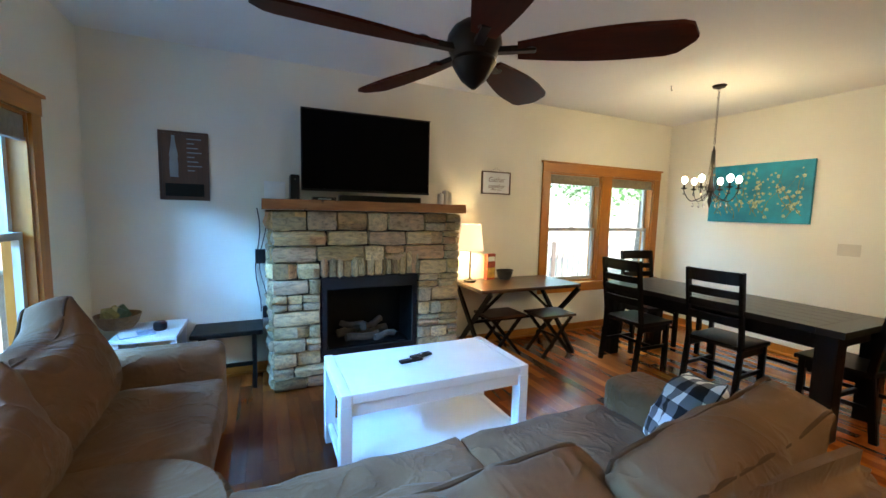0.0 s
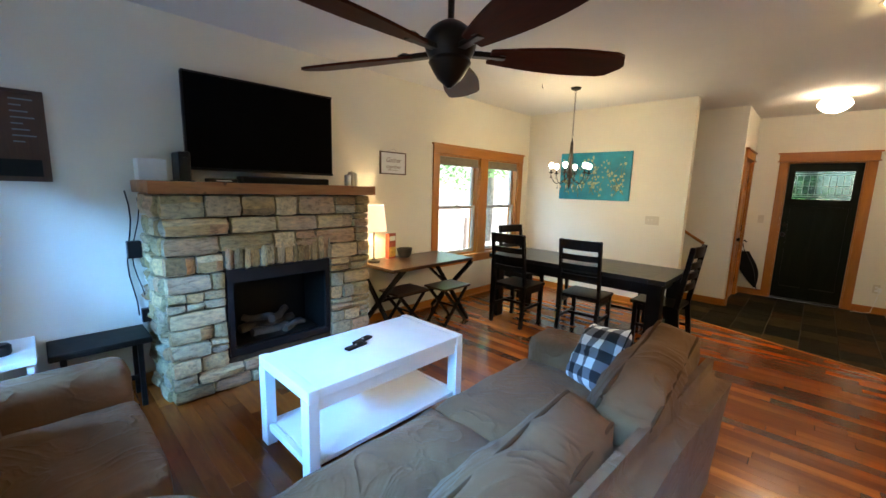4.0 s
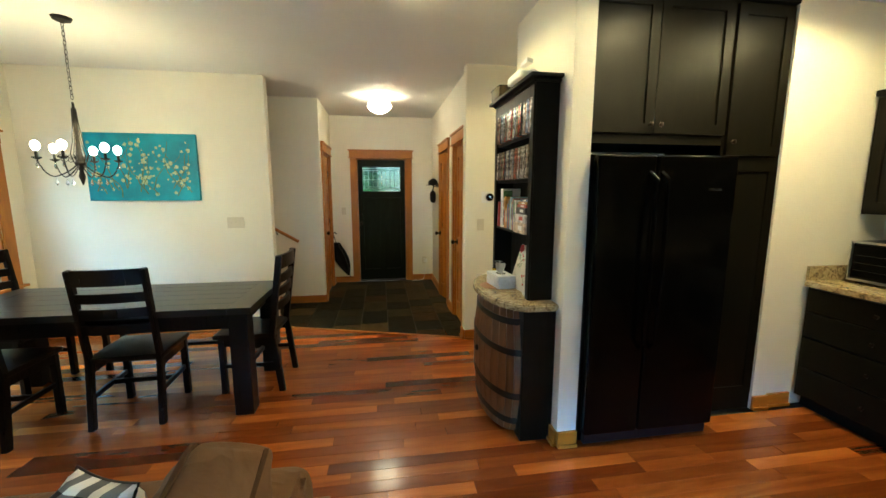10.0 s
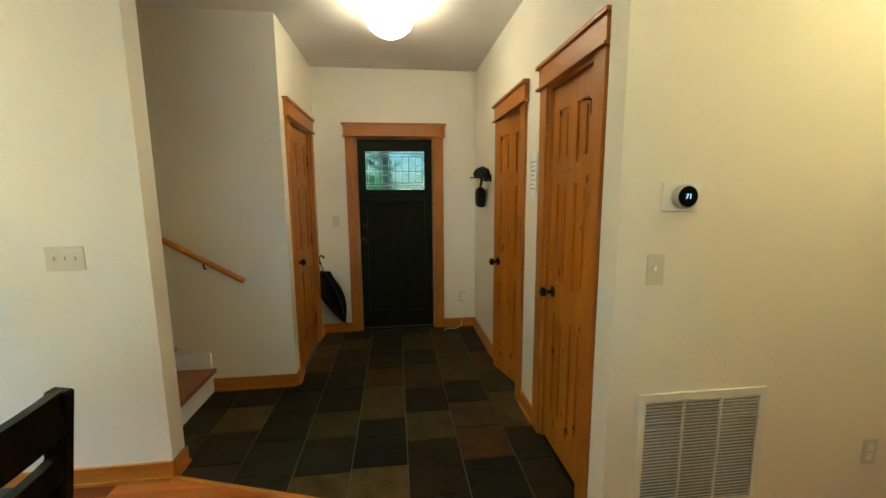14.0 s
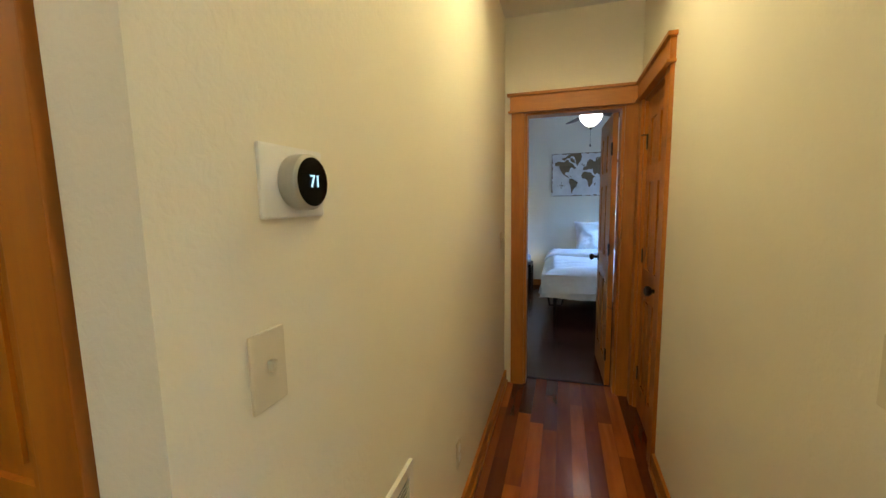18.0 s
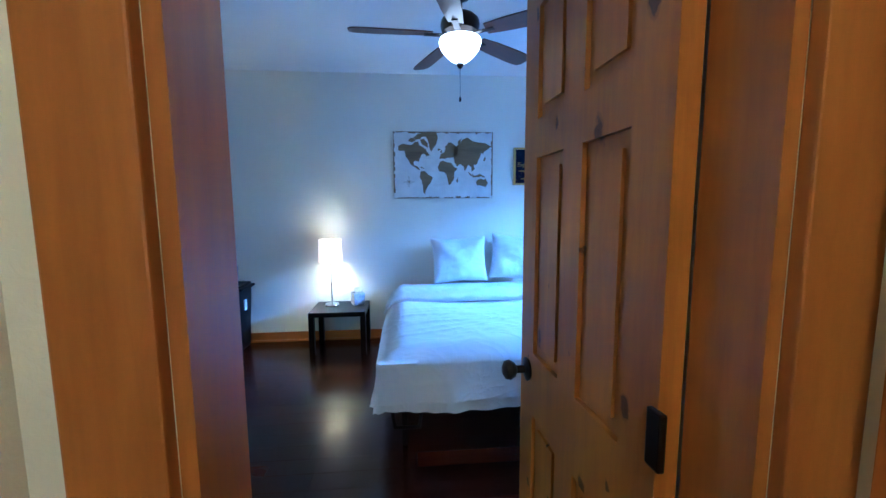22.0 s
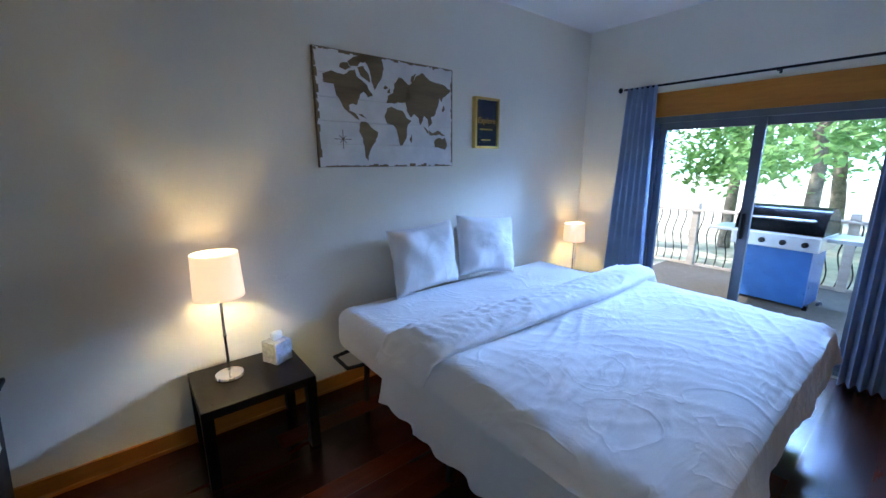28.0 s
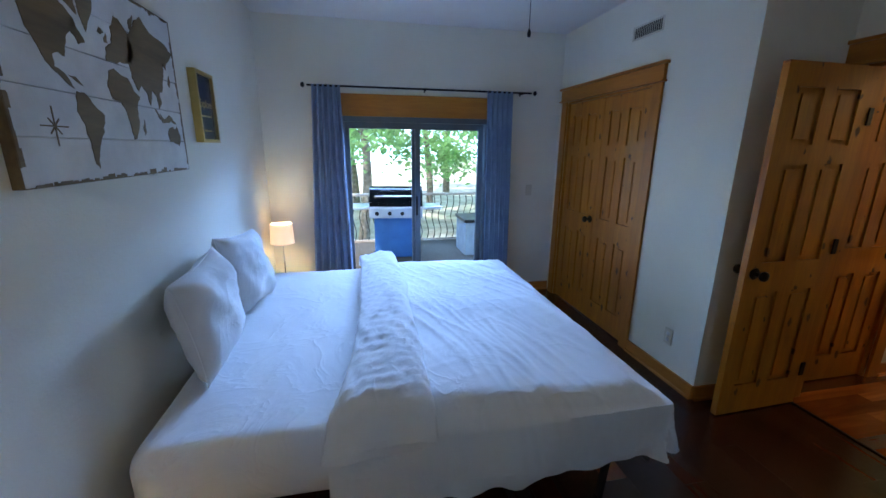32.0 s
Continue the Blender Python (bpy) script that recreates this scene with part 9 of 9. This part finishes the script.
# bedroom floor, dark mahogany boards along x
bf = tagged(new("floor_bedroom"), "dark polished mahogany board floor", "floor", "", "structure")
verts, faces = [], []
y = -6.45
BW = 0.125
bmeshes = {}
while y < -2.89:
    x = 2.18 - rng.random() * 0.9
    while x < 6.83:
        l = rng.choice((0.8, 1.2, 1.6))
        a, b = max(x, 2.18), min(x + l, 6.83)
        if b - a > 0.02:
            key = round(b - a, 1)
            n = len(verts)
            y1 = min(y + BW - 0.001, -2.881)
            near = a > 4.6 and a == x and b == x + l and y > -5.9
            if near and y1 == y + BW - 0.001:
                if l not in bmeshes:
                    t = box(0, 0, -0.02, l - 0.001, BW - 0.001, 0, 0.0012, 1)
                    bmeshes[l] = bpy.data.meshes.new("plank")
                    t.to_mesh(bmeshes[l])
                    t.free()
                    bmeshes[l].materials.append(M_BEDFLOOR)
                o = new("plank", bmeshes[l])
                o.location = (x, y, 0)
                o.parent = bf
            else:
                verts += [(a, y, 0), (b - 0.001, y, 0), (b - 0.001, y1, 0), (a, y1, 0)]
                faces.append([n, n + 1, n + 2, n + 3])
        x += l
    y += BW
me = bpy.data.meshes.new("planks")
me.from_pydata(verts, [], faces)
me.materials.append(M_BEDFLOOR)
ob = new("planks", me)
ob.parent = bf
ob["kind"] = "stuff"
structure("threshold_strip", box(4.41, -2.89, 0.0, 5.07, -2.87, 0.006, 0.002), M_DARKWOOD, "dark wooden threshold strip", "threshold")

# slate tiles of the entry, cut along the slanted edge
sl = tagged(new("floor_entry"), "dark slate tile floor of the entry", "floor", "", "structure")
g = bm_new()
add_box(g, 5.1, -0.145, -0.03, 8.03, 2.16, -0.006)
clipped(g, [(DIAG_A - DN * 0.0, DN)])
part("grout", g, M_GROUT, sl)
T = 0.305
col = 0
ty = -0.24
while ty < 2.16:
    tx = 4.95 - 0.13 * (col % 3) - 0.07 * rng.random()
    while tx < 8.03:
        y0, y1 = max(ty, -0.143), min(ty + T - 0.006, 1.498 if tx > 6.84 else 2.155)
        x1 = min(tx + T * (1.5 if rng.random() < 0.18 else 1.0), 8.031)
        if y1 - y0 > 0.03 and x1 - tx > 0.04:
            b = box(tx, y0, -0.02, x1 - 0.006, y1, 0.0015 * rng.random(), 0.003, 1)
            clipped(b, [(DIAG_A - DN * 0.004, DN)])
            if len(b.faces) > 3:
                part("tile", soft(b, 0.0012, 9, rng.random() * 50), M_SLATE, sl)
            else:
                b.free()
        tx = x1
    ty += T
    col += 1
structure("floor_bath", box(5.335, -1.4, -0.03, 8.17, -0.15, -0.004), M_SLATE, "dark tiled bathroom floor", "floor")
structure("transition_strip", bar(DIAG_A + DN * 0.006, DIAG_B + DN * 0.006, 0.03, 0.012, 0.003), M_TRIM, "wooden strip between planks and slate", "trim")
